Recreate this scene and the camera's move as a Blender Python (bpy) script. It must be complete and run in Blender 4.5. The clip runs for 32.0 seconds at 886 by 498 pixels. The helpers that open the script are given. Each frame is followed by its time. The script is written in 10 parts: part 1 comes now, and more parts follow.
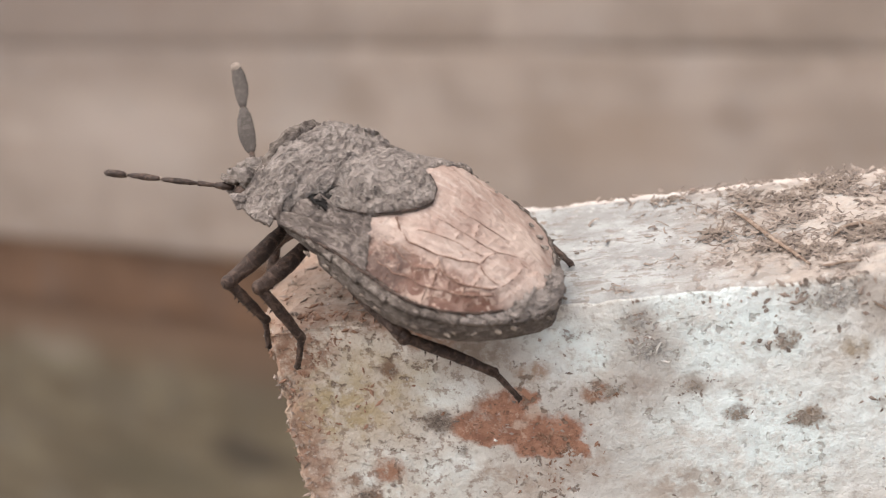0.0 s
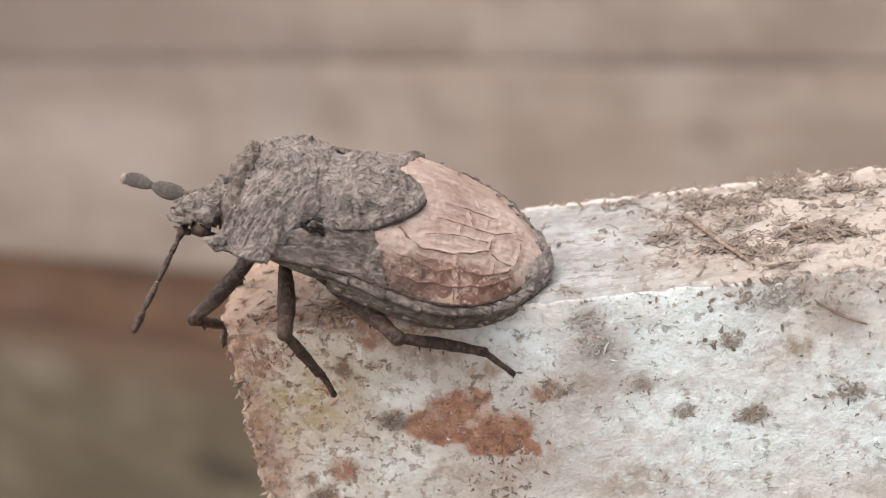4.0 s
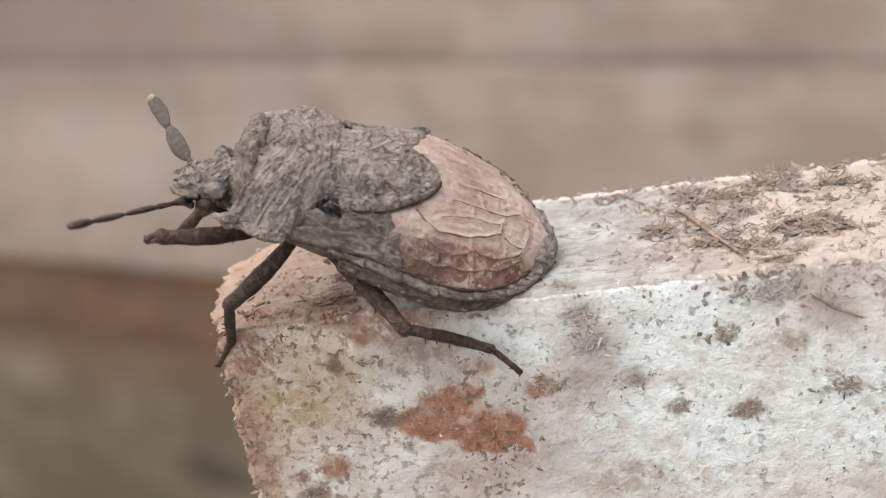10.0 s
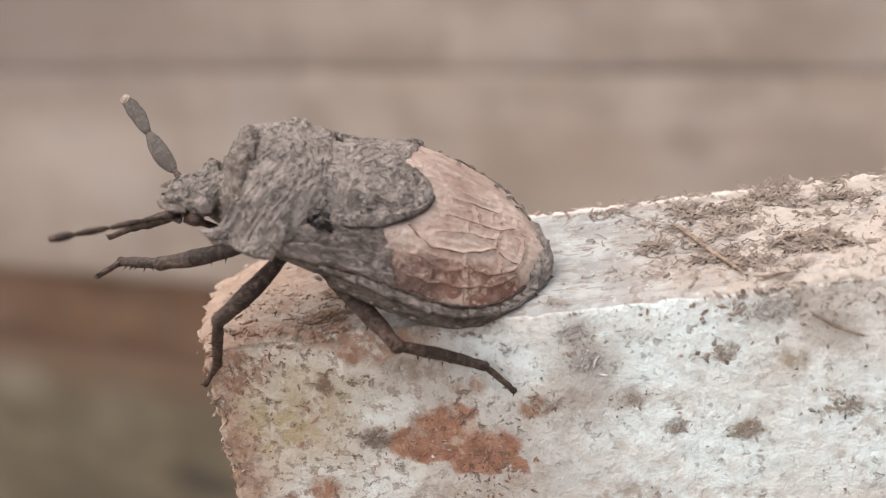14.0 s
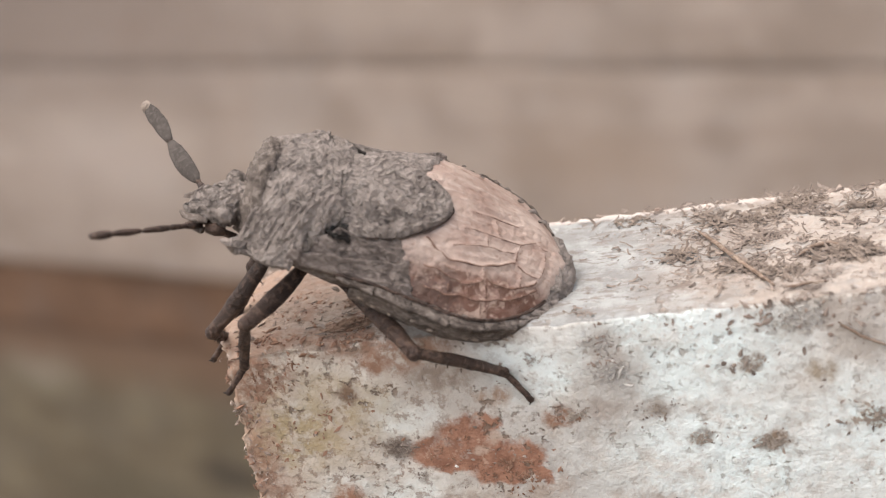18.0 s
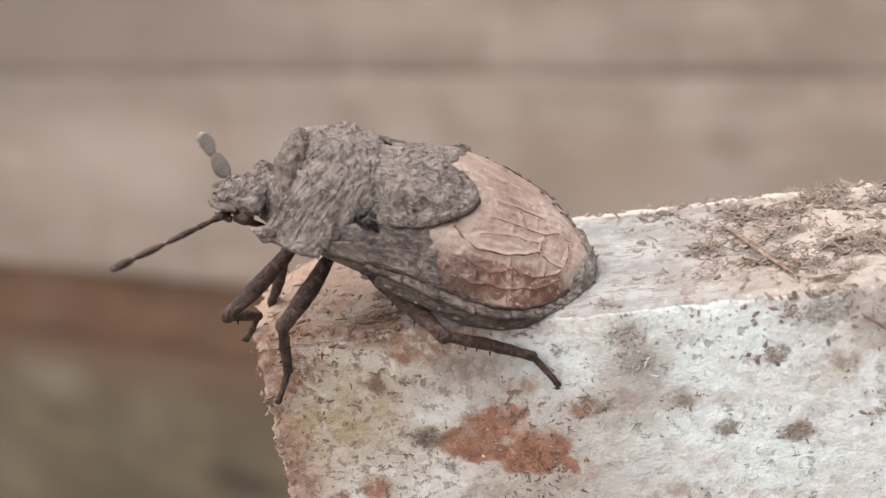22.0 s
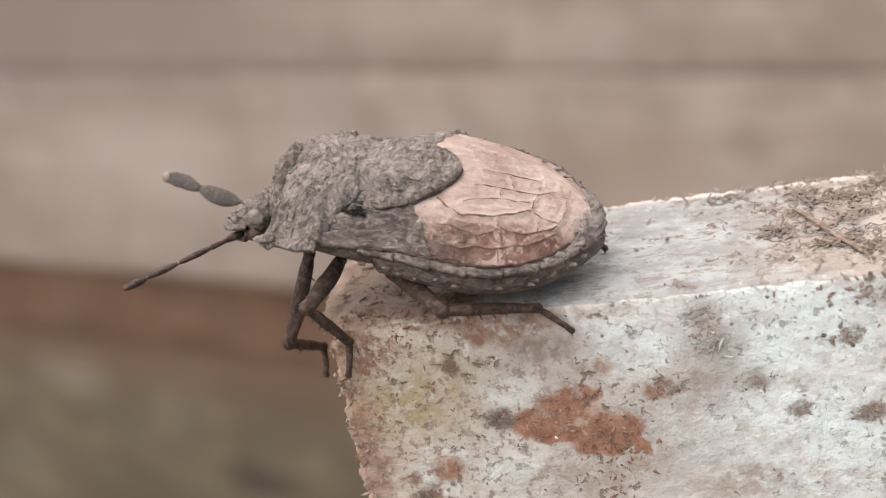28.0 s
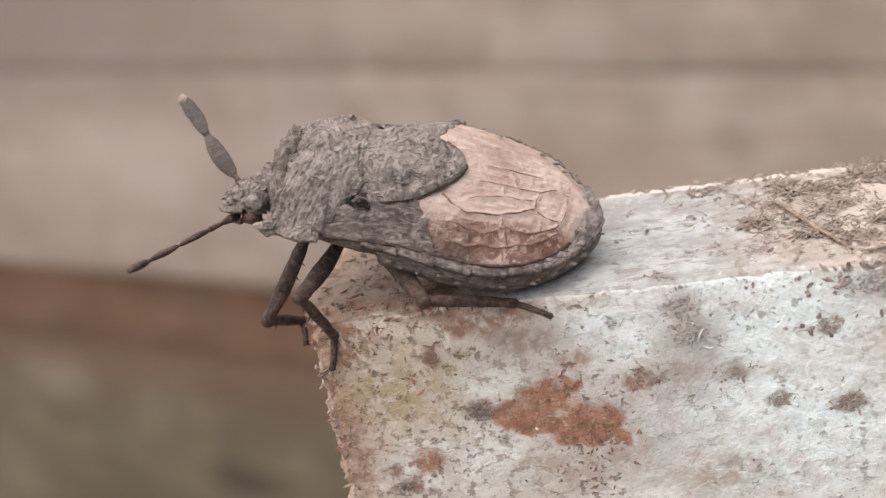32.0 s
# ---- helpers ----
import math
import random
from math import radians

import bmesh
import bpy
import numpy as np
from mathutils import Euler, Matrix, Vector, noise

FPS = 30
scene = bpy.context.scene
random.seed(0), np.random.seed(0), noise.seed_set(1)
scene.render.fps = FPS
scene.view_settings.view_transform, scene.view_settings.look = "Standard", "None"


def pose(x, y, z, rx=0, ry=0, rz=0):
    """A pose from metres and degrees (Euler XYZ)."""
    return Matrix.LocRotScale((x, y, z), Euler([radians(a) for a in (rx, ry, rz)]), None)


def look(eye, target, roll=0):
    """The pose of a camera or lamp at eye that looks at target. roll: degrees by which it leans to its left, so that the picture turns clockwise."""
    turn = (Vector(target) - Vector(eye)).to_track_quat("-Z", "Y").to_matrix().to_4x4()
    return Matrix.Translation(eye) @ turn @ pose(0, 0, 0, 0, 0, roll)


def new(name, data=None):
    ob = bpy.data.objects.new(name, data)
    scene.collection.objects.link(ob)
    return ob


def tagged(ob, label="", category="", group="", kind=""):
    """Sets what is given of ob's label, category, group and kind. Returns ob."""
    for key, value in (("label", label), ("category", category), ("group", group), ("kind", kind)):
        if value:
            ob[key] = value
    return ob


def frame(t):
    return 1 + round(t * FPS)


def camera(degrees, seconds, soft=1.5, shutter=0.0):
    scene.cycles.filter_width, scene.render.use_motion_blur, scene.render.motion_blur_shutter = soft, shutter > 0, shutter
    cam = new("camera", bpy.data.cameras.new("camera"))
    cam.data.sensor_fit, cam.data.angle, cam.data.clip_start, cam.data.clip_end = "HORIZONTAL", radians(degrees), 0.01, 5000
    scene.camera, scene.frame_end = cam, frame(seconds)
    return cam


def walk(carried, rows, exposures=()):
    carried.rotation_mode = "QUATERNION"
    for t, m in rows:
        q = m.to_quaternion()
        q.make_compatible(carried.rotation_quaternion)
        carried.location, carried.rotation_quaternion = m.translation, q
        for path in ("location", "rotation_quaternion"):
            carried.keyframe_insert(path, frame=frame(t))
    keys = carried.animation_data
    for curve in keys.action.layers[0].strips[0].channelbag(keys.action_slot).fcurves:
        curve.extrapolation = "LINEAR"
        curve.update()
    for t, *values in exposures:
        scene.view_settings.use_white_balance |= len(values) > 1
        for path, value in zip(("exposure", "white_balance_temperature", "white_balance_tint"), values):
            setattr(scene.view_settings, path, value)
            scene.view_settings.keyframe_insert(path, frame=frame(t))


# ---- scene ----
import collections

MM = 0.001
cam = camera(30, 32.0, soft=1.15, shutter=0.5)
cam.data.dof.use_dof = True
cam.data.dof.focus_distance = 0.0715
cam.data.dof.aperture_fstop = 55
walk(cam, [
    (0, pose(0.022961, -0.061644, 0.029609, 66.8, 10.3, 8.8)), (0.5, pose(0.023096, -0.061115, 0.029288, 66.8, 10.4, 8.6)), (1, pose(0.022509, -0.061122, 0.029547, 67.0, 10.5, 8.6)),
    (1.5, pose(0.022949, -0.061053, 0.02916, 66.9, 10.2, 8.5)), (2, pose(0.022857, -0.06167, 0.029633, 67.1, 10.5, 8.7)), (2.5, pose(0.024424, -0.061376, 0.02905, 67.0, 10.1, 7.8)),
    (3, pose(0.024401, -0.062372, 0.029497, 67.2, 10.2, 8.1)), (3.5, pose(0.024354, -0.062809, 0.029336, 67.2, 10.1, 8.1)), (5.5, pose(0.024357, -0.063677, 0.029684, 67.4, 10.2, 8.3)),
    (6, pose(0.024751, -0.063887, 0.029562, 67.3, 10.2, 8.1)), (6.5, pose(0.024887, -0.063568, 0.029968, 67.6, 10.4, 8.0)), (7, pose(0.025115, -0.063644, 0.02968, 67.5, 9.9, 7.5)),
    (7.5, pose(0.024566, -0.064021, 0.029302, 67.3, 10.0, 8.2)), (8, pose(0.024636, -0.063814, 0.029372, 67.3, 10.0, 8.0)), (8.5, pose(0.023977, -0.064147, 0.029473, 67.3, 10.1, 8.5)),
    (9, pose(0.024077, -0.063685, 0.029205, 67.3, 10.0, 8.0)), (9.5, pose(0.023525, -0.063385, 0.0294, 67.4, 10.2, 8.2)), (10, pose(0.024099, -0.0625, 0.028907, 67.2, 10.2, 7.7)),
    (10.5, pose(0.02404, -0.062105, 0.029, 67.3, 10.1, 7.7)), (11, pose(0.023903, -0.061813, 0.028554, 67.1, 9.7, 7.2)), (11.5, pose(0.023133, -0.061858, 0.028466, 67.2, 9.9, 7.5)),
    (12, pose(0.022904, -0.061702, 0.028463, 67.1, 9.9, 7.5)), (12.5, pose(0.022337, -0.061929, 0.028404, 67.0, 10.0, 8.2)), (13, pose(0.022613, -0.061639, 0.028355, 67.2, 10.0, 8.0)),
    (13.5, pose(0.022837, -0.061493, 0.028572, 67.2, 10.2, 8.0)), (14, pose(0.023692, -0.060946, 0.028683, 67.4, 10.1, 7.3)), (14.5, pose(0.023762, -0.061175, 0.028963, 67.5, 10.1, 7.7)),
    (15, pose(0.023494, -0.061386, 0.029121, 67.6, 10.1, 7.7)), (15.5, pose(0.023371, -0.061267, 0.028778, 67.4, 10.3, 8.2)), (17.5, pose(0.023705, -0.060316, 0.028749, 67.4, 10.5, 8.3)),
    (18, pose(0.023894, -0.060243, 0.028977, 67.4, 10.4, 8.3)), (18.5, pose(0.023731, -0.060627, 0.028843, 67.5, 10.2, 8.2)), (19, pose(0.02278, -0.060945, 0.028914, 67.5, 10.6, 9.0)),
    (19.5, pose(0.022919, -0.060857, 0.028567, 67.2, 10.3, 8.7)), (20, pose(0.022316, -0.061718, 0.028825, 67.3, 10.5, 9.3)), (20.5, pose(0.022295, -0.061451, 0.028868, 67.3, 10.5, 8.6)),
    (21, pose(0.022257, -0.061514, 0.029012, 67.5, 10.7, 9.0)), (21.5, pose(0.023748, -0.060615, 0.028714, 67.5, 10.4, 8.1)), (22, pose(0.02319, -0.06152, 0.02895, 67.7, 10.4, 8.6)),
    (22.5, pose(0.02269, -0.061647, 0.029056, 67.4, 10.3, 8.5)), (23, pose(0.02247, -0.061786, 0.028934, 67.5, 10.5, 9.2)), (23.5, pose(0.022077, -0.061807, 0.029007, 67.6, 10.4, 8.9)),
    (24, pose(0.022032, -0.061917, 0.02866, 67.5, 10.4, 9.1)), (24.5, pose(0.021925, -0.061574, 0.029213, 67.6, 10.7, 9.0)), (25, pose(0.022621, -0.0617, 0.028924, 67.6, 10.4, 8.5)),
    (25.5, pose(0.022443, -0.061916, 0.029385, 67.7, 10.8, 8.8)), (26, pose(0.022347, -0.062111, 0.029172, 67.7, 10.6, 8.9)), (26.5, pose(0.021613, -0.062399, 0.029295, 67.7, 10.6, 9.2)),
    (28.5, pose(0.020663, -0.062544, 0.028734, 67.8, 10.6, 8.8)), (29, pose(0.021706, -0.062335, 0.028936, 67.7, 10.6, 8.4)), (29.5, pose(0.021425, -0.062804, 0.02874, 67.8, 10.4, 8.6)),
    (30, pose(0.020996, -0.062983, 0.02844, 67.6, 10.3, 8.6)), (30.5, pose(0.020452, -0.063569, 0.028529, 67.6, 10.5, 9.1)), (31, pose(0.020674, -0.063288, 0.028505, 67.5, 10.5, 8.8)),
    (31.5, pose(0.020518, -0.063156, 0.0284, 67.6, 10.4, 8.9)), (32, pose(0.020867, -0.062845, 0.028557, 67.7, 10.5, 8.5)),
], exposures=[(0.0, 0.1), (32.0, 0.1)])


# ---- world and light ----
world = bpy.data.worlds.new("overcast_sky")
scene.world = world
world.use_nodes = True
wn = world.node_tree
sky = wn.nodes.new("ShaderNodeTexSky")
sky.sky_type = "NISHITA"
sky.sun_disc = False
SUN_ELEVATION, SUN_TURN = radians(75), radians(258)
sky.sun_elevation, sky.sun_rotation = SUN_ELEVATION, SUN_TURN
sky.dust_density = 4.0
wn.nodes["Background"].inputs[1].default_value = 0.15
wn.links.new(sky.outputs[0], wn.nodes["Background"].inputs[0])
sun_data = bpy.data.lights.new("sun", "SUN")
sun_data.energy, sun_data.angle, sun_data.color = 4.4, radians(130), (1.0, 0.905, 0.79)
sun = new("sun", sun_data)
toward = Vector((math.sin(SUN_TURN) * math.cos(SUN_ELEVATION), math.cos(SUN_TURN) * math.cos(SUN_ELEVATION), math.sin(SUN_ELEVATION)))
sun.matrix_world = look(toward * 2.0, (0, 0, 0))


# ---- materials ----
class Nodes:
    """Short way to write a node material."""

    def __init__(self, name, rough=0.8, metal=0.0):
        self.mat = bpy.data.materials.new(name)
        self.mat.use_nodes = True
        self.tree = self.mat.node_tree
        self.bsdf = self.tree.nodes["Principled BSDF"]
        self.bsdf.inputs["Roughness"].default_value = rough
        self.bsdf.inputs["Metallic"].default_value = metal
        self.coord = self.node("ShaderNodeTexCoord").outputs["Object"]

    def node(self, kind, **values):
        n = self.tree.nodes.new(kind)
        for key, value in values.items():
            self.put(n.inputs[key.replace("_", " ")], value)
        return n

    def put(self, socket, value):
        if isinstance(value, bpy.types.NodeSocket):
            self.tree.links.new(value, socket)
        else:
            socket.default_value = value

    def noise(self, scale, detail=4.0, rough=0.6, warp=0.0, coord=None):
        n = self.node("ShaderNodeTexNoise", Vector=coord or self.coord, Scale=scale, Detail=detail, Roughness=rough, Distortion=warp)
        return n.outputs["Fac"]

    def ramp(self, fac, low, high, a=0.0, b=1.0):
        n = self.node("ShaderNodeMapRange", Value=fac)
        n.interpolation_type = "SMOOTHSTEP"
        for i, v in enumerate((low, high, a, b)):
            n.inputs[i + 1].default_value = v
        return n.outputs[0]

    def mix(self, fac, a, b, blend="MIX"):
        n = self.tree.nodes.new("ShaderNodeMix")
        n.data_type, n.blend_type = "RGBA", blend
        self.put(n.inputs[0], fac)
        for i, v in ((6, a), (7, b)):
            self.put(n.inputs[i], (*v, 1.0) if isinstance(v, tuple) else v)
        return n.outputs[2]

    def math(self, op, a, b=0.0):
        n = self.tree.nodes.new("ShaderNodeMath")
        n.operation = op
        self.put(n.inputs[0], a)
        self.put(n.inputs[1], b)
        return n.outputs[0]

    def axis(self, which, coord=None):
        return self.node("ShaderNodeSeparateXYZ", Vector=coord or self.coord).outputs[which]

    def warped(self, scale, amount):
        """Coordinates pushed about by noise, so that stains get ragged edges."""
        n = self.node("ShaderNodeTexNoise", Vector=self.coord, Scale=scale, Detail=5.0, Roughness=0.7)
        off = self.node("ShaderNodeVectorMath")
        off.operation = "MULTIPLY_ADD"
        self.put(off.inputs[0], n.outputs["Color"])
        off.inputs[1].default_value = (amount,) * 3
        off.inputs[2].default_value = (-amount / 2,) * 3
        add = self.node("ShaderNodeVectorMath")
        self.put(add.inputs[0], self.coord)
        self.put(add.inputs[1], off.outputs[0])
        return add.outputs[0]

    def blot(self, coord, centre, size, soft=0.35):
        """A stain: an ellipsoid in millimetres, 1 inside and 0 outside."""
        m = self.node("ShaderNodeMapping", Vector=coord)
        m.vector_type = "POINT"
        m.inputs["Location"].default_value = [-c / s for c, s in zip(centre, size)]
        m.inputs["Scale"].default_value = [1 / (s * MM) for s in size]
        d = self.node("ShaderNodeVectorMath", )
        d.operation = "LENGTH"
        self.put(d.inputs[0], m.outputs[0])
        return self.ramp(d.outputs["Value"], 1.0 - soft, 1.0 + soft, 1.0, 0.0)

    def finish(self, colour, height=None, strength=0.5, distance=0.0001, rough=None):
        self.put(self.bsdf.inputs["Base Color"], (*colour, 1.0) if isinstance(colour, tuple) else colour)
        if rough is not None:
            self.put(self.bsdf.inputs["Roughness"], rough)
        if height is not None:
            b = self.node("ShaderNodeBump", Height=height, Strength=strength, Distance=distance)
            self.put(self.bsdf.inputs["Normal"], b.outputs[0])
        return self.mat


def dusty(name, dark, mid, light, grain=2600, relief=0.9, streak=(1.0, 1.0, 1.0), pitted=1.0, deep=0.00016, rough=0.9):
    """Dusty cuticle: three tones, pits and creases with their shade painted in, and crinkles that may be drawn out
    along one axis.
    """
    n = Nodes(name, rough)
    m = n.node("ShaderNodeMapping", Vector=n.coord)
    m.inputs["Scale"].default_value = streak
    a, b = n.noise(420, 5, 0.65), n.noise(grain, 5, 0.66, 0.9, m.outputs[0])
    c = n.mix(n.ramp(a, 0.35, 0.65), dark, mid)
    c = n.mix(n.ramp(b, 0.46, 0.62, 0.0, 0.85), c, light)
    # low grain, creases and pits are coloured darker to deepen the crevices' shade
    c = n.mix(n.ramp(b, 0.30, 0.42, 0.5 * pitted, 0.0), c, tuple(v * 0.55 for v in dark))
    fold = n.math("ABSOLUTE", n.math("SUBTRACT", n.noise(grain * 0.5, 4, 0.6, 1.2, m.outputs[0]), 0.5))
    crease = n.ramp(fold, 0.0, 0.035, 1.0, 0.0)
    patchy = n.ramp(n.noise(700, 3, 0.6), 0.44, 0.6)
    c = n.mix(n.math("MULTIPLY", n.math("MULTIPLY", crease, patchy), 0.5 * pitted), c, tuple(v * 0.5 for v in dark))
    pits = n.ramp(n.noise(2300, 4, 0.65, 0.8), 0.32, 0.40, 1.0 - pitted, 1.0)
    c = n.mix(pits, tuple(v * 0.4 for v in dark), c)
    h = n.math("ADD", n.math("ADD", b, n.math("MULTIPLY", pits, 0.4)), n.math("MULTIPLY", n.noise(6000, 3, 0.7), 0.25))
    h = n.math("SUBTRACT", h, n.math("MULTIPLY", crease, n.math("MULTIPLY", patchy, 0.5)))
    return n.finish(c, h, relief, deep)


GREY = dusty("dusty_grey_cuticle", (0.238, 0.201, 0.18), (0.304, 0.26, 0.234), (0.383, 0.334, 0.303), 2300, 1.0, (1.0, 1.0, 1.0), 0.45, 0.00042)
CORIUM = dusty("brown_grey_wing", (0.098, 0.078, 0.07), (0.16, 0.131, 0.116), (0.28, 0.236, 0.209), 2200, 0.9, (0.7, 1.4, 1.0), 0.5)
BELLY = dusty("brown_abdomen", (0.078, 0.06, 0.05), (0.132, 0.107, 0.092), (0.24, 0.204, 0.179), 2600, 0.8, (0.8, 1.0, 1.4), 0.5)
LEG = dusty("dark_brown_leg", (0.022, 0.0105, 0.0066), (0.044, 0.0225, 0.0145), (0.105, 0.064, 0.046), 3000, 0.9, (1.0, 1.0, 1.0), 0.5, rough=0.58)
ANTENNA = dusty("grey_brown_antenna", (0.048, 0.039, 0.034), (0.072, 0.06, 0.053), (0.108, 0.092, 0.081), 4200, 0.3, pitted=0.2)
PALE = dusty("pale_spot", (0.22, 0.175, 0.145), (0.31, 0.255, 0.21), (0.42, 0.35, 0.29), 3500, 0.5)
BLACK = Nodes("black_claw_and_pit_shade", 0.9).finish((0.012, 0.01, 0.009))


def membrane_material():
    n = Nodes("pinkish_wing_membrane", 0.55)
    warp = n.warped(900, 0.0009)
    y, x = n.axis(1, warp), n.axis(0, warp)
    m = n.node("ShaderNodeMapping", Vector=n.coord)
    m.inputs["Scale"].default_value = (0.35, 1.3, 1.0)
    m.inputs["Rotation"].default_value = (0, 0, radians(-14))
    fold = n.noise(1500, 5, 0.65, 0.5, m.outputs[0])
    c = n.mix(n.ramp(n.noise(450, 5, 0.6), 0.35, 0.68), (0.36, 0.258, 0.215), (0.46, 0.36, 0.308))
    c = n.mix(n.ramp(fold, 0.5, 0.70, 0.0, 0.8), c, (0.55, 0.45, 0.395))
    c = n.mix(n.ramp(fold, 0.32, 0.45, 0.55, 0.0), c, (0.25, 0.14, 0.105))
    c = n.mix(n.ramp(n.noise(2600, 3, 0.7), 0.60, 0.70, 0.0, 0.55), c, (0.22, 0.12, 0.09))
    # brown, blotched outer field along the wing's edge
    edge = n.math("ADD", y, n.math("MULTIPLY", x, -0.2))
    outer = n.ramp(edge, -0.0036, -0.0029, 1.0, 0.0)
    c = n.mix(n.math("MULTIPLY", outer, n.ramp(n.noise(800, 5, 0.7), 0.34, 0.56, 0.7, 1.0)), c, (0.165, 0.08, 0.055))
    c = n.mix(n.math("MULTIPLY", outer, n.ramp(n.noise(1300, 3, 0.6, 1.0), 0.50, 0.58, 0.0, 0.8)), c, (0.47, 0.345, 0.28))
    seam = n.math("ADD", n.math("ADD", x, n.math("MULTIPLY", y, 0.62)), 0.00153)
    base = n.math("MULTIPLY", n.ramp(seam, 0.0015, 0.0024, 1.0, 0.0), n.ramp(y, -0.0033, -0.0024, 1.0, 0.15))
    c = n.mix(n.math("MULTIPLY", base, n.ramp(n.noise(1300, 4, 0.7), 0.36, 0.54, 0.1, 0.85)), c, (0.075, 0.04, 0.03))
    return n.finish(c, n.math("ADD", fold, n.math("MULTIPLY", n.noise(3000, 4, 0.7), 0.5)), 1.0, 0.00013)


MEMBRANE = membrane_material()
VEIN = dusty("brown_wing_vein", (0.12, 0.062, 0.044), (0.17, 0.098, 0.072), (0.28, 0.185, 0.143), 4000, 0.3)


def slab_material():
    n = Nodes("flaking_painted_cement", 0.88)
    w = n.warped(520, 0.0022)
    w2 = n.warped(1500, 0.0012)
    x, y, z = (n.axis(i, w) for i in range(3))
    top = n.ramp(n.axis(2, n.node("ShaderNodeNewGeometry").outputs["Normal"]), 0.45, 0.75)
    # worn grey-beige paint, with fields where the bluish white coat still holds
    c = n.mix(n.ramp(n.noise(260, 6, 0.68), 0.38, 0.62), (0.60, 0.555, 0.50), (0.78, 0.765, 0.725))
    coat = n.blot(w, (19.4, 0, -1.8), (4.6, 3, 2.8), 0.35)
    for centre, size in (((5.6, 0, -8.0), (3.2, 3, 1.5)), ((20.0, 0, -7.2), (5.6, 3, 3.2)), ((13.0, 0, -2.2), (2.0, 3, 1.4)), ((27.0, 0, -6.5), (3.5, 3, 3.0)), ((7.4, 0, -3.6), (1.6, 3, 0.9))):
        coat = n.math("MAXIMUM", coat, n.blot(w, centre, size, 0.5))
    coat = n.math("MULTIPLY", coat, n.ramp(n.noise(480, 6, 0.72), 0.34, 0.54, 0.2, 1.0))
    c = n.mix(coat, c, n.mix(n.ramp(n.noise(300, 4, 0.6), 0.4, 0.6), (0.83, 0.885, 0.87), (0.85, 0.94, 0.93)))
    for centre, size in (((13.2, 0, -6.6), (3.2, 3, 2.6)), ((9.5, 0, -2.6), (3.0, 3, 1.2)), ((16.4, 0, -3.0), (1.6, 3, 2.6))):
        c = n.mix(n.math("MULTIPLY", n.blot(w, centre, size, 0.6), n.ramp(n.noise(520, 5, 0.72), 0.36, 0.6, 0.25, 0.85)), c, (0.47, 0.44, 0.405))
    bare = n.math("SUBTRACT", 1.0, n.math("MULTIPLY", coat, 0.6))
    c = n.mix(n.math("MULTIPLY", bare, n.ramp(n.noise(900, 5, 0.72), 0.53, 0.64, 0.0, 0.6)), c, (0.43, 0.375, 0.325))
    c = n.mix(n.math("MULTIPLY", bare, n.ramp(n.noise(1700, 4, 0.75), 0.57, 0.65, 0.0, 0.6)), c, (0.33, 0.275, 0.23))
    c = n.mix(n.ramp(n.noise(640, 5, 0.78), 0.57, 0.62, 0.0, 0.4), c, (0.49, 0.45, 0.41))
    # the coat is dirtier and thinner towards the corner
    c = n.mix(n.math("MULTIPLY", n.ramp(x, 0.003, 0.0115, 0.65, 0.0), n.ramp(n.noise(420, 5, 0.7), 0.36, 0.62, 0.3, 0.95)), c, (0.535, 0.435, 0.33))
    c = n.mix(n.math("MULTIPLY", n.ramp(x, 0.0085, 0.014, 0.45, 0.0), n.ramp(n.noise(620, 5, 0.7), 0.40, 0.60, 0.2, 1.0)), c, (0.53, 0.475, 0.415))
    # brown top near the corner, deepened in colour for the shade under the bug
    c = n.mix(n.math("MULTIPLY", top, n.ramp(x, 0.0055, 0.0085, 0.7, 0.0)), c, (0.31, 0.21, 0.152))
    # crumbly brown strip along the broken end
    c = n.mix(n.math("MULTIPLY", n.ramp(x, 0.0004, 0.0026, 0.85, 0.0), n.ramp(n.noise(900, 5, 0.7), 0.38, 0.6, 0.35, 1.0)), c, (0.43, 0.29, 0.21))
    speck = n.math("MULTIPLY", n.ramp(n.noise(1500, 4, 0.72), 0.52, 0.61), n.ramp(x, 0.0055, 0.014, 0.75, 0.12))
    c = n.mix(speck, c, (0.215, 0.14, 0.10))
    # ochre bloom
    for centre, size, amount in (((2.4, 0, -4.1), (1.9, 3, 1.4), 0.9), ((3.6, 0, -3.2), (3.2, 3, 2.3), 0.5), ((5.2, 0, -3.0), (1.7, 3, 1.1), 0.4)):
        c = n.mix(n.math("MULTIPLY", n.blot(w, centre, size, 0.6), n.ramp(n.noise(1000, 4, 0.7), 0.38, 0.62, 0.1, amount)), c, (0.415, 0.325, 0.19))
    # brown stains on the face and on the top near the corner; the one at (6.8, 0.4, -0.2) paints the belly's shadow
    for centre, size, amount in (((1.4, 0, -1.2), (1.7, 3, 1.1), 0.9), ((0.9, 0, -6.5), (0.8, 3, 3.0), 0.5), ((0.0, 4, -4.5), (1.3, 9, 7), 0.5), ((8.3, 0, -1.0), (1.5, 2, 0.85), 0.8), ((9.8, 0, -0.5), (1.3, 2, 0.7), 0.45), ((6.8, 0.4, -0.2), (2.4, 0.9, 0.8), 0.75),
                                 ((2.6, 1.1, 0), (2.5, 0.75, 0.7), 0.8), ((5.8, 1.6, 0), (1.05, 1.7, 1.0), 1.0), ((5.6, 4.2, 0), (0.95, 1.7, 0.9), 0.9), ((2.8, 3.3, 0), (1.0, 0.8, 0.8), 0.8), ((3.0, 6.5, 0), (1.8, 2.4, 0.8), 0.6)):
        b = n.blot(w, centre, size, 0.5)
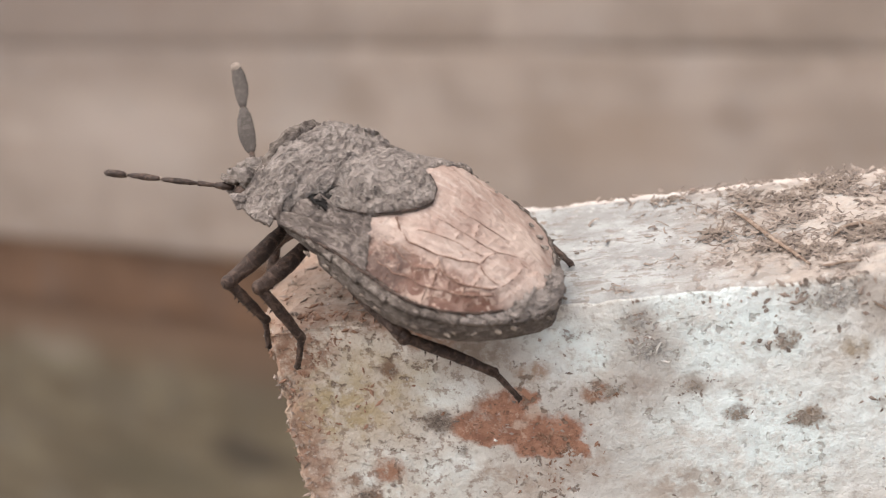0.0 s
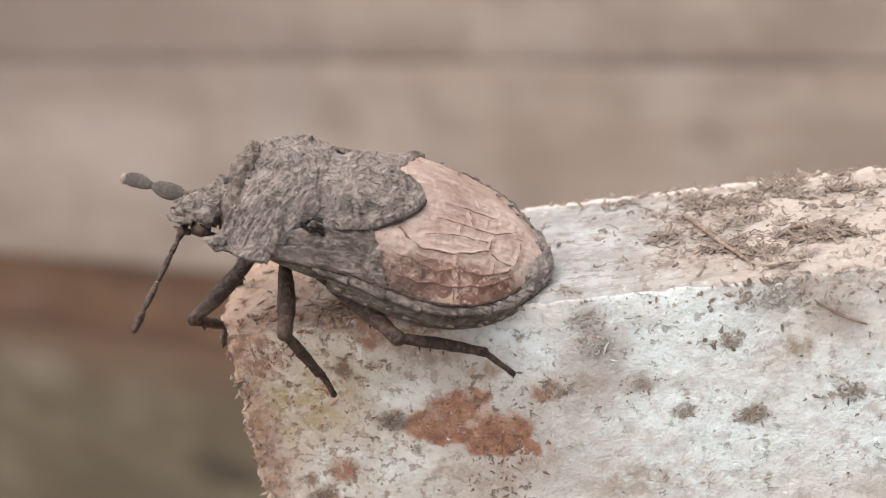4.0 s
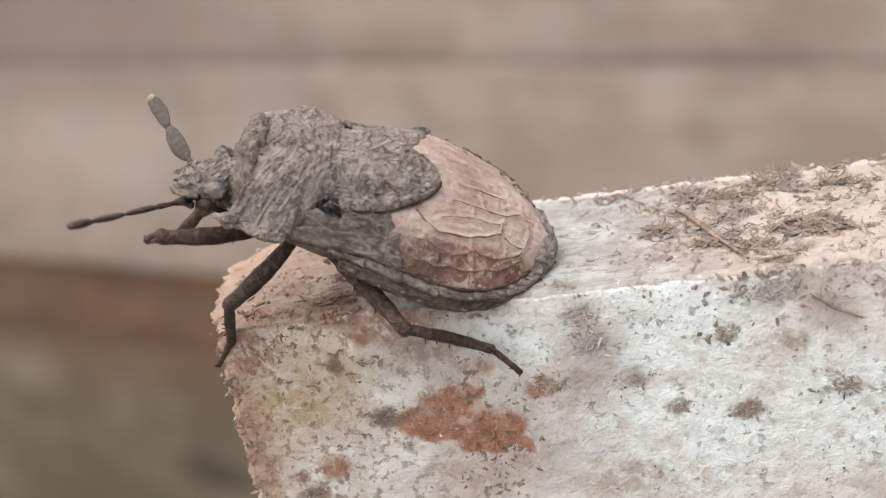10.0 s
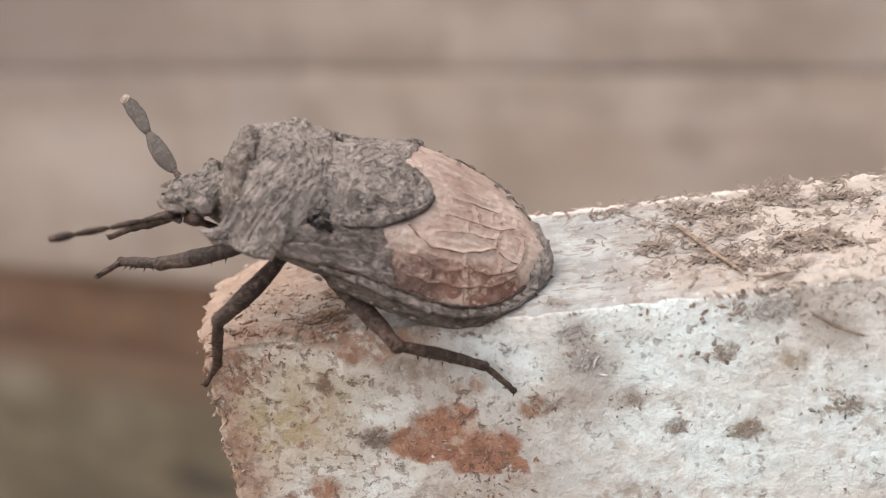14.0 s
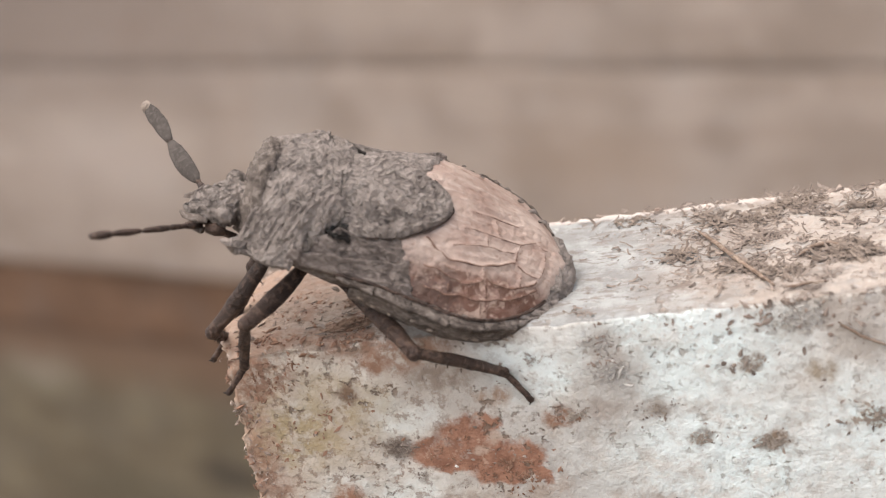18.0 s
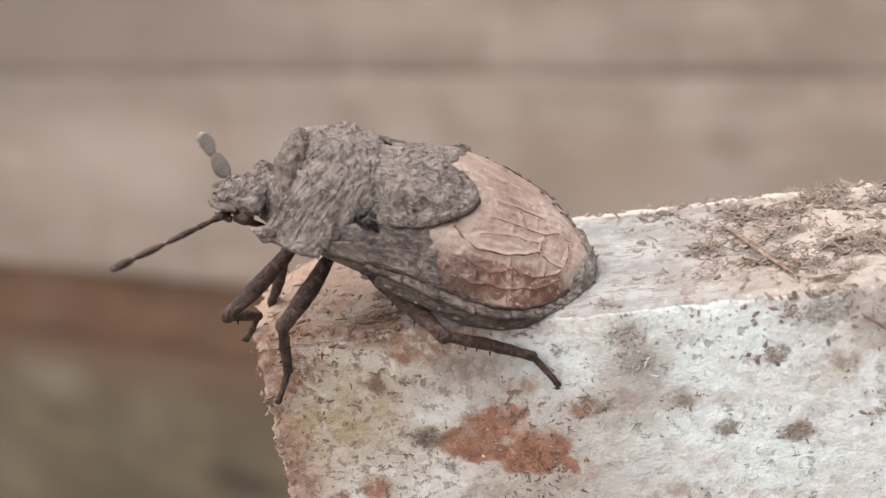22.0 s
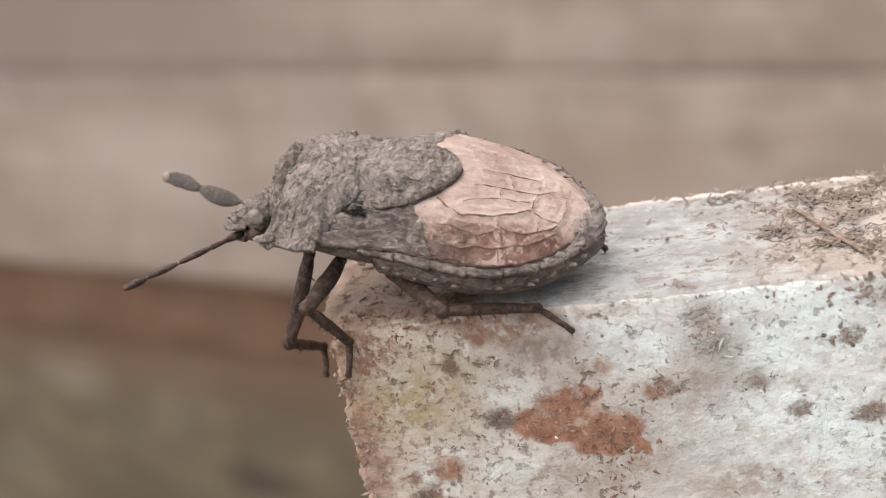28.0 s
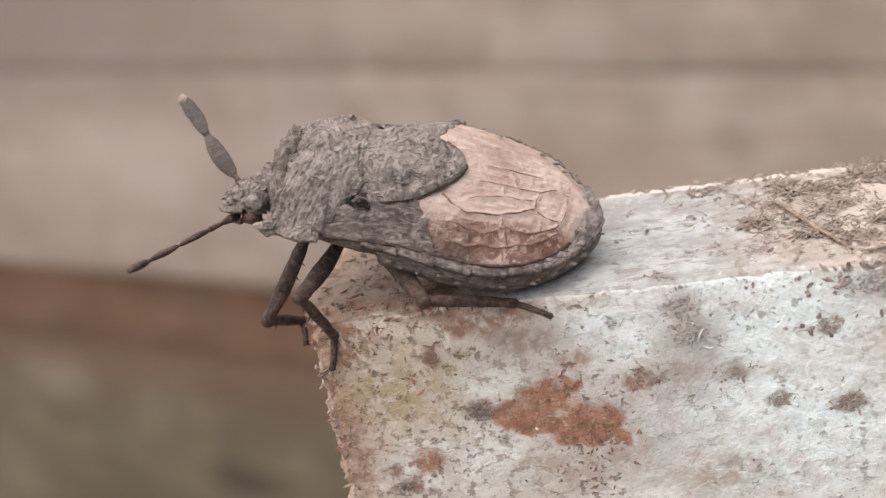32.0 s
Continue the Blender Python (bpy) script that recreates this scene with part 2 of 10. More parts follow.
        c = n.mix(n.math("MULTIPLY", b, n.ramp(n.noise(1100, 4, 0.72), 0.4, 0.56, 0.1, amount)), c, (0.285, 0.16, 0.105))
    # brown haze under the rust
    for centre, size in (((10.9, 0, -8.6), (1.7, 2, 0.9)), ((8.9, 0, -8.1), (0.8, 2, 0.5)), ((13.0, 0, -7.9), (0.9, 2, 0.8)), ((17.0, 0, -9.2), (2.4, 2, 1.0))):
        c = n.mix(n.math("MULTIPLY", n.blot(w2, centre, size, 0.6), n.ramp(n.noise(1000, 5, 0.7), 0.38, 0.58, 0.1, 0.75)), c, (0.40, 0.315, 0.255))
    # rust: two lobes with a pale crack between them
    w3 = n.warped(800, 0.0018)
    rust = n.blot(w3, (8.5, 0, -5.55), (1.25, 2, 0.72), 0.25)
    for centre, size in (((9.7, 0, -4.95), (1.35, 2, 0.95)), ((10.7, 0, -4.3), (0.6, 2, 0.5)), ((9.0, 0, -6.15), (0.8, 2, 0.55)), ((11.3, 0, -6.75), (1.5, 2, 0.7)), ((12.2, 0, -6.25), (0.85, 2, 0.85)), ((10.2, 0, -6.2), (0.95, 2, 0.6)), ((11.1, 0, -5.8), (0.8, 2, 0.6)), ((12.8, 0, -7.1), (0.5, 2, 0.4))):
        rust = n.math("MAXIMUM", rust, n.blot(w3, centre, size, 0.25))
    r = n.mix(n.ramp(n.noise(1100, 5, 0.72), 0.38, 0.64), (0.26, 0.125, 0.08), (0.42, 0.225, 0.15))
    r = n.mix(n.ramp(n.noise(1700, 4, 0.7), 0.56, 0.66, 0.0, 0.8), r, (0.52, 0.355, 0.265))
    r = n.mix(n.ramp(n.noise(2300, 3, 0.7), 0.34, 0.42, 0.7, 0.0), r, (0.13, 0.068, 0.047))
    c = n.mix(n.math("MULTIPLY", rust, n.ramp(n.noise(700, 4, 0.7), 0.30, 0.48, 0.4, 1.0)), c, r)
    for centre, size in (((10.4, 0, -5.6), (0.4, 2, 0.2)), ((11.1, 0, -5.1), (0.45, 2, 0.3))):
        c = n.mix(n.math("MULTIPLY", n.blot(w2, centre, size, 0.5), 0.75), c, (0.55, 0.42, 0.335))
    for centre, size, colour in (((4.1, 0, -7.5), (0.75, 2, 0.7), (0.33, 0.17, 0.105)), ((13.9, 0, -4.4), (0.75, 2, 0.5), (0.29, 0.16, 0.10)), ((11.3, 0, -3.1), (0.8, 2, 0.4), (0.36, 0.25, 0.18)),
                                 ((3.1, 0, -8.6), (0.55, 2, 0.35), (0.25, 0.16, 0.11)), ((5.1, 0, -2.4), (0.45, 2, 0.5), (0.20, 0.125, 0.08)),
                                 ((6.5, 0, -1.1), (0.45, 2, 0.5), (0.28, 0.155, 0.10)), ((2.3, 0, -7.8), (0.5, 2, 0.3), (0.24, 0.15, 0.1)), ((7.6, 0, -6.8), (0.3, 2, 0.25), (0.22, 0.19, 0.165)),
                                 ((6.8, 0, -5.2), (0.65, 2, 0.55), (0.19, 0.145, 0.115)), ((22.6, 0, -6.4), (0.8, 2, 0.45), (0.27, 0.19, 0.13)),
                                 ((18.0, 0, -4.4), (0.65, 2, 0.5), (0.40, 0.36, 0.32)), ((19.6, 0, -6.0), (0.5, 2, 0.45), (0.27, 0.24, 0.21)),
                                 ((22.0, 0, -2.6), (0.55, 2, 0.35), (0.28, 0.23, 0.18)), ((24.8, 0, -3.3), (0.6, 2, 0.6), (0.40, 0.33, 0.25)),
                                 ((15.8, 0, -4.2), (0.9, 2, 0.5), (0.42, 0.37, 0.33)), ((9.2, 0, -2.0), (1.3, 2, 0.6), (0.30, 0.24, 0.195)), ((16.2, 0, -1.9), (0.8, 2, 1.4), (0.50, 0.46, 0.42)), ((26.4, 0, -2.2), (1.2, 2, 0.8), (0.50, 0.455, 0.41))):
        b = n.blot(w2, centre, size, 0.45)
        c = n.mix(n.math("MULTIPLY", b, n.ramp(n.noise(1300, 4, 0.7), 0.35, 0.55, 0.25, 0.95)), c, colour)
    # weathered top with brown grime towards one end
    g = n.mix(n.ramp(n.noise(420, 6, 0.7), 0.4, 0.6), (0.27, 0.267, 0.258), (0.385, 0.395, 0.39))
    grime = n.math("MULTIPLY", n.ramp(x, 0.0165, 0.0215), n.ramp(n.noise(500, 5, 0.7), 0.34, 0.56, 0.25, 0.95))
    g = n.mix(grime, g, (0.33, 0.28, 0.242))
    g = n.mix(n.ramp(n.noise(1200, 5, 0.7), 0.56, 0.68, 0.0, 0.6), g, (0.46, 0.445, 0.425))
    sm = n.node("ShaderNodeMapping", Vector=n.coord)
    sm.inputs["Scale"].default_value = (0.4, 1.3, 1.0)
    scratch = n.noise(1500, 4, 0.7, 0.3, sm.outputs[0])
    g = n.mix(n.ramp(scratch, 0.55, 0.61, 0.0, 0.75), g, (0.23, 0.20, 0.178))
    # rim highlight painted as a pale strip along the far top edge
    g = n.mix(n.math("MULTIPLY", n.ramp(n.axis(1), 0.0101, 0.0107), 0.8), g, (0.68, 0.60, 0.55))
    g = n.mix(n.math("MULTIPLY", n.ramp(x, 0.0165, 0.020), n.ramp(n.noise(650, 5, 0.75), 0.54, 0.64, 0.0, 0.7)), g, (0.15, 0.11, 0.088))
    c = n.mix(n.math("MULTIPLY", top, n.ramp(x, 0.0062, 0.0105, 0.12, 1.0)), c, g)
    spill = n.math("MULTIPLY", n.ramp(x, 0.0205, 0.024), n.math("MULTIPLY", n.ramp(z, -0.0026, -0.0006), n.ramp(n.noise(620, 5, 0.7), 0.40, 0.56, 0.0, 0.85)))
    c = n.mix(n.math("MULTIPLY", spill, 0.75), c, (0.46, 0.395, 0.345))
    # fine dark grit and pale scuffs
    grit = n.math("MULTIPLY", n.ramp(n.noise(1900, 3, 0.65), 0.565, 0.63), n.math("MULTIPLY", n.ramp(x, 0.010, 0.018, 1.0, 0.55), n.ramp(n.noise(300, 4, 0.6), 0.44, 0.60, 0.06, 0.9)))
    c = n.mix(grit, c, (0.23, 0.17, 0.13))
    c = n.mix(n.ramp(n.noise(1500, 4, 0.7), 0.60, 0.72, 0.0, 0.4), c, (0.76, 0.76, 0.74))
    h = n.math("ADD", n.math("MULTIPLY", n.noise(700, 6, 0.7), 0.75), n.math("MULTIPLY", n.noise(2600, 3, 0.65), 0.3))
    return n.finish(c, n.math("SUBTRACT", h, n.math("MULTIPLY", grit, 0.4)), 1.0, 0.00026)


SLAB = slab_material()


def crumb_material(name, dark, light):
    n = Nodes(name, 0.9)
    r = n.node("ShaderNodeNewGeometry").outputs["Random Per Island"]
    c = n.mix(r, dark, light)
    return n.finish(n.mix(n.noise(3000, 3, 0.6), c, tuple(v * 0.7 for v in light)), n.noise(4000, 3, 0.6), 0.5, 0.00006)


CRUMB = crumb_material("dry_lichen_crumb", (0.06, 0.042, 0.032), (0.42, 0.345, 0.295))
FLAKE = crumb_material("flaked_pale_cement", (0.24, 0.165, 0.13), (0.46, 0.375, 0.32))
STRAW = dusty("brown_straw", (0.15, 0.10, 0.072), (0.235, 0.168, 0.125), (0.34, 0.265, 0.21), 1800, 0.4, (0.5, 1.0, 1.0), 0.4)


def board_material(name, dark, light, seed, stains=()):
    n = Nodes(name, 0.9)
    m = n.node("ShaderNodeMapping", Vector=n.coord)
    m.inputs["Scale"].default_value = (1.0, 4.0, 6.0)
    m.inputs["Location"].default_value = (seed, seed * 0.7, 0)
    rnd = n.node("ShaderNodeObjectInfo").outputs["Random"]
    c = n.mix(n.ramp(n.noise(14, 5, 0.6, 0.4, m.outputs[0]), 0.35, 0.66), dark, light)
    c = n.mix(n.ramp(n.noise(22, 3, 0.5), 0.40, 0.66, 0.0, 0.7), c, tuple(v * 0.80 for v in dark))
    c = n.mix(n.ramp(n.noise(31, 3, 0.6), 0.55, 0.72, 0.0, 0.6), c, tuple(min(1.0, v * 1.12) for v in light))
    c = n.mix(n.ramp(n.noise(17, 4, 0.6, 0.5), 0.5, 0.66, 0.0, 0.35), c, tuple(0.5 * (v + sum(light) / 3) for v in light))
    c = n.mix(n.math("MULTIPLY", rnd, 0.12), c, dark)
    w = n.warped(25, 0.03)
    for centre, size, colour, amount in stains:
        c = n.mix(n.math("MULTIPLY", n.blot(w, centre, size, 0.7), amount), c, colour)
    return n.finish(c, n.noise(120, 5, 0.7, 0.2, m.outputs[0]), 0.5, 0.001)


# the two widest patches make the boards darker towards the left
BOARD = board_material("weathered_pale_board", (0.352, 0.284, 0.238), (0.436, 0.366, 0.319), 3.1, (((-290, 0, -110), (150, 60, 70), (0.24, 0.196, 0.17), 0.8), ((-178, 0, -146), (14, 60, 8), (0.271, 0.206, 0.168), 0.6), ((117, 0, -193), (12, 60, 9), (0.24, 0.185, 0.15), 0.6), ((-190, 0, -150), (140, 60, 30), (0.29, 0.232, 0.2), 0.5), ((60, 0, -205), (40, 60, 14), (0.325, 0.249, 0.195), 0.6), ((-220, 0, -215), (60, 60, 26), (0.477, 0.406, 0.357), 0.6), ((-30, 0, -140), (50, 60, 10), (0.465, 0.389, 0.335), 0.6)))
BATTEN = board_material("dark_brown_board", (0.144, 0.08, 0.047), (0.208, 0.122, 0.076), 7.7)
PLINTH = board_material("mossy_grey_plinth", (0.132, 0.104, 0.067), (0.202, 0.166, 0.11), 1.3, (((-198, 8, -405), (26, 60, 10), (0.048, 0.038, 0.028), 0.8), ((-330, 8, -352), (26, 60, 13), (0.286, 0.255, 0.202), 0.7), ((-150, 8, -350), (50, 60, 20), (0.106, 0.079, 0.053), 0.7), ((-270, 8, -430), (50, 60, 16), (0.106, 0.090, 0.058), 0.6), ((-230, 8, -326), (420, 60, 24), (0.165, 0.098, 0.063), 0.85)))


def ground_material():
    n = Nodes("dry_earth", 0.95)
    c = n.mix(n.ramp(n.noise(9, 6, 0.65), 0.35, 0.65), (0.13, 0.105, 0.08), (0.22, 0.18, 0.14))
    c = n.mix(n.ramp(n.noise(160, 4, 0.7), 0.55, 0.7, 0.0, 0.6), c, (0.30, 0.26, 0.21))
    return n.finish(c, n.noise(90, 6, 0.7), 0.6, 0.004)


EARTH = ground_material()


# ---- mesh helpers: shapes are given in millimetres ----
def part(name, bm, material, parent=None, label="", smooth=True):
    mesh = bpy.data.meshes.new(name)
    bmesh.ops.recalc_face_normals(bm, faces=bm.faces[:])
    bmesh.ops.scale(bm, vec=(MM, MM, MM), verts=bm.verts[:])
    bm.to_mesh(mesh)
    bm.free()
    for f in mesh.polygons:
        f.use_smooth = smooth
    mesh.materials.append(material)
    ob = new(name, mesh)
    ob.parent = parent
    if label:
        ob["label"] = label
    return ob


def joined(name, verts, faces, material, parent=None, label="", smooth=True):
    mesh = bpy.data.meshes.new(name)
    mesh.from_pydata([[c * MM for c in v] for v in verts], [], faces)
    mesh.polygons.foreach_set("use_smooth", [smooth] * len(mesh.polygons))
    mesh.materials.append(material)
    ob = new(name, mesh)
    ob.parent = parent
    if label:
        ob["label"] = label
    return ob


def tube(bm, points, radii, flat=1.0, sides=10, rough=0.0, seed=0.0):
    """A tapered limb along points; flat squeezes it along the local z."""
    points = [Vector(p) for p in points]
    rings = []
    for i, p in enumerate(points):
        d = (points[min(i + 1, len(points) - 1)] - points[max(i - 1, 0)]).normalized()
        side = Vector((0, 0, 1)).cross(d)
        side = side.normalized() if side.length > 1e-3 else Vector((0, 1, 0))
        up = d.cross(side)
        ring = []
        for k in range(sides):
            a = 2 * math.pi * k / sides
            q = p + radii[i] * (math.cos(a) * side + math.sin(a) * flat * up)
            if rough:
                q += rough * noise.noise_vector(q * 4.0 + Vector((seed, 0, 0)))
            ring.append(bm.verts.new(q))
        rings.append(ring)
    for a, b in zip(rings, rings[1:]):
        for k in range(sides):
            bm.faces.new((a[k], a[(k + 1) % sides], b[(k + 1) % sides], b[k]))
    bm.faces.new(rings[0])
    bm.faces.new(rings[-1])
    return bm


def cone(bm, base, tip, r):
    tube(bm, (base, (Vector(base) + Vector(tip)) / 2, tip), (r, r * 0.6, r * 0.08), 1.0, 6)


def patch(name, material, parent, xs, low, high, surface, lift, thick, rough, across, label="", seed=0.0, wrinkle=0.0, drop=0.0, tilt=0.0, grain=(3.0, 1.5, 0.4), start=None, end=None, crust=None):
    """A shell over the back: for each x it spans low(x) to high(x); surface gives the height. rough and wrinkle: relief in mm;
    grain: wrinkles per mm along x, along y, and their slant; crust(x, y) scales the relief; start and end bend the first and the last edge to start(y), end(y)."""
    verts, faces = [], []
    n = across + 1
    x0, x1 = xs[0], xs[-1]
    fx, fy, slant = grain
    for x in xs:
        a, b = low(x), high(x)
        s = (x - x0) / (x1 - x0)
        for k in range(n):
            y = a + (b - a) * k / across
            u = x
            if start:
                u += (start(y) - x0) * (1.0 - s)
            if end:
                u += (end(y) - x1) * s
            p = Vector((u, y, 0))
            z = surface(u, y) + lift
            edge = min(k, across - k) / max(1.0, across * 0.06)
            strong = (crust(u, y) if crust else 1.0) * (0.4 + 0.6 * min(1.0, edge / 1.5))
            if rough:
                z += rough * strong * (0.6 * noise.fractal(p * 1.6 + Vector((seed, 0, 0)), 0.7, 2.1, 3) + 1.3 * (noise.turbulence(p * 2.4 + Vector((seed, 0, 0)), 4, True, noise_basis="PERLIN_ORIGINAL", amplitude_scale=0.6, frequency_scale=2.1) - 0.5))
            if wrinkle:
                bend = 0.5 * noise.noise(p * 0.8 + Vector((seed, 3, 0)))
                q = Vector((u * fx + slant * fx * abs(y) + bend, y * fy - u * 0.3 + bend, seed))
                z += wrinkle * strong * (noise.ridged_multi_fractal(q, 1.0, 2.1, 4, 1.0, 2.0) - 1.0)
            z -= drop * max(0.0, 1.0 - edge) ** 2
            z -= tilt * (max(0.0, 1.0 - (x1 - x) / 0.35) ** 2)
            verts.append((u, y, z))
    top = len(verts)
    verts += [(x, y, z - thick) for x, y, z in verts]
    m = len(xs)
    for i in range(m - 1):
        for k in range(across):
            a, b, c, d = i * n + k, i * n + k + 1, (i + 1) * n + k + 1, (i + 1) * n + k
            faces.append((a, b, c, d))
            faces.append((top + d, top + c, top + b, top + a))
    for i in range(m - 1):
        for k, flip in ((0, False), (across, True)):
            a, b = i * n + k, (i + 1) * n + k
            faces.append((a, b, top + b, top + a) if not flip else (b, a, top + a, top + b))
    for k in range(across):
        a, b = k, k + 1
        faces.append((b, a, top + a, top + b))
        a, b = (m - 1) * n + k, (m - 1) * n + k + 1
        faces.append((a, b, top + b, top + a))
    return joined(name, verts, faces, material, parent, label)


def steps(a, b, d):
    k = max(2, int(round(abs(b - a) / d)) + 1)
    return [a + (b - a) * i / (k - 1) for i in range(k)]


def curve(x, knots):
    """A smooth line through (x, value) knots."""
    if x <= knots[0][0]:
        return knots[0][1]
    for i in range(len(knots) - 1):
        (x0, y0), (x1, y1) = knots[i], knots[i + 1]
        if x <= x1:
            m0 = (y1 - knots[i - 1][1]) / (x1 - knots[i - 1][0]) if i else (y1 - y0) / (x1 - x0)
            m1 = (knots[i + 2][1] - y0) / (knots[i + 2][0] - x0) if i + 2 < len(knots) else (y1 - y0) / (x1 - x0)
            h, s = x1 - x0, (x - x0) / (x1 - x0)
            return ((2 * s**3 - 3 * s**2 + 1) * y0 + (s**3 - 2 * s**2 + s) * h * m0 + (3 * s**2 - 2 * s**3) * y1 + (s**3 - s**2) * h * m1)
    return knots[-1][1]


# ---- ground and wall behind ----
GROUND_Z = -0.55


def ground_height(x, y):
    return 0.012 * noise.noise(Vector((x * 1.7, y * 1.7, 0.3))) if max(abs(x), abs(y)) < 8 else 0.0


def build_ground():
    xs = [-400, -60, -12, -6] + steps(-4, 4, 0.1) + [6, 12, 60, 400]
    verts = [(x, y, ground_height(x, y)) for y in xs for x in xs]
    n = len(xs)
    faces = [(j * n + i, j * n + i + 1, (j + 1) * n + i + 1, (j + 1) * n + i) for j in range(n - 1) for i in range(n - 1)]
    mesh = bpy.data.meshes.new("ground")
    mesh.from_pydata(verts, [], faces)
    mesh.polygons.foreach_set("use_smooth", [True] * len(mesh.polygons))
    mesh.materials.append(EARTH)
    ob = new("ground", mesh)
    ob.location.z = GROUND_Z
    return tagged(ob, "dry brown earth round the slab and wall", "ground", kind="structure")


build_ground()


def board(name, length, low, high, depth, front, material, parent, wave, label=""):
    """A long board in the wall's space, in mm; its front stands at y = front."""
    bm = bmesh.new()
    rows = []
    zs = [low, low + 1.5, low + 5, (low + high) / 2, high - 5, high - 1.5, high]
    for x in steps(-length / 2, length / 2, 25):
        ring = []
        for z in zs:
            inset = 1.2 if z in (low, high) else 0.3 if z in (low + 1.5, high - 1.5) else 0.0
            w = wave * noise.noise(Vector((x * 0.004, z * 0.02, front)))
            dz = 1.6 * noise.noise(Vector((x * 0.02, low, 1.0))) if z < (low + high) / 2 else 1.6 * noise.noise(Vector((x * 0.02, high, 2.0)))
            ring.append(bm.verts.new((x, front + inset + w, z + dz)))
        ring.append(bm.verts.new((x, front + depth, high)))
        ring.append(bm.verts.new((x, front + depth, low)))
        rows.append(ring)
    k = len(rows[0])
    for a, b in zip(rows, rows[1:]):
        for i in range(k):
            bm.faces.new((a[i], a[(i + 1) % k], b[(i + 1) % k], b[i]))
    bm.faces.new(rows[0])
    bm.faces.new(rows[-1])
    return part(name, bm, material, parent, label)


def build_wall():
    wall = tagged(new("wall_back"), "weathered pale board wall above a brown batten and mossy plinth", "wall", kind="structure")
    wall.matrix_world = pose(-0.104, 0.6, 0, 0, 0, -24)
    length = 3600
    levels = [-165, -52, 61, 174, 287, 400]
    board("board", length, -279, -165.6, 22, 0, BOARD, wall, 1.0)
    for a, b in zip(levels, levels[1:]):
        board("board", length, a, b - 0.8, 22, 1.0 * ((a * 7) % 3 - 1), BOARD, wall, 1.0)
    board("batten", length, -324, -280.5, 18, 6, BATTEN, wall, 0.8, "dark brown batten")
    board("plinth", length, -560, -324.5, 60, 8, PLINTH, wall, 3.0, "mossy grey-brown plinth")
    board("backing", length, -555, 400, 10, 70, PLINTH, wall, 0.0)


build_wall()

# ---- the painted slab ----
DEPTH = 11.0


def chip(p, scale, seed):
    return noise.fractal(p * scale + Vector((seed, seed, 0)), 0.8, 2.0, 4)


def build_slab():
    """A box lattice, rounded at the edges, pushed about by noise; the free end bulges and is worn."""
    slab = tagged(new("painted_slab"), "upright weathered cement slab with flaking white paint and rust stains", "slab")
    bottom = (GROUND_Z - 0.02) / MM
    xs = steps(0.0, 31.0, 0.17) + [33, 38, 48, 70, 110, 160]
    ys = steps(0.0, DEPTH, 0.2)
    zs = steps(0.0, -14.0, 0.18) + [-16, -20, -30, -60, -120, -300, bottom]
    r = 0.26
    index, verts, faces = {}, [], []

    def shaped(x, y, z):
        p = Vector((x, y, z))
        c = Vector((min(max(x, r), 160 - r), min(max(y, r), DEPTH - r), max(min(z, -r), bottom)))
        n = (p - c).normalized() if (p - c).length > 1e-9 else Vector((0, 0, -1))
        if z < -18 or x > 40:
            return tuple(c + n * r)
        c1, c2, c3 = chip(p, 0.35, 3.0), chip(p, 1.3, 9.0), chip(p, 3.2, 15.0)
        out = 0.05 * c1 + 0.035 * c2 + 0.02 * c3
        # grimy end of the top is lumpy
        if z > -0.3 and x > 18:
            out += 0.10 * min(1.0, (x - 18) / 3) * max(-0.3, chip(p, 1.1, 40.0))
        # nibbled arrises
        worn = (1.0 if x < 9 else 0.4) * max(0.0, 1.0 - math.hypot(y, z) / 1.0)
        worn = max(worn, 0.7 * max(0.0, 1.0 - math.hypot(y - DEPTH, z) / 0.7), 1.3 * max(0.0, 1.0 - math.hypot(x, y) / 0.8), 1.3 * max(0.0, 1.0 - math.hypot(x, z) / 1.2))
        out -= worn * 0.45 * max(0.0, chip(p, 1.0, 21.0) + 0.2)
        q = c + n * (r + out)
        end = max(0.0, 1.0 - x / 2.2)
        if end > 0.0:
            bulge = max(0.0, 1.0 - ((y - 6.2) / 5.5) ** 2) * max(0.0, min(1.0, 1.0 + z / 6.0))
            q.x -= end * 1.25 * bulge
            q.x += end * 0.24 * chip(Vector((0, y, z)), 1.1, 5.0) + end * 0.14 * chip(Vector((0, y, z)), 3.0, 8.0)
            q.z -= end**2 * (0.9 * max(0.0, (y - 7.5) / 3.5) + 0.25) * max(0.0, 1.0 + z / 1.5) if z > -1.5 else 0.0
        return tuple(q)

    def vert(i, j, k):
        if (i, j, k) not in index:
            index[i, j, k] = len(verts)
            verts.append(shaped(xs[i], ys[j], zs[k]))
        return index[i, j, k]

    nx, ny, nz = len(xs) - 1, len(ys) - 1, len(zs) - 1
    for i in range(nx):
        for k in range(nz):
            faces.append((vert(i, 0, k + 1), vert(i + 1, 0, k + 1), vert(i + 1, 0, k), vert(i, 0, k)))
            faces.append((vert(i, ny, k), vert(i + 1, ny, k), vert(i + 1, ny, k + 1), vert(i, ny, k + 1)))
        for j in range(ny):
            faces.append((vert(i, j, 0), vert(i + 1, j, 0), vert(i + 1, j + 1, 0), vert(i, j + 1, 0)))
    for j in range(ny):
        for k in range(nz):
            faces.append((vert(0, j, k), vert(0, j + 1, k), vert(0, j + 1, k + 1), vert(0, j, k + 1)))
            faces.append((vert(nx, j, k), vert(nx, j, k + 1), vert(nx, j + 1, k + 1), vert(nx, j + 1, k)))
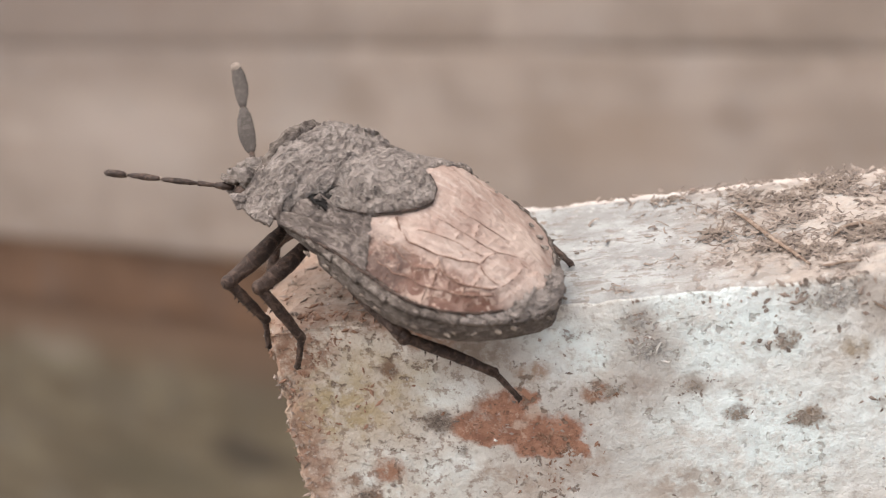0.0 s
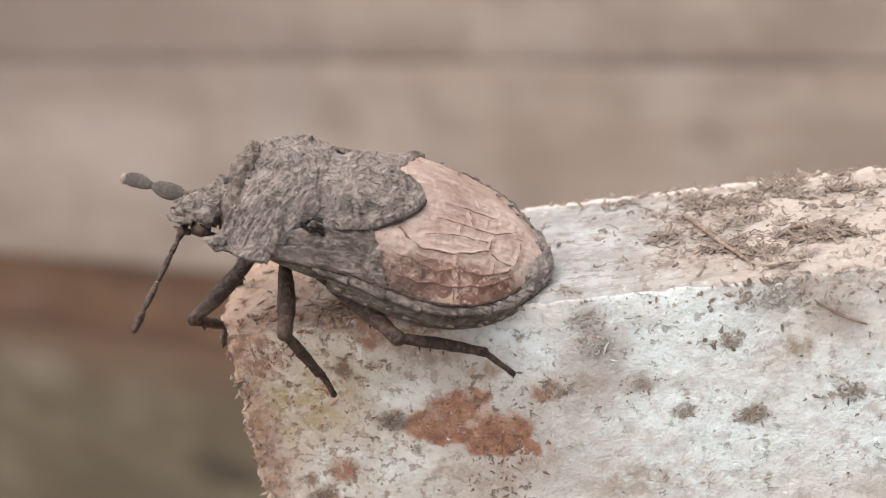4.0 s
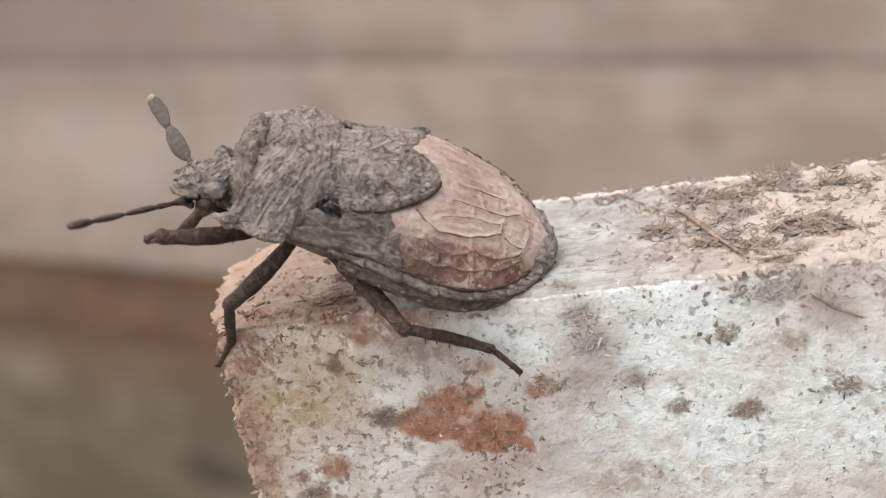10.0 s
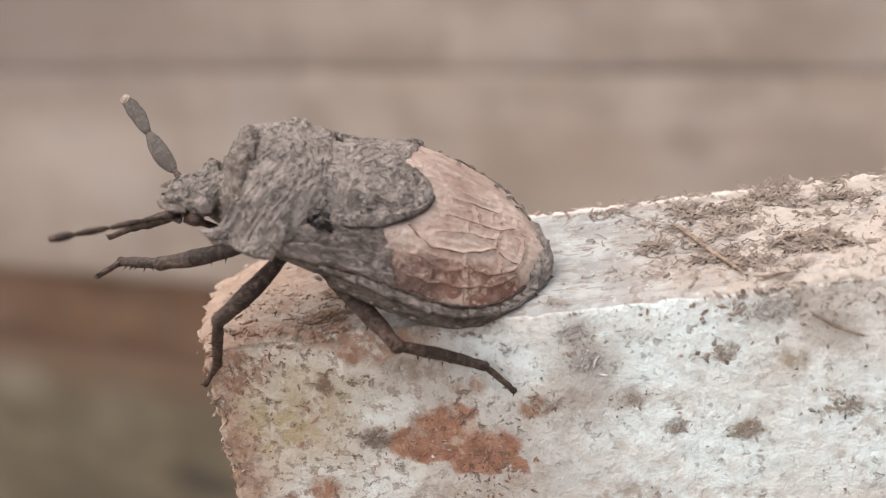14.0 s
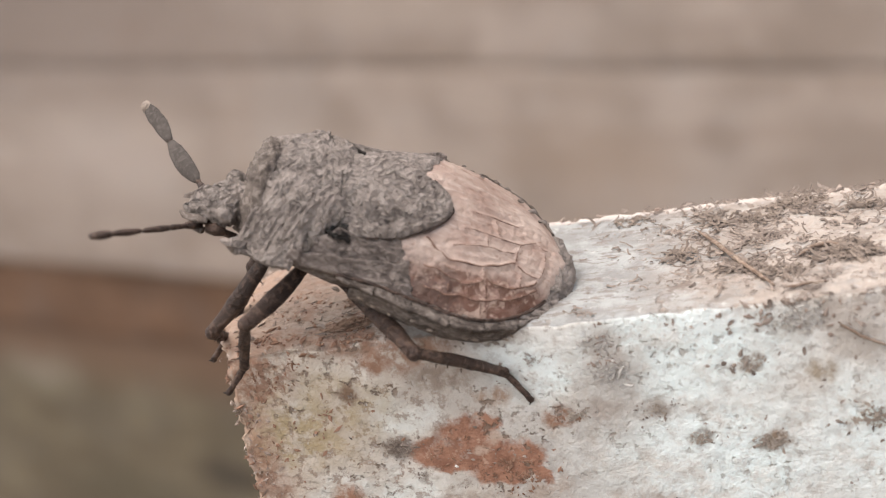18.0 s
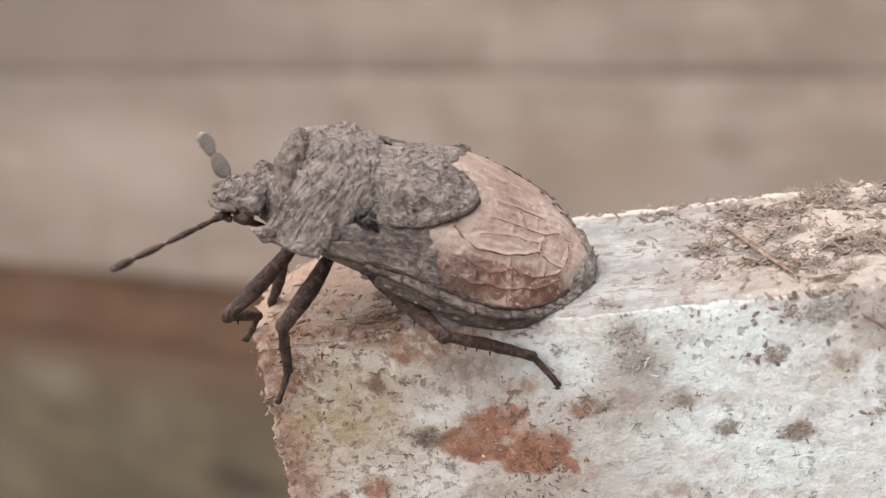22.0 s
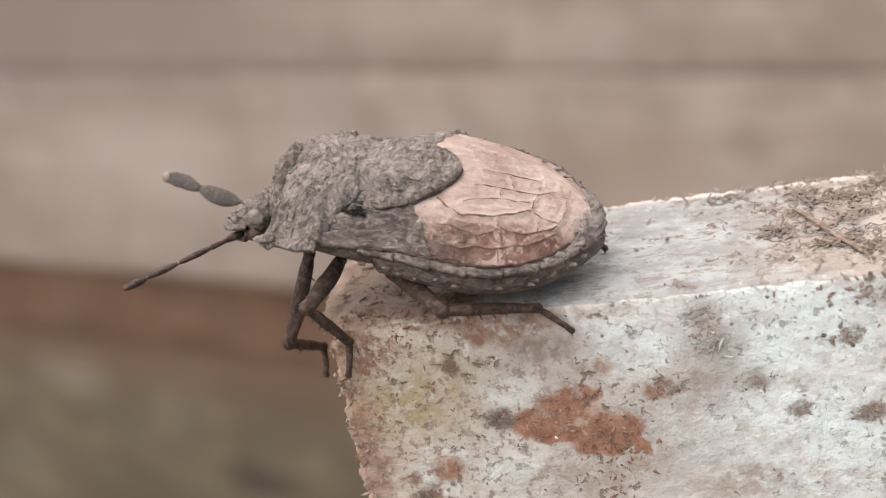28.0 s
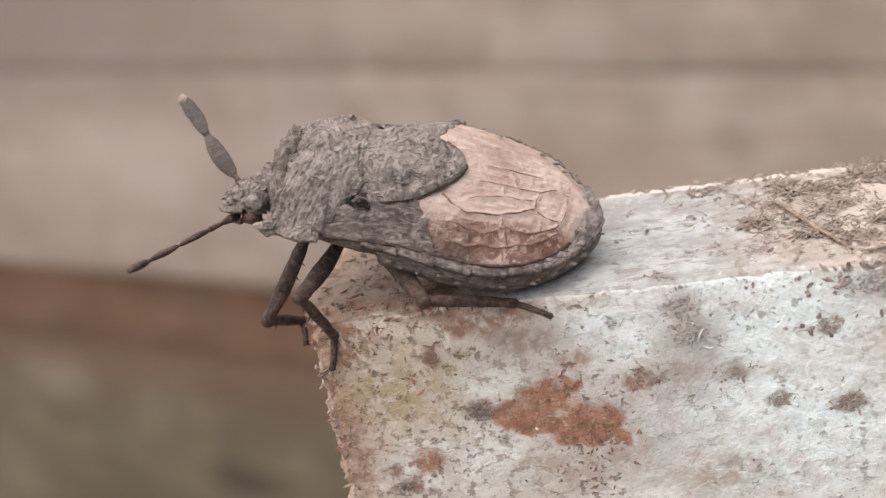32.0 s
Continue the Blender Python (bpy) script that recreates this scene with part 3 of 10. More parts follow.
    joined("slab_body", verts, faces, SLAB, slab)
    return slab


build_slab()

# ---- the bug: its space has x towards the tail, y towards its right side, z up ----
RIDGE = [(-7.2, 0.95), (-6.8, 1.45), (-6.3, 2.26), (-5.6, 2.85), (-4.6, 3.21), (-3.9, 3.2), (-3.0, 3.08), (-1.5, 3.18), (0.5, 3.42), (2.2, 3.18), (4.0, 2.5), (5.6, 1.92), (7.0, 1.3), (8.2, 0.7)]
RIM = [(-7.2, 0.75), (-5.5, 1.0), (-3.7, 1.25), (-2.0, 1.2), (0.0, 1.15), (3.0, 1.05), (5.5, 0.92), (7.2, 0.78), (8.2, 0.65)]
WING = [(-3.9, 3.65), (-3.0, 3.75), (-1.0, 3.75), (1.0, 4.0), (3.0, 4.22), (4.5, 3.82), (5.55, 3.05), (6.3, 2.15), (6.8, 1.15), (7.05, 0.05)]
SIDE = [(-7.15, 2.75), (-6.7, 3.1), (-5.7, 3.3), (-4.7, 3.7), (-3.7, 4.0), (-3.0, 3.95), (-1.5, 4.0), (0.5, 4.4), (2.5, 4.7), (4.0, 4.5), (5.4, 3.75), (6.5, 2.65), (7.1, 1.75), (7.5, 0.95), (7.7, 0.02)]
SHARP = [(-7.0, 2.8), (-4.0, 2.7), (-2.0, 2.4), (0.5, 2.7), (3.0, 2.5), (8.0, 2.1)]


def back(x, y):
    """Height of the back over the body's middle plane."""
    h, e, w = curve(x, RIDGE), curve(x, RIM), max(0.3, curve(x, WING) if x > -3.9 else curve(x, SIDE))
    v = min(1.0, abs(y) / w)
    # the folded wings lie a little higher on the far side
    lean = 0.2 * y * (1.0 - v * v) * math.exp(-((x - 0.4) / 1.8) ** 2)
    return e + (h - e) * (1.0 - v ** curve(x, SHARP)) + lean


# the big plate's rounded tongue: its two edges
PLATE_NEAR = [(-2.9, -2.6), (-2.1, -2.6), (-1.3, -2.47), (-0.5, -2.34), (0.15, -2.13), (0.8, -1.8), (1.3, -1.42), (1.6, -1.05), (1.72, -0.72)]
PLATE_FAR = [(-2.9, 1.9), (-1.5, 1.35), (0.2, 0.65), (0.6, 0.46), (1.0, 0.27), (1.42, -0.05), (1.62, -0.4), (1.72, -0.66)]


def scutellum_near(x):
    return curve(x, PLATE_NEAR)


def scutellum_far(x):
    return curve(x, PLATE_FAR)


def bump(x, y, cx, cy, rx, ry):
    return math.exp(-((x - cx) / rx) ** 2 - ((y - cy) / ry) ** 2)


def build_head(bug):
    bm = bmesh.new()
    rings = []
    sides = 44
    for x, z, w, h in ((-6.3, 0.85, 1.15, 0.8), (-6.75, 0.80, 0.98, 0.68), (-7.05, 0.72, 1.3, 0.74), (-7.4, 0.62, 1.42, 0.72), (-7.75, 0.50, 1.1, 0.58), (-8.15, 0.34, 0.92, 0.48), (-8.5, 0.2, 0.74, 0.4), (-8.75, 0.1, 0.5, 0.3), (-8.88, 0.04, 0.3, 0.16)):
        ring = []
        for k in range(sides):
            a = 2 * math.pi * k / sides
            c, s = math.cos(a), math.sin(a)
            p = Vector((x, w * math.copysign(abs(c) ** 0.75, c), z + h * math.copysign(abs(s) ** 0.8, s)))
            p += 0.16 * noise.noise_vector(p * 2.2)
            ring.append(bm.verts.new(p))
        rings.append(ring)
    for a, b in zip(rings, rings[1:]):
        for k in range(sides):
            bm.faces.new((a[k], a[(k + 1) % sides], b[(k + 1) % sides], b[k]))
    bm.faces.new(rings[0])
    bm.faces.new(rings[-1])
    bmesh.ops.subdivide_edges(bm, edges=bm.edges[:], cuts=3, use_grid_fill=True)
    for v in bm.verts:
        p = v.co.copy()
        v.co += 0.15 * noise.noise_vector(p * 3.2) + 0.09 * noise.noise_vector(p * 8.0)
        if p.z > 0.2:
            # lobes of the head, parted by two furrows
            v.co.z -= 0.20 * math.exp(-((abs(p.y) - 0.33) / 0.11) ** 2) * min(1.0, max(0.0, (-6.9 - p.x) / 0.8))
            v.co.z += 0.16 * (noise.ridged_multi_fractal(p * 2.4, 0.85, 2.2, 4, 1.0, 2.0) - 1.0)
    head = part("head", bm, GREY, bug)
    # the head hangs a little forward, and leans to the near side
    head.matrix_basis = Matrix.Translation(Vector((-7.55, -0.55, 0.3)) * MM) @ Matrix.Rotation(radians(-10), 4, "X") @ Matrix.Translation(Vector((7.5, 0.0, -0.5)) * MM)
    for s in (-1, 1):
        e = bmesh.new()
        bmesh.ops.create_uvsphere(e, u_segments=20, v_segments=14, radius=0.36)
        for v in e.verts:
            p = v.co.copy()
            v.co = Vector((p.x * 1.15 - 7.2, p.y * 0.85 + s * 1.42, p.z * 0.95 + 0.92)) + 0.09 * noise.noise_vector(p * 6) + 0.05 * noise.noise_vector(p * 14)
        part("eye", e, GREY, head, "dull grey bulging eye")
        t = bmesh.new()
        tube(t, ((-7.1, s * 1.0, -0.05), (-7.5, s * 1.05, -0.12), (-7.9, s * 1.0, -0.22)), (0.3, 0.34, 0.22), 1.0, 12, 0.06, s)
        part("antenna_socket", t, LEG, head, "dark brown antenna socket")
        j = bmesh.new()
        pts = [(-7.9, s * 1.0, 0.18), (-8.3, s * 1.02, 0.12), (-8.6, s * 0.86, 0.03), (-8.9, s * 0.7, -0.05), (-9.15, s * 0.55, -0.08)]
        tube(j, pts, (0.26, 0.28, 0.24, 0.17, 0.05), 0.5, 16, 0.10, s + 4)
        part("cheek_plate", j, BELLY, head)
        q = bmesh.new()
        tube(q, ((-8.0, s * 0.95, -0.45), (-8.4, s * 0.85, -0.5), (-8.75, s * 0.72, -0.46)), (0.2, 0.14, 0.03), 0.8, 9, 0.06, s + 8)
        part("cheek_tooth", q, BELLY, head)
    b = bmesh.new()
    tube(b, ((-8.4, 0, -0.45), (-7.4, 0, -0.95), (-6.0, 0, -1.15), (-4.2, 0, -1.2)), (0.16, 0.17, 0.15, 0.08), 0.9, 8)
    part("beak", b, LEG, head, "thin dark beak folded under the head")


def build_pronotum(bug):
    half = lambda x: curve(x, SIDE)
    hind = lambda y: -2.6 - 0.42 * math.exp(-((y + 2.45) / 0.26) ** 2) - 1.5 * min(1.0, max(0.0, (abs(y) - 2.35) / 1.35)) + 0.22 * noise.noise(Vector((y * 1.6, 5, 0))) + 0.14 * noise.noise(Vector((y * 5.0, 8, 0)))
    front = lambda y: -6.38 + 0.10 * math.exp(-((abs(y) - 2.0) / 0.5) ** 2) - 0.5 * min(1.0, max(0.0, (-y - 2.5) / 0.6)) ** 1.5 + 0.10 * noise.noise(Vector((y * 2.2, 1, 0))) + 0.06 * noise.noise(Vector((y * 6.0, 2, 0)))

    def hump(x, y):
        z = back(x, y)
        z += 0.16 * bump(x, abs(y), -5.5, 1.5, 0.5, 0.8)
        # steep front, side swelling, low waist before the hind edge and the hollow beside the big plate
        z -= 0.25 * math.exp(-((x + 6.55) / 0.22) ** 2)
        z += 0.14 * bump(x, abs(y), -4.2, 3.1, 0.8, 0.5) - 0.12 * bump(x, abs(y), -5.2, 2.7, 0.6, 0.4)
        z -= 0.42 * bump(x, y, -2.72, -2.5, 0.42, 0.34) + 0.2 * bump(x, y, -3.3, -2.9, 0.6, 0.25) + 0.24 * bump(x, y, -2.85, -1.75, 0.26, 0.6)
        # uneven swellings and slanting folds on the sides
        z += 0.16 * noise.noise(Vector((x * 0.9, y * 0.9, 2.0))) + 0.06 * math.sin(5.5 * x + 2.6 * abs(y) + 1.5 * noise.noise(Vector((x, y, 4.0)))) * bump(x, abs(y), -4.4, 2.7, 1.0, 0.8)
        # hollow flank before the pit, short crack behind the hump
        z -= 0.16 * bump(x, y, -3.6, -2.3, 0.55, 0.45) + 0.16 * math.exp(-((x + 3.0 + 0.12 * y) / 0.05) ** 2) * max(0.0, 1.0 - ((y + 0.5) / 0.75) ** 2)
        return z

    def crust(x, y):
        side = max(0.0, min(1.0, (abs(y) - 1.2) / 1.3))
        fore = max(0.0, min(1.0, (-5.0 - x) / 1.0))
        return min(1.1, 0.34 + 0.5 * max(side, fore) + 0.55 * max(0.0, noise.noise(Vector((x * 0.8, y * 0.8, 9.0)))))

    shield = patch("pronotum", GREY, bug, steps(-6.4, -2.55, 0.026), lambda x: -half(x), half, hump, 0.05, 0.16, 0.09, 290, seed=1.0, wrinkle=0.19, drop=0.26, tilt=0.15, grain=(2.7, 1.3, 0.45), start=front, end=hind, crust=crust)
    t = bmesh.new()
    tube(t, ((-6.2, -2.95, 0.80), (-6.8, -3.05, 0.66), (-7.0, -3.0, 0.62), (-7.2, -2.9, 0.58)), (0.36, 0.25, 0.16, 0.05), 0.6, 10, 0.08, -1)
    part("collar_tooth", t, GREY, shield)
    # rough collar between head and shield
    c = bmesh.new()
    bmesh.ops.create_uvsphere(c, u_segments=64, v_segments=40, radius=1.0)
    for v in c.verts:
        p = v.co.copy()
        q = Vector((p.x * 0.75 - 6.05, p.y * 2.75, p.z * 1.75 + 1.35 - 0.08 * (p.y * 2.75) ** 2))
        v.co = q + 0.14 * noise.noise_vector(q * 2.5) + 0.16 * p * (noise.ridged_multi_fractal(q * 1.7, 0.85, 2.2, 4, 1.0, 2.0) - 1.2)
    part("collar", c, BELLY, bug, "shaded rough neck behind the head")
    # sides and breast below the shield
    d = bmesh.new()
    rings = []
    for x, w, z in ((-6.9, 1.4, 0.3), (-6.2, 2.0, 0.25), (-5.0, 2.6, 0.2), (-3.8, 3.2, 0.3), (-2.4, 3.6, 0.3), (-1.0, 3.6, 0.3)):
        ring = []
        for k in range(48):
            a = math.pi * k / 47
            p = Vector((x, w * math.cos(a), z + 0.5 - 1.9 * max(0.0, math.sin(a)) ** 0.8 * (0.75 + 0.25 * math.sin(a))))
            p += 0.09 * noise.noise_vector(p * 3.0)
            ring.append(d.verts.new(p))
        rings.append(ring)
    for a, b in zip(rings, rings[1:]):
        for k in range(47):
            d.faces.new((a[k], a[k + 1], b[k + 1], b[k]))
    for a in (rings[0], rings[-1]):
        d.faces.new(a)
    for a, b in zip(rings, rings[1:]):
        d.faces.new((a[0], b[0], b[47], a[47]))
    part("breast", d, BELLY, bug, "brown underside between the legs")


def build_scutellum(bug):
    def plate_height(x, y):
        z = back(x, y)
        n, f = scutellum_near(x), scutellum_far(x)
        v = (y - n) / max(0.2, f - n)
        # raised lip along the rounded tip, shallow furrow beside it, hollow at the base corner
        z += 0.11 * math.exp(-((v - 0.05) / 0.05) ** 2) - 0.07 * math.exp(-((v - 0.17) / 0.07) ** 2)
        z -= 0.5 * bump(x, y, -2.6, -2.45, 0.38, 0.30) + 0.30 * bump(x, y, -2.6, -1.8, 0.45, 0.55) + 0.26 * bump(x, y, -1.5, -1.75, 0.9, 0.36)
        z += 0.10 * noise.noise(Vector((x * 1.1, y * 1.1, 7.0)))
        z -= 0.15 * max(0.0, min(1.0, (-1.9 - x) / 0.7))
        z += 0.10 * bump(x, y, -1.6, -0.6, 0.8, 1.0) - 0.08 * bump(x, y, -0.4, -1.7, 1.2, 0.3)
        return z

    plate = patch("scutellum", GREY, bug, steps(-2.8, 1.71, 0.028), scutellum_near, scutellum_far, plate_height,
                  0.14, 0.40, 0.07, 150, seed=6.0, wrinkle=0.17, drop=0.05, tilt=0.10, start=lambda y: -2.8 + 0.5 * math.exp(-((y + 2.4) / 0.28) ** 2), grain=(1.9, 2.2, -0.5), crust=lambda x, y: min(1.1, 0.45 + 0.8 * bump(x, y, -1.4, -1.9, 1.3, 0.6) + 0.5 * max(0.0, noise.noise(Vector((x * 0.9, y * 0.9, 3.0))))))
    # dark tube added in place of the shadow line under the lip
    edge = bmesh.new()
    xs = steps(-2.0, 1.5, 0.1) + [1.6, 1.66, 1.71]
    rim = [(x, scutellum_near(x) - 0.03) for x in xs] + [(x, scutellum_far(x) + 0.03) for x in reversed(xs[-12:])]
    tube(edge, [(x, y, back(x, y) + 0.01) for x, y in rim], [0.045 + 0.045 * noise.noise(Vector((x * 2.2, y * 2.2, 1))) for x, y in rim], 0.8, 6, 0.04, 3.0)
    part("lip_shade_line", edge, LEG, plate, "dark tube drawn as the shadow line under the plate's lip")
    # black lumps fill the base corners in place of the hollows' shade
    for s in (-1, 1):
        p = bmesh.new()
        bmesh.ops.create_uvsphere(p, u_segments=20, v_segments=12, radius=0.42)
        for v in p.verts:
            c = v.co.copy()
            v.co = Vector((c.x * 1.2 - 2.5, c.y * 0.75 + (-2.5 if s < 0 else 1.75) + c.x * 0.25, c.z * 0.35 + back(-2.5, 2.3 if s > 0 else -2.4) - 0.24)) + 0.3 * noise.noise_vector(c * 5)
        part("pit", p, BLACK, plate, "black lump that stands for the shade in the pit at the plate's base corner")


VEINS = (
    ((0.75, -1.95), (1.17, -2.16), (1.33, -2.43), (1.65, -2.6), (2.44, -2.62), (3.35, -2.45), (4.02, -2.02), (4.78, -1.53)),
    ((3.35, -2.45), (3.48, -2.75), (3.92, -2.81), (4.54, -2.72), (5.13, -2.42), (5.72, -1.98), (5.86, -1.62)),
    ((0.9, -2.95), (1.4, -2.95), (1.82, -3.08), (2.14, -3.23), (2.71, -3.25), (3.26, -3.13), (3.56, -2.88)),
    ((1.1, -3.55), (2.0, -3.70), (3.0, -3.68), (4.0, -3.42), (4.9, -2.98), (5.5, -2.45), (5.95, -2.0)),
)
CROSS_VEINS = (
    ((4.83, -2.6), (4.89, -2.82), (4.95, -2.95)), ((5.72, -1.98), (5.85, -2.1)), ((4.78, -1.53), (5.09, -1.86), (5.5, -1.64), (5.86, -1.62)),
    ((2.14, -3.23), (2.2, -3.7)), ((2.9, -3.22), (3.1, -3.66)),
    ((3.6, -2.9), (3.85, -3.45)), ((4.2, -2.78), (4.4, -3.25)), ((5.3, -2.3), (5.4, -2.5)), ((5.09, -1.86), (5.13, -2.42)),
)
FAINT_VEINS = (
    ((1.88, -2.11), (2.74, -1.76), (3.68, -1.41), (4.69, -1.08)), ((2.2, -1.2), (3.3, -0.9), (4.9, -0.5), (5.6, 0.1)), ((2.4, -0.2), (3.6, 0.15), (4.8, 0.5)),
    ((4.9, -0.5), (4.69, -1.08), (4.78, -1.53)), ((5.95, -0.2), (6.15, -0.85), (6.0, -1.3), (5.86, -1.62)),
    ((3.3, -0.9), (3.5, -1.5)), ((5.6, 0.1), (5.95, -0.2), (6.2, 0.1)), ((3.6, 0.15), (3.9, -0.7)), ((1.7, -2.85), (2.2, -2.95), (2.9, -2.9)),
)


def wing_edge(x):
    return curve(x, WING)


def vein_line(v, seed):
    """Wavy points along a vein."""
    pts = []
    for (x0, y0), (x1, y1) in zip(v, v[1:]):
        k = max(3, int(math.hypot(x1 - x0, y1 - y0) / 0.12))
        pts += [(x0 + (x1 - x0) * i / k, y0 + (y1 - y0) * i / k) for i in range(k)]
    pts.append(v[-1])
    out = []
    for i, (x, y) in enumerate(pts):
        a, b = pts[max(0, i - 3)], pts[min(len(pts) - 1, i + 3)]
        x, y = (x + (a[0] + b[0]) / 2) / 2, (y + (a[1] + b[1]) / 2) / 2
        w = 0.10 * noise.noise(Vector((x * 1.6, y * 1.6, seed)))
        out.append((x + w * 0.4, max(y + w, -wing_edge(x) + 0.06)))
    return out


def build_wings(bug):
    def leather(x, y):
        z = back(x, y)
        u = abs(y)
        # two long ribs with a fold between them, as on a folded leather wing
        v = u - 3.55 + 0.10 * (x + 3.6) + 0.06 * noise.noise(Vector((x * 1.3, 0, 3)))
        z += 0.24 * math.exp(-(v / 0.10) ** 2) - 0.17 * math.exp(-((v + 0.24) / 0.12) ** 2)
        z += 0.06 * math.exp(-((u - 3.72) / 0.06) ** 2) + 0.16 * math.exp(-((u - 2.62 - 0.16 * (x + 2.0)) / 0.09) ** 2) - 0.10 * math.exp(-((u - 2.85 - 0.16 * (x + 2.0)) / 0.10) ** 2)
        return z

    def trail(y):
        u = abs(y)
        return -0.10 + 0.62 * max(0.0, u - 2.3) + 0.16 * noise.noise(Vector((y * 3.0, 4, 0))) + 0.10 * noise.noise(Vector((y * 8.0, 7, 0)))

    for s in (-1, 1):
        lo = (lambda x: -wing_edge(x)) if s < 0 else (lambda x: scutellum_far(x) - 0.15)
        hi = (lambda x: scutellum_near(x) + 0.15) if s < 0 else wing_edge
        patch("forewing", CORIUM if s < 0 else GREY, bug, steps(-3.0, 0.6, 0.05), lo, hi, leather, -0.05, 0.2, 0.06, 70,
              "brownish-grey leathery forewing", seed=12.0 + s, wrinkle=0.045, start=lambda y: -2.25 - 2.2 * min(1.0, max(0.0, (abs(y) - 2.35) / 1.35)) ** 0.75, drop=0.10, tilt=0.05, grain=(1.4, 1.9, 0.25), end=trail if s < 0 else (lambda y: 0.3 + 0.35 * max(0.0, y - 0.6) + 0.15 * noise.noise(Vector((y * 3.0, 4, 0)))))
    # short cross veins that close the cells along the wing's edge
    short = []
    jog = random.Random(12)
    for k, x in enumerate(steps(1.5, 5.6, 0.7)):
        y = [a[1] + (b[1] - a[1]) * (x - a[0]) / (b[0] - a[0]) for a, b in zip(VEINS[3], VEINS[3][1:]) if a[0] <= x <= b[0]][0]
        x += jog.uniform(-0.32, 0.32)
        short.append(((x, y), (x + jog.uniform(-0.25, 0.25), (y - wing_edge(x)) / 2), (x + jog.uniform(-0.35, 0.35), -wing_edge(x) + 0.12)))
    lines = [vein_line(v, i) for i, v in enumerate(VEINS + CROSS_VEINS + FAINT_VEINS + tuple(short))]
    big, mid = len(VEINS), len(VEINS) + len(CROSS_VEINS)
    rise = lambda i: 0.08 if i < big else 0.06 if i < mid else 0.03
    marks = [(x, y, rise(i)) for i, line in enumerate(lines) for x, y in line]
    rows = collections.defaultdict(list)
    for x, y, h in marks:
        for k in range(int((x + 2) / 0.25) - 1, int((x + 2) / 0.25) + 2):
            rows[k].append((x, y, h))

    def skin(x, y):
        """The membrane sags a little between its veins."""
        z = back(x, y) - 0.22 * (1.0 if scutellum_near(x) + 0.1 < y < scutellum_far(x) - 0.1 and x < 1.6 else 0.0)
        near = min(((math.hypot(x - a, y - b), h) for a, b, h in rows.get(int((x + 2) / 0.25), ())), default=(9.0, 0.0))
        z += near[1] * math.exp(-(near[0] / 0.11) ** 2) - 0.035 * math.exp(-((near[0] - 0.22) / 0.12) ** 2)
        return z

    far = lambda x: 0.25 + 0.1 * math.sin(x)
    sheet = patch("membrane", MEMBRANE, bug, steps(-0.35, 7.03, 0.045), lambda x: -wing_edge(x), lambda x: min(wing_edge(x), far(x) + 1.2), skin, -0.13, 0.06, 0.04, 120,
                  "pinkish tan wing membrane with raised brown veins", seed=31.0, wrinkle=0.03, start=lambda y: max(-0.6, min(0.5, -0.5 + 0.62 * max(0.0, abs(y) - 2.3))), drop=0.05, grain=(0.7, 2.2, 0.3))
    for i, line in enumerate(lines):
        bm = bmesh.new()
        r = 0.06 if i < big else 0.045 if i < mid else 0.026
        tube(bm, [(x, y, back(x, y) - 0.13 + rise(i) * 0.75) for x, y in line], [r * (0.75 + 0.5 * noise.noise(Vector((x * 3, y * 3, 0)))) for x, y in line], 0.8, 6, 0.02, line[0][0])
        part("vein", bm, VEIN, sheet)
    patch("membrane", MEMBRANE, bug, steps(0.2, 7.0, 0.09), lambda x: min(far(x) + 0.8, wing_edge(x) - 0.03), wing_edge, back, -0.14, 0.06, 0.05, 50,
          "pinkish tan wing membrane tucked under the other", seed=47.0, wrinkle=0.045, drop=0.05, grain=(0.7, 2.2, -0.3))
    # dark seam along the wings' outer edges, ragged with dirt on the far side
    for side, r, rag in ((-1, 0.075, 0.03), (1, 0.07, 0.10)):
        bm = bmesh.new()
        xs = steps(-2.4 if side < 0 else 0.5, 6.4, 0.08)
        tube(bm, [(x, side * (wing_edge(x) + 0.03) if side < 0 else wing_edge(x) * 0.93, (curve(x, RIM) - 0.09 if side < 0 else back(x, wing_edge(x) * 0.93) - 0.08) + rag * noise.noise(Vector((x * 2, side, 0)))) for x in xs],
             [r + 0.6 * rag * noise.noise(Vector((x * 3, side, 5))) for x in xs], 0.8, 6, rag, side)
        part("wing_seam", bm, LEG if side < 0 else BELLY, bug, "dark edge of the folded wing" if side < 0 else "dirty ragged edge of the folded wing")
    # crumbs of dirt that cling along the far edge of the membrane
    rng = random.Random(5)
    for k in range(11):
        x = 0.4 + 5.9 * k / 10 + rng.uniform(-0.25, 0.25)
        y = wing_edge(x) * rng.uniform(0.60, 0.93)
        c = bmesh.new()
        bmesh.ops.create_icosphere(c, subdivisions=2, radius=rng.uniform(0.05, 0.10) if k else 0.2)
        stretch = rng.uniform(1.2, 2.4)
        for v in c.verts:
            v.co = Vector((v.co.x * stretch + x, v.co.y + y, v.co.z * 0.6 + back(x, y) - 0.01)) + 0.08 * noise.noise_vector(v.co * 9 + Vector((k, 0, 0)))
        part("dirt_crumb", c, BELLY if k % 2 else GREY, sheet)


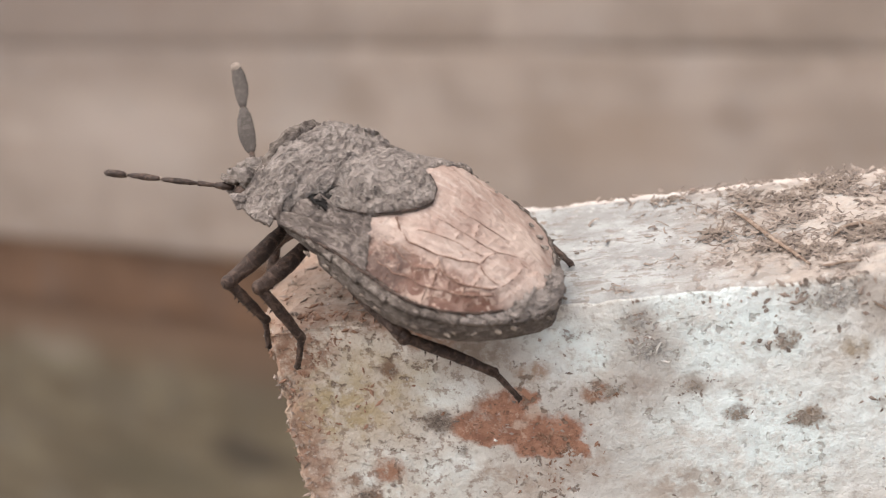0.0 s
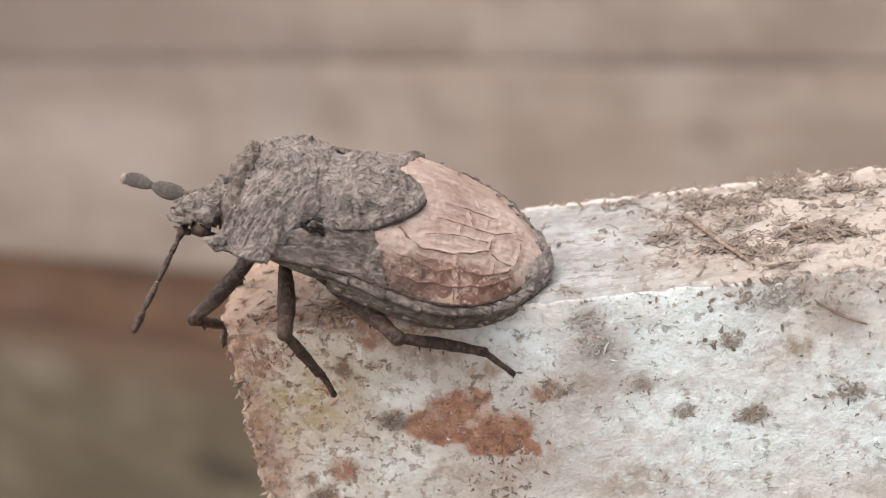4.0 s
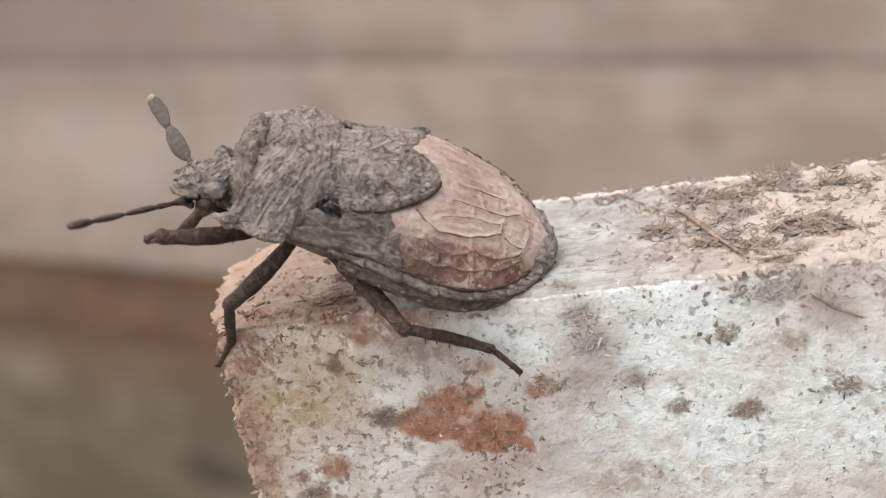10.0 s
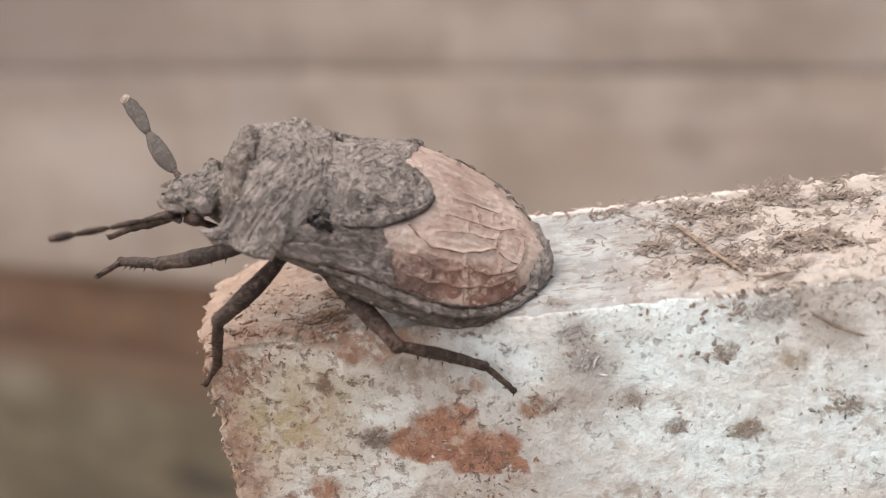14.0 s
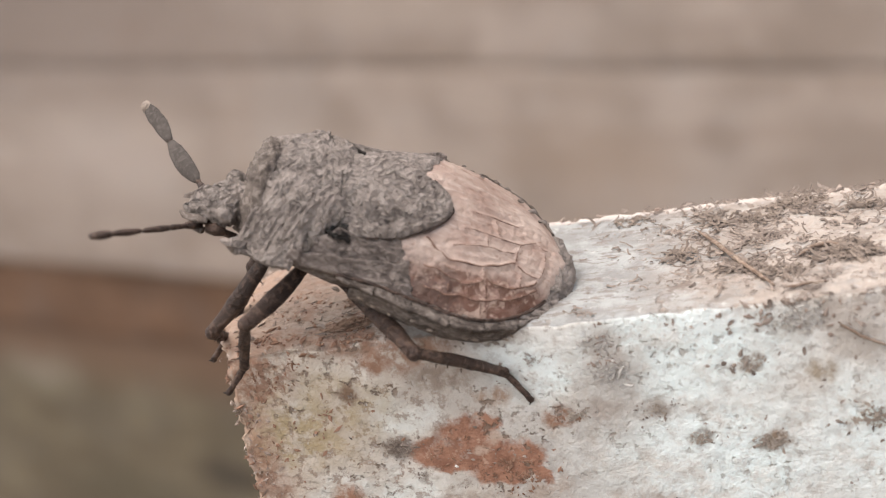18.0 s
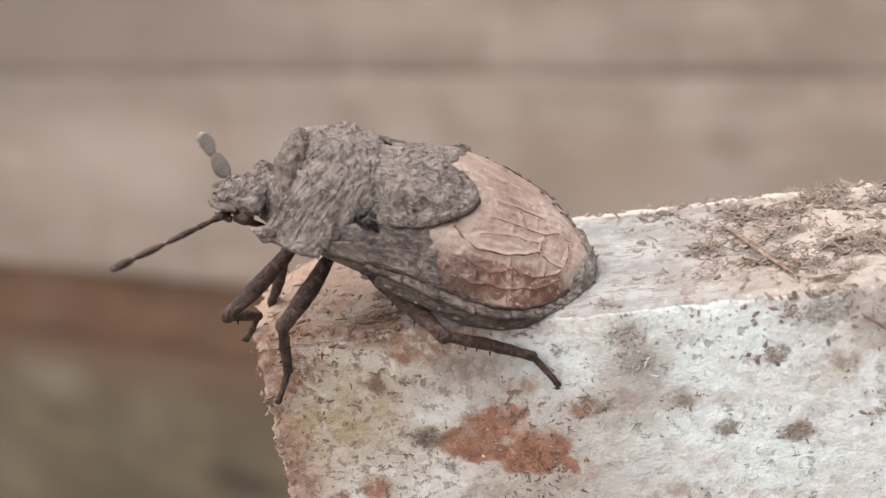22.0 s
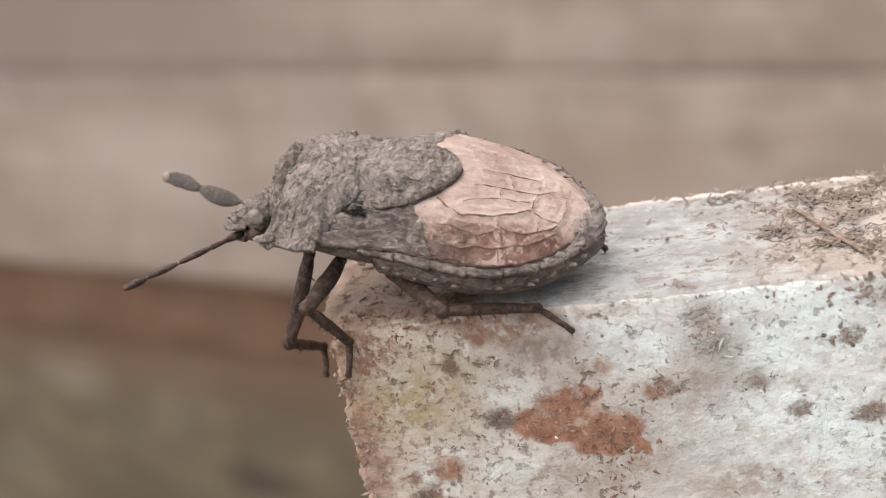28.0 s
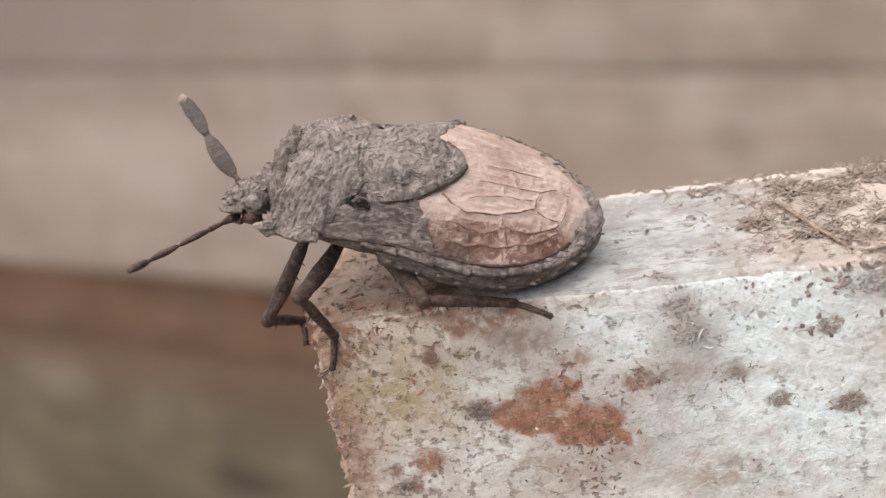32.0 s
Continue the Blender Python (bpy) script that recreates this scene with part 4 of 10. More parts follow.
def build_abdomen(bug):
    bm = bmesh.new()
    rings = []
    xs = steps(-1.6, 7.0, 0.14) + [7.2, 7.35, 7.5, 7.6]
    for x in xs:
        w, e = curve(x, SIDE) - 0.04, curve(x, RIM) - 0.2
        deep = 2.55 * math.sqrt(max(0.02, 1 - ((x - 1.7) / 6.4) ** 2)) ** 0.8
        ring = []
        for k in range(61):
            a = math.pi * k / 60
            p = Vector((x, w * math.cos(a) * (1.0 if math.cos(a) < 0 else 0.86), e - deep * max(0.0, math.sin(a)) ** 0.72))
            p += 0.05 * noise.noise_vector(p * 3.0)
            # segment creases and long wrinkles of the underside
            p.z += 0.05 * (noise.ridged_multi_fractal(Vector((x * 0.8, a * 5.0, 3.0)), 0.9, 2.1, 3, 1.0, 2.0) - 1.0) - 0.07 * math.exp(-(((x + 0.7) % 1.45 - 0.72) / 0.07) ** 2) * math.sin(a)
            ring.append(bm.verts.new(p))
        rings.append(ring)
    for a, b in zip(rings, rings[1:]):
        for k in range(60):
            bm.faces.new((a[k], a[k + 1], b[k + 1], b[k]))
        bm.faces.new((a[60], a[0], b[0], b[60]))
    bm.faces.new(rings[0])
    bm.faces.new(rings[-1])
    part("abdomen", bm, BELLY, bug, "dusty brown abdomen")
    # flat side plates that show beside the wings, each with a blunt spine and a pale fleck
    cuts = [-2.3, -0.7, 0.9, 2.5, 4.0, 5.4, 6.3, 7.0, 7.65]
    rng = random.Random(8)
    for s in (-1, 1):
        for i, (a, b) in enumerate(zip(cuts, cuts[1:])):
            xs = steps(a + 0.008, b - 0.008, 0.06)
            out = lambda x: curve(x, SIDE) - (0.0 if s < 0 else 0.42) + (0.10 if s < 0 else 0.05) * max(0.0, (x - a) / (b - a)) ** 3 + (0.04 if s < 0 else 0.10) * noise.noise(Vector((x * 4, s, i)))
            inn = lambda x: max(0.0, min(curve(x, WING) - 0.25 if x < 7.0 else 0.0, curve(x, SIDE) - (0.1 if s < 0 else 0.6)))
            lo, hi = ((lambda x: -out(x)), (lambda x: -inn(x))) if s < 0 else (inn, out)
            plate = patch("side_plate", BELLY if i < 5 else GREY, bug, xs, lo, hi, lambda x, y: curve(x, RIM) - (0.12 if s < 0 else 0.62) - 0.10 * (abs(y) - curve(x, WING)) + 0.07 * math.exp(-((abs(y) - out(x) + 0.16) / 0.06) ** 2),
                          0.0, 0.2, 0.05, 18, seed=60.0, wrinkle=0.09, drop=0.02, grain=(0.5, 3.6, 0.2))
            t = bmesh.new()
            x = b - 0.12
            cone(t, (x, s * (out(x) - 0.08), curve(x, RIM) - 0.25), (x + rng.uniform(0.04, 0.16), s * (out(x) + rng.uniform(-0.03, 0.07) + (0.08 if i > 3 else 0.0)), curve(x, RIM) - 0.22), rng.uniform(0.06, 0.12))
            part("spine", t, LEG if i > 5 else BELLY, plate)
            # a row of pale three-cornered flecks below each plate
            for u in rng.sample((0.15, 0.4, 0.62, 0.85), 2):
                x = a + (b - a) * (u + rng.uniform(-0.12, 0.12))
                w, e = curve(x, SIDE) - 0.04, curve(x, RIM) - 0.2
                deep = 2.55 * math.sqrt(max(0.02, 1 - ((x - 1.7) / 6.4) ** 2)) ** 0.8
                q = bmesh.new()
                bmesh.ops.create_icosphere(q, subdivisions=2, radius=0.11 * rng.uniform(0.5, 1.25))
                turn, long = rng.uniform(0.14, 0.25), rng.uniform(0.9, 2.4)
                y, z = s * w * math.cos(turn) * (1.0 if s < 0 else 0.86), e - deep * math.sin(turn) ** 0.72
                for v in q.verts:
                    c = v.co.copy()
                    v.co = Vector((c.x * long * (1.0 - 2.5 * c.z) + x, y + c.y * 0.5, c.z * 0.8 + z)) + 0.09 * noise.noise_vector(c * 12 + Vector((i, s, 0)))
                part("pale_spot", q, PALE, plate, "small pale fleck")
    # blunt grey end piece with two folds
    e = bmesh.new()
    bmesh.ops.create_uvsphere(e, u_segments=36, v_segments=24, radius=1.0)
    for v in e.verts:
        p = v.co.copy()
        q = Vector((p.x * 0.9 + 6.74, p.y * 1.95 * (1.0 - 0.25 * max(0.0, p.x)), p.z * 0.55 + 0.62 - 0.22 * p.x))
        v.co = q + 0.14 * noise.noise_vector(q * 3) + 0.16 * p * (noise.ridged_multi_fractal(q * 1.6, 0.85, 2.2, 4, 1.0, 2.0) - 1.2)
    part("tail_plate", e, GREY, bug, "wrinkled grey tail end")


def antenna(bug, broad):
    """Origin at its socket, x along it; the broad face looks along z."""
    root = bmesh.new()
    tube(root, ((-0.1, 0, 0), (0.2, 0, 0), (0.45, 0, 0)) if broad else ((-0.1, 0, 0), (0.35, 0, 0), (0.75, 0, 0)), (0.16, 0.17, 0.12) if broad else (0.2, 0.22, 0.16), 0.9, 10, 0.03)
    first = part("antenna", root, LEG, bug, "jointed antenna with flattened segments")
    pieces = ((0.4, 0.62, 0.11, 0.0), (0.66, 3.4, 0.40, 0.06), (3.47, 6.2, 0.35, -0.07)) if broad else ((0.7, 1.6, 0.18, 0.0), (1.65, 3.4, 0.25, 0.08), (3.45, 5.1, 0.27, -0.06), (5.16, 6.25, 0.33, 0.04))
    for i, (a, b, w, bend) in enumerate(pieces):
        bm = bmesh.new()
        n = 11
        pts = [(a + (b - a) * k / (n - 1), bend * math.sin(math.pi * k / (n - 1)), 0.0) for k in range(n)]
        if i == 0:
            rad = [0.10 + 0.03 * k / (n - 1) for k in range(n)]
            tube(bm, pts, rad, 1.0, 10, 0.015, i)
        else:
            rad = [max(0.06, w * math.sin(math.pi * (0.07 + 0.86 * k / (n - 1))) ** 0.55) for k in range(n)]
            tube(bm, pts, rad, 0.38 if broad else 0.55, 14, 0.03, i)
        part("antenna_segment", bm, ANTENNA if i and broad else LEG, first)
        if i:
            k = bmesh.new()
            tube(k, ((a - 0.09, 0, 0), (a + 0.04, 0, 0)), (0.065, 0.075), 1.0, 8)
            part("joint", k, PALE if i > 1 and not broad else LEG, first)
    tip = bmesh.new()
    tube(tip, ((5.75, 0, 0), (6.05, 0, 0), (6.2, 0, 0), (6.3, 0, 0)), (0.2, 0.25, 0.2, 0.06), 0.6, 10, 0.03)
    part("tip", tip, PALE if broad else LEG, first, "pale antenna tip")
    return first


def limb(bug, name, length, r0, r1, r2, seed, spines=0, claws=False, root=0.0):
    """A leg piece along x from its joint; root: a thinner piece behind the joint that runs into the body."""
    bm = bmesh.new()
    n = 17
    pts, rad = [], []
    for k in range(n):
        u = k / (n - 1)
        pts.append((length * u, 0.022 * math.sin(math.pi * u) * length + 0.03 * noise.noise(Vector((u * 5, seed, 0))), 0.02 * noise.noise(Vector((u * 5, seed, 5)))))
        r = r0 + (r1 - r0) * min(1.0, 2 * u) if u <= 0.5 else r1 + (r2 - r1) * (2 * u - 1)
        # narrower just behind the joint, swollen at the knee
        r *= 1.0 - 0.12 * math.exp(-((u - 0.86) / 0.09) ** 2) - 0.12 * math.exp(-(u / 0.08) ** 2) + 0.05 * noise.noise(Vector((u * 9, seed, 9)))
        rad.append(r)
    if root:
        pts, rad = [(-root, 0, 0), (-root * 0.45, 0, 0)] + pts, [r0 * 0.8, r0 * 0.72] + rad
    tube(bm, pts, rad, 0.85, 16, 0.03, seed)
    bmesh.ops.create_uvsphere(bm, u_segments=12, v_segments=8, radius=r0 * 0.95)
    bmesh.ops.create_uvsphere(bm, u_segments=12, v_segments=8, radius=r2 * 0.94, matrix=Matrix.Translation((length, 0, 0)))
    rng = random.Random(int(seed * 10))
    for k in range(spines):
        x = length * (0.25 + 0.7 * k / max(1, spines))
        a = rng.uniform(2.2, 4.2) + math.pi / 2
        c, s = math.cos(a), math.sin(a)
        cone(bm, (x, c * r1 * 0.8, s * r1 * 0.8), (x + 0.08, c * (r1 + 0.14), s * (r1 + 0.14)), 0.045)
    ob = part(name, bm, LEG, bug)
    if claws:
        for s in (-1, 1):
            c = bmesh.new()
            tube(c, ((length - 0.1, 0, 0), (length + 0.06, s * 0.1, -0.02), (length + 0.12, s * 0.16, -0.12)), (0.05, 0.045, 0.012), 1.0, 6)
            part("claw", c, BLACK, ob)
    return ob


limbs = {}


def build_bug():
    bug = tagged(new("shield_bug"), "dusty grey shield bug with pinkish wing membranes on the slab's corner", "insect")
    build_head(bug)
    build_pronotum(bug)
    build_scutellum(bug)
    build_wings(bug)
    build_abdomen(bug)
    sizes = {"front": (4.3, 2.5, 1.3), "mid": (3.6, 3.0, 1.5), "hind": (4.3, 4.2, 1.7)}
    for i, (pair, (f, t, e)) in enumerate(sizes.items()):
        for j, side in enumerate(("left", "right")):
            ff, tt = (f, t) if side == "left" or pair != "front" else (3.6, 2.6)
            if side == "right" and pair != "front":
                ff, tt = {"mid": (3.5, 3.2), "hind": (4.3, 4.5)}[pair]
            limbs[f"{pair}_{side}_femur"] = limb(bug, "femur", ff, 0.30, 0.41, 0.35, i * 3 + j, 4, root=1.1)
            limbs[f"{pair}_{side}_tibia"] = limb(bug, "tibia", tt, 0.26, 0.285, 0.24, 10 + i * 3 + j, 5)
            limbs[f"{pair}_{side}_tarsus"] = limb(bug, "tarsus", e if not (side == "right" and pair == "hind") else 1.7, 0.17, 0.14, 0.15, 20 + i * 3 + j, 0, True)
    limbs["left_antenna"] = antenna(bug, False)
    limbs["right_antenna"] = antenna(bug, True)
    return bug


bug = build_bug()


# ---- crumbs, flakes and straws on the slab ----
def crumb(verts, faces, p, size, stretch, up, rng):
    """A small irregular lump of eight faces, lying on a surface with the normal up."""
    q = Euler((rng.uniform(-0.5, 0.5), rng.uniform(-0.5, 0.5), rng.uniform(0, 6.3))).to_matrix()
    turn = Vector(up).to_track_quat("Z", "Y").to_matrix() @ q
    n = len(verts)
    for d in ((1, 0, 0), (-1, 0, 0), (0, 1, 0), (0, -1, 0), (0, 0, 1), (0, 0, -1)):
        k = size * rng.uniform(0.6, 1.3)
        v = Vector((d[0] * k * stretch, d[1] * k * 0.7, d[2] * k * 0.6)) + 0.25 * size * Vector((rng.uniform(-1, 1), rng.uniform(-1, 1), rng.uniform(-1, 1)))
        verts.append(tuple(Vector(p) + turn @ v))
    for a, b in ((0, 2), (2, 1), (1, 3), (3, 0)):
        faces.append((n + a, n + b, n + 4))
        faces.append((n + b, n + a, n + 5))


def curl(verts, faces, p, size, up, rng):
    """A peeling, curled flake with a little thickness."""
    turn = Vector(up).to_track_quat("Z", "Y").to_matrix() @ Euler((0, 0, rng.uniform(0, 6.3))).to_matrix()
    n = len(verts)
    bend, w = rng.uniform(0.5, 1.4), rng.uniform(0.3, 0.6)
    for k in range(5):
        a = -bend / 2 + bend * k / 4
        for side in (-1, 1):
            for t in (0.0, -0.12):
                v = Vector((math.sin(a) / bend * 2, side * w * (1 - 0.25 * abs(k - 2)), (1 - math.cos(a)) / bend * 1.6 + t)) * size
                verts.append(tuple(Vector(p) + turn @ v))
    for k in range(4):
        b = n + 4 * k
        faces += [(b, b + 2, b + 6, b + 4), (b + 1, b + 5, b + 7, b + 3), (b, b + 4, b + 5, b + 1), (b + 2, b + 3, b + 7, b + 6)]
    faces += [(n, n + 1, n + 3, n + 2), (n + 16, n + 18, n + 19, n + 17)]


def strand(verts, faces, p, size, up, rng):
    """A curled thread of dry lichen, three-sided."""
    turn = Vector(up).to_track_quat("Z", "Y").to_matrix()
    n, a, lift = len(verts), rng.uniform(0, 6.3), 0.0
    q, r, bend = Vector((0, 0, 0)), size * rng.uniform(0.08, 0.24), rng.uniform(-0.9, 0.9)
    for k in range(6):
        d = Vector((math.cos(a), math.sin(a), lift))
        s = Vector((-math.sin(a), math.cos(a), 0))
        w = r * (1.0 - 0.12 * abs(k - 2))
        for v in (s * w, -s * w, Vector((0, 0, w * 1.2))):
            verts.append(tuple(Vector(p) + turn @ (q + v)))
        q = q + d * size * rng.uniform(0.25, 0.6)
        a, lift = a + bend + rng.uniform(-0.7, 0.7), rng.uniform(-0.4, 0.7)
    for k in range(5):
        b = n + 3 * k
        faces += [(b, b + 3, b + 5, b + 2), (b + 2, b + 5, b + 4, b + 1), (b + 1, b + 4, b + 3, b)]
    faces += [(n, n + 2, n + 1), (n + 15, n + 16, n + 17)]


def scatter(name, label, material, places, seed, curls=0.3, strands=0.0):
    """places: rows of (count, centre, spread, surface, size); the surface is top, front or end."""
    rng = random.Random(seed)
    verts, faces = [], []
    for count, centre, spread, where, size in places:
        for k in range(count):
            c = [m + s * (rng.gauss(0, 0.5)) for m, s in zip(centre, spread)]
            lump = noise.noise(Vector((c[0] * 0.9 + seed, c[1] * 0.9, c[2] * 0.9)))
            if lump < 0.05 and rng.random() < 0.88:
                continue
            if where == "top":
                p, up = (max(0.1, c[0]), min(max(0.1, c[1]), DEPTH - 0.1), 0.02), (0, 0, 1)
            elif where == "front":
                p, up = (max(0.05, c[0]), 0.0, min(c[2], -0.1)), (0, -1, 0)
            else:
                p, up = (-0.05 + 0.06 * max(0, -c[2] - 1.5) * 0.4, min(max(0.0, c[1]), DEPTH), min(c[2], -0.2)), (-1, 0, 0)
            r = size * (0.4 + 1.2 * rng.random() ** 2)
            if where == "top" and rng.random() < strands:
                strand(verts, faces, p, r * 1.9, up, rng)
            elif rng.random() < curls:
                curl(verts, faces, p, r * 1.3, up, rng)
            else:
                crumb(verts, faces, p, r, rng.uniform(1.0, 2.2), up, rng)
    ob = joined(name, verts, faces, material, None, "", False)
    return tagged(ob, label, name.replace("_", " "), kind="stuff")


scatter("lichen_crumbs", "curled dark brown lichen crumbs on the slab's grimy top", CRUMB, (
    (2200, (24.0, 6.5, 0), (7.0, 6.0, 0), "top", 0.13), (160, (21.5, 5.5, 0), (2.6, 4.0, 0), "top", 0.15), (120, (25.0, 9.5, 0), (3.0, 1.2, 0), "top", 0.16),
    (90, (26.6, 3.8, 0), (1.3, 1.0, 0), "top", 0.17), (120, (24.2, 2.2, 0), (2.6, 1.6, 0), "top", 0.13), (50, (16.8, 9.9, 0), (1.2, 0.6, 0), "top", 0.15),
    (110, (4.5, 3.0, 0), (3.0, 2.4, 0), "top", 0.11), (110, (6.4, 2.4, 0), (1.4, 2.2, 0), "top", 0.13), (40, (15.5, 0.8, 0), (1.0, 0.8, 0), "top", 0.09),
    (260, (24.6, 0, -0.9), (5.0, 0, 1.5), "front", 0.10), (150, (15.0, 0, -4.0), (18.0, 0, 7.0), "front", 0.06), (40, (6.83, 0, -5.2), (0.8, 0, 0.7), "front", 0.10),
    (30, (22.6, 0, -6.4), (1.0, 0, 0.5), "front", 0.12), (25, (19.6, 0, -6.0), (0.7, 0, 0.7), "front", 0.10), (22, (21.9, 0, -2.7), (0.8, 0, 0.5), "front", 0.11),
    (30, (16.3, 0, -2.4), (0.8, 0, 0.6), "front", 0.09), (24, (16.0, 0, -1.1), (0.4, 0, 0.6), "front", 0.08), (30, (2.8, 0, -8.5), (1.2, 0, 0.8), "front", 0.10),
    (90, (10.0, 0, -2.6), (5.0, 0, 1.8), "front", 0.08), (60, (18.0, 0, -4.4), (1.2, 0, 1.0), "front", 0.07), (60, (26.0, 0, -6.0), (2.0, 0, 4.0), "front", 0.10)), 5, 0.3, 0.9)
scatter("rust_scale", "crumbling orange-brown rust scale on the slab", crumb_material("rust_crumb", (0.14, 0.072, 0.045), (0.40, 0.235, 0.16)), (
    (260, (11.9, 0, -6.6), (1.5, 0, 0.9), "front", 0.085), (60, (9.3, 0, -5.4), (1.8, 0, 0.9), "front", 0.06), (90, (11.0, 0, -8.4), (2.0, 0, 0.9), "front", 0.07), (70, (1.8, 0, -1.2), (1.6, 0, 0.9), "front", 0.09),
    (90, (1.2, 0, -4.5), (1.4, 0, 4.5), "front", 0.09), (40, (14.4, 0, -4.4), (0.7, 0, 0.3), "front", 0.09), (120, (3.0, 0, -3.6), (3.0, 0, 2.2), "front", 0.08),
    (60, (12.2, 0, -8.0), (1.2, 0, 0.8), "front", 0.08), (30, (4.0, 0, -7.4), (0.8, 0, 0.8), "front", 0.07), (260, (5.4, 1.6, 0), (1.2, 1.8, 0), "top", 0.11), (160, (2.2, 1.2, 0), (2.2, 1.2, 0), "top", 0.10), (160, (2.5, 4.5, 0), (3.0, 3.5, 0), "top", 0.08), (120, (2.0, 0, -1.2), (2.2, 0, 1.2), "front", 0.09)), 11, 0.08)
scatter("cement_flakes", "pale crumbling cement flakes along the slab's broken edge", FLAKE, (
    (150, (0, 2.5, -5.0), (0, 4.0, 7.0), "end", 0.09), (120, (0, 5.0, -3.0), (0, 5.0, 4.0), "end", 0.11), (140, (0.6, 0, -5.0), (0.9, 0, 6.0), "front", 0.08),
    (110, (24.5, 0, -0.5), (5.5, 0, 1.0), "front", 0.11), (120, (24.0, 6.0, 0), (7.0, 7.0, 0), "top", 0.10), (80, (1.2, 5.5, 0), (1.6, 5.0, 0), "top", 0.15),
    (80, (22.0, 10.7, 0), (9.0, 0.4, 0), "top", 0.14), (60, (16.2, 0, -1.8), (0.8, 0, 1.2), "front", 0.08), (50, (10.5, 0, -5.8), (2.4, 0, 1.2), "front", 0.06)), 23, 0.08)


def straw(points, r):
    bm = bmesh.new()
    pts = []
    for (a, b) in zip(points, points[1:]):
        for k in range(5):
            pts.append(Vector(a).lerp(Vector(b), k / 5))
    pts.append(Vector(points[-1]))
    tube(bm, pts, [r * (1 - 0.6 * abs(2 * k / (len(pts) - 1) - 1) ** 3) for k in range(len(pts))], 0.8, 7, 0.05, r * 50)
    return tagged(part("straw", bm, STRAW), "thin dry brown straw lying on the slab", "straw", group="straws on the slab")


straw(((20.1, 7.6, 0.2), (20.9, 6.0, 0.22), (21.9, 3.8, 0.18), (22.7, 2.2, 0.2), (23.3, 1.1, 0.12)), 0.11)
straw(((24.4, 3.7, 0.15), (25.0, 4.3, 0.25), (25.7, 4.5, 0.25), (26.3, 4.2, 0.16)), 0.10)
straw(((23.6, 0.8, 0.12), (24.6, 0.9, 0.15), (25.4, 1.1, 0.1)), 0.07)
straw(((25.6, -0.12, -1.2), (26.6, -0.16, -2.0), (27.6, -0.14, -2.5)), 0.08)


def tuft(where, x, v, size, count, material, label, seed, threads=0.7):
    """A small clump of curled threads and crumbs on the slab's top (v is the depth) or front (v is the height)."""
    rng = random.Random(seed)
    verts, faces = [], []
    for k in range(count if where == "top" else 2 * count):
        a = rng.uniform(0, 6.3)
        r = size * rng.random() ** 0.7 * (1.0 + 1.3 * noise.noise(Vector((math.cos(a) * 1.3, math.sin(a) * 1.3, seed))))
        u, w = r * math.cos(a) * 1.5, r * math.sin(a) * 0.9
        h = rng.uniform(0.0, 0.2) * size * max(0.1, 1.1 - r / size)
        p, up = ((u, w, h), (0, 0, 1)) if where == "top" else ((u, -h, w), (0, -1, 0))
        pick = rng.random()
        if pick < (threads if where == "top" else 0.03):
            strand(verts, faces, p, size * rng.uniform(0.2, 0.5), up, rng)
        elif pick < (0.85 if where == "top" else 0.3):
            curl(verts, faces, p, size * rng.uniform(0.16, 0.32), up, rng)
        else:
            crumb(verts, faces, p, size * rng.uniform(0.05, 0.15), 1.4, up, rng)
    ob = joined("lichen_tuft", verts, faces, material, None, "", False)
    ob.location = (x * MM, v * MM, 0.00005) if where == "top" else (x * MM, -0.00002, v * MM)
    return tagged(ob, label, "lichen", group="lichen tufts on the slab")


DARK_TUFT = crumb_material("dark_lichen", (0.065, 0.045, 0.034), (0.40, 0.325, 0.27))
BROWN_TUFT = crumb_material("worn_lichen", (0.20, 0.158, 0.125), (0.52, 0.45, 0.385))
PALE_TUFT = crumb_material("pale_lichen", (0.22, 0.19, 0.165), (0.66, 0.63, 0.59))
for k, (x, v, size, count) in enumerate(((24.6, 9.5, 0.8, 150), (26.6, 3.8, 0.9, 200), (23.5, 2.5, 0.7, 60), (21.8, 3.2, 0.75, 60), (19.7, 5.2, 0.8, 70), (17.4, 9.7, 0.6, 45),
                                         (23.0, 8.2, 0.8, 60), (25.6, 4.7, 0.6, 45), (21.2, 8.2, 0.8, 60), (20.4, 9.3, 0.6, 40), (27.6, 8.5, 0.9, 60), (22.6, 5.6, 0.5, 30))):
    tuft("top", x, v, size, count, DARK_TUFT, "dark brown curled lichen tuft on the slab's top", 100 + k)
for k, (x, v, size, count) in enumerate(((5.3, 1.6, 0.7, 40), (5.8, 4.2, 0.7, 45))):
    tuft("top", x, v, size, 4 * count, crumb_material("brown_crust", (0.15, 0.09, 0.062), (0.37, 0.25, 0.18)), "brown crusty lichen tuft near the slab's corner", 400 + k, 0.08)
for k, (x, v, size, count) in enumerate(((6.83, -5.2, 0.5, 50), (22.6, -6.4, 0.55, 45), (19.6, -6.0, 0.45, 40), (21.9, -2.7, 0.45, 35), (18.0, -4.4, 0.4, 25), (14.5, -4.3, 0.5, 35), (7.6, -6.6, 0.25, 16), (2.8, -8.6, 0.5, 30), (26.8, -5.6, 0.7, 45), (5.2, -2.5, 0.3, 20))):
    tuft("front", x, v, 0.8 * size, count, BROWN_TUFT if x > 12 else DARK_TUFT, "small dark lichen tuft on the slab's painted face", 200 + k)
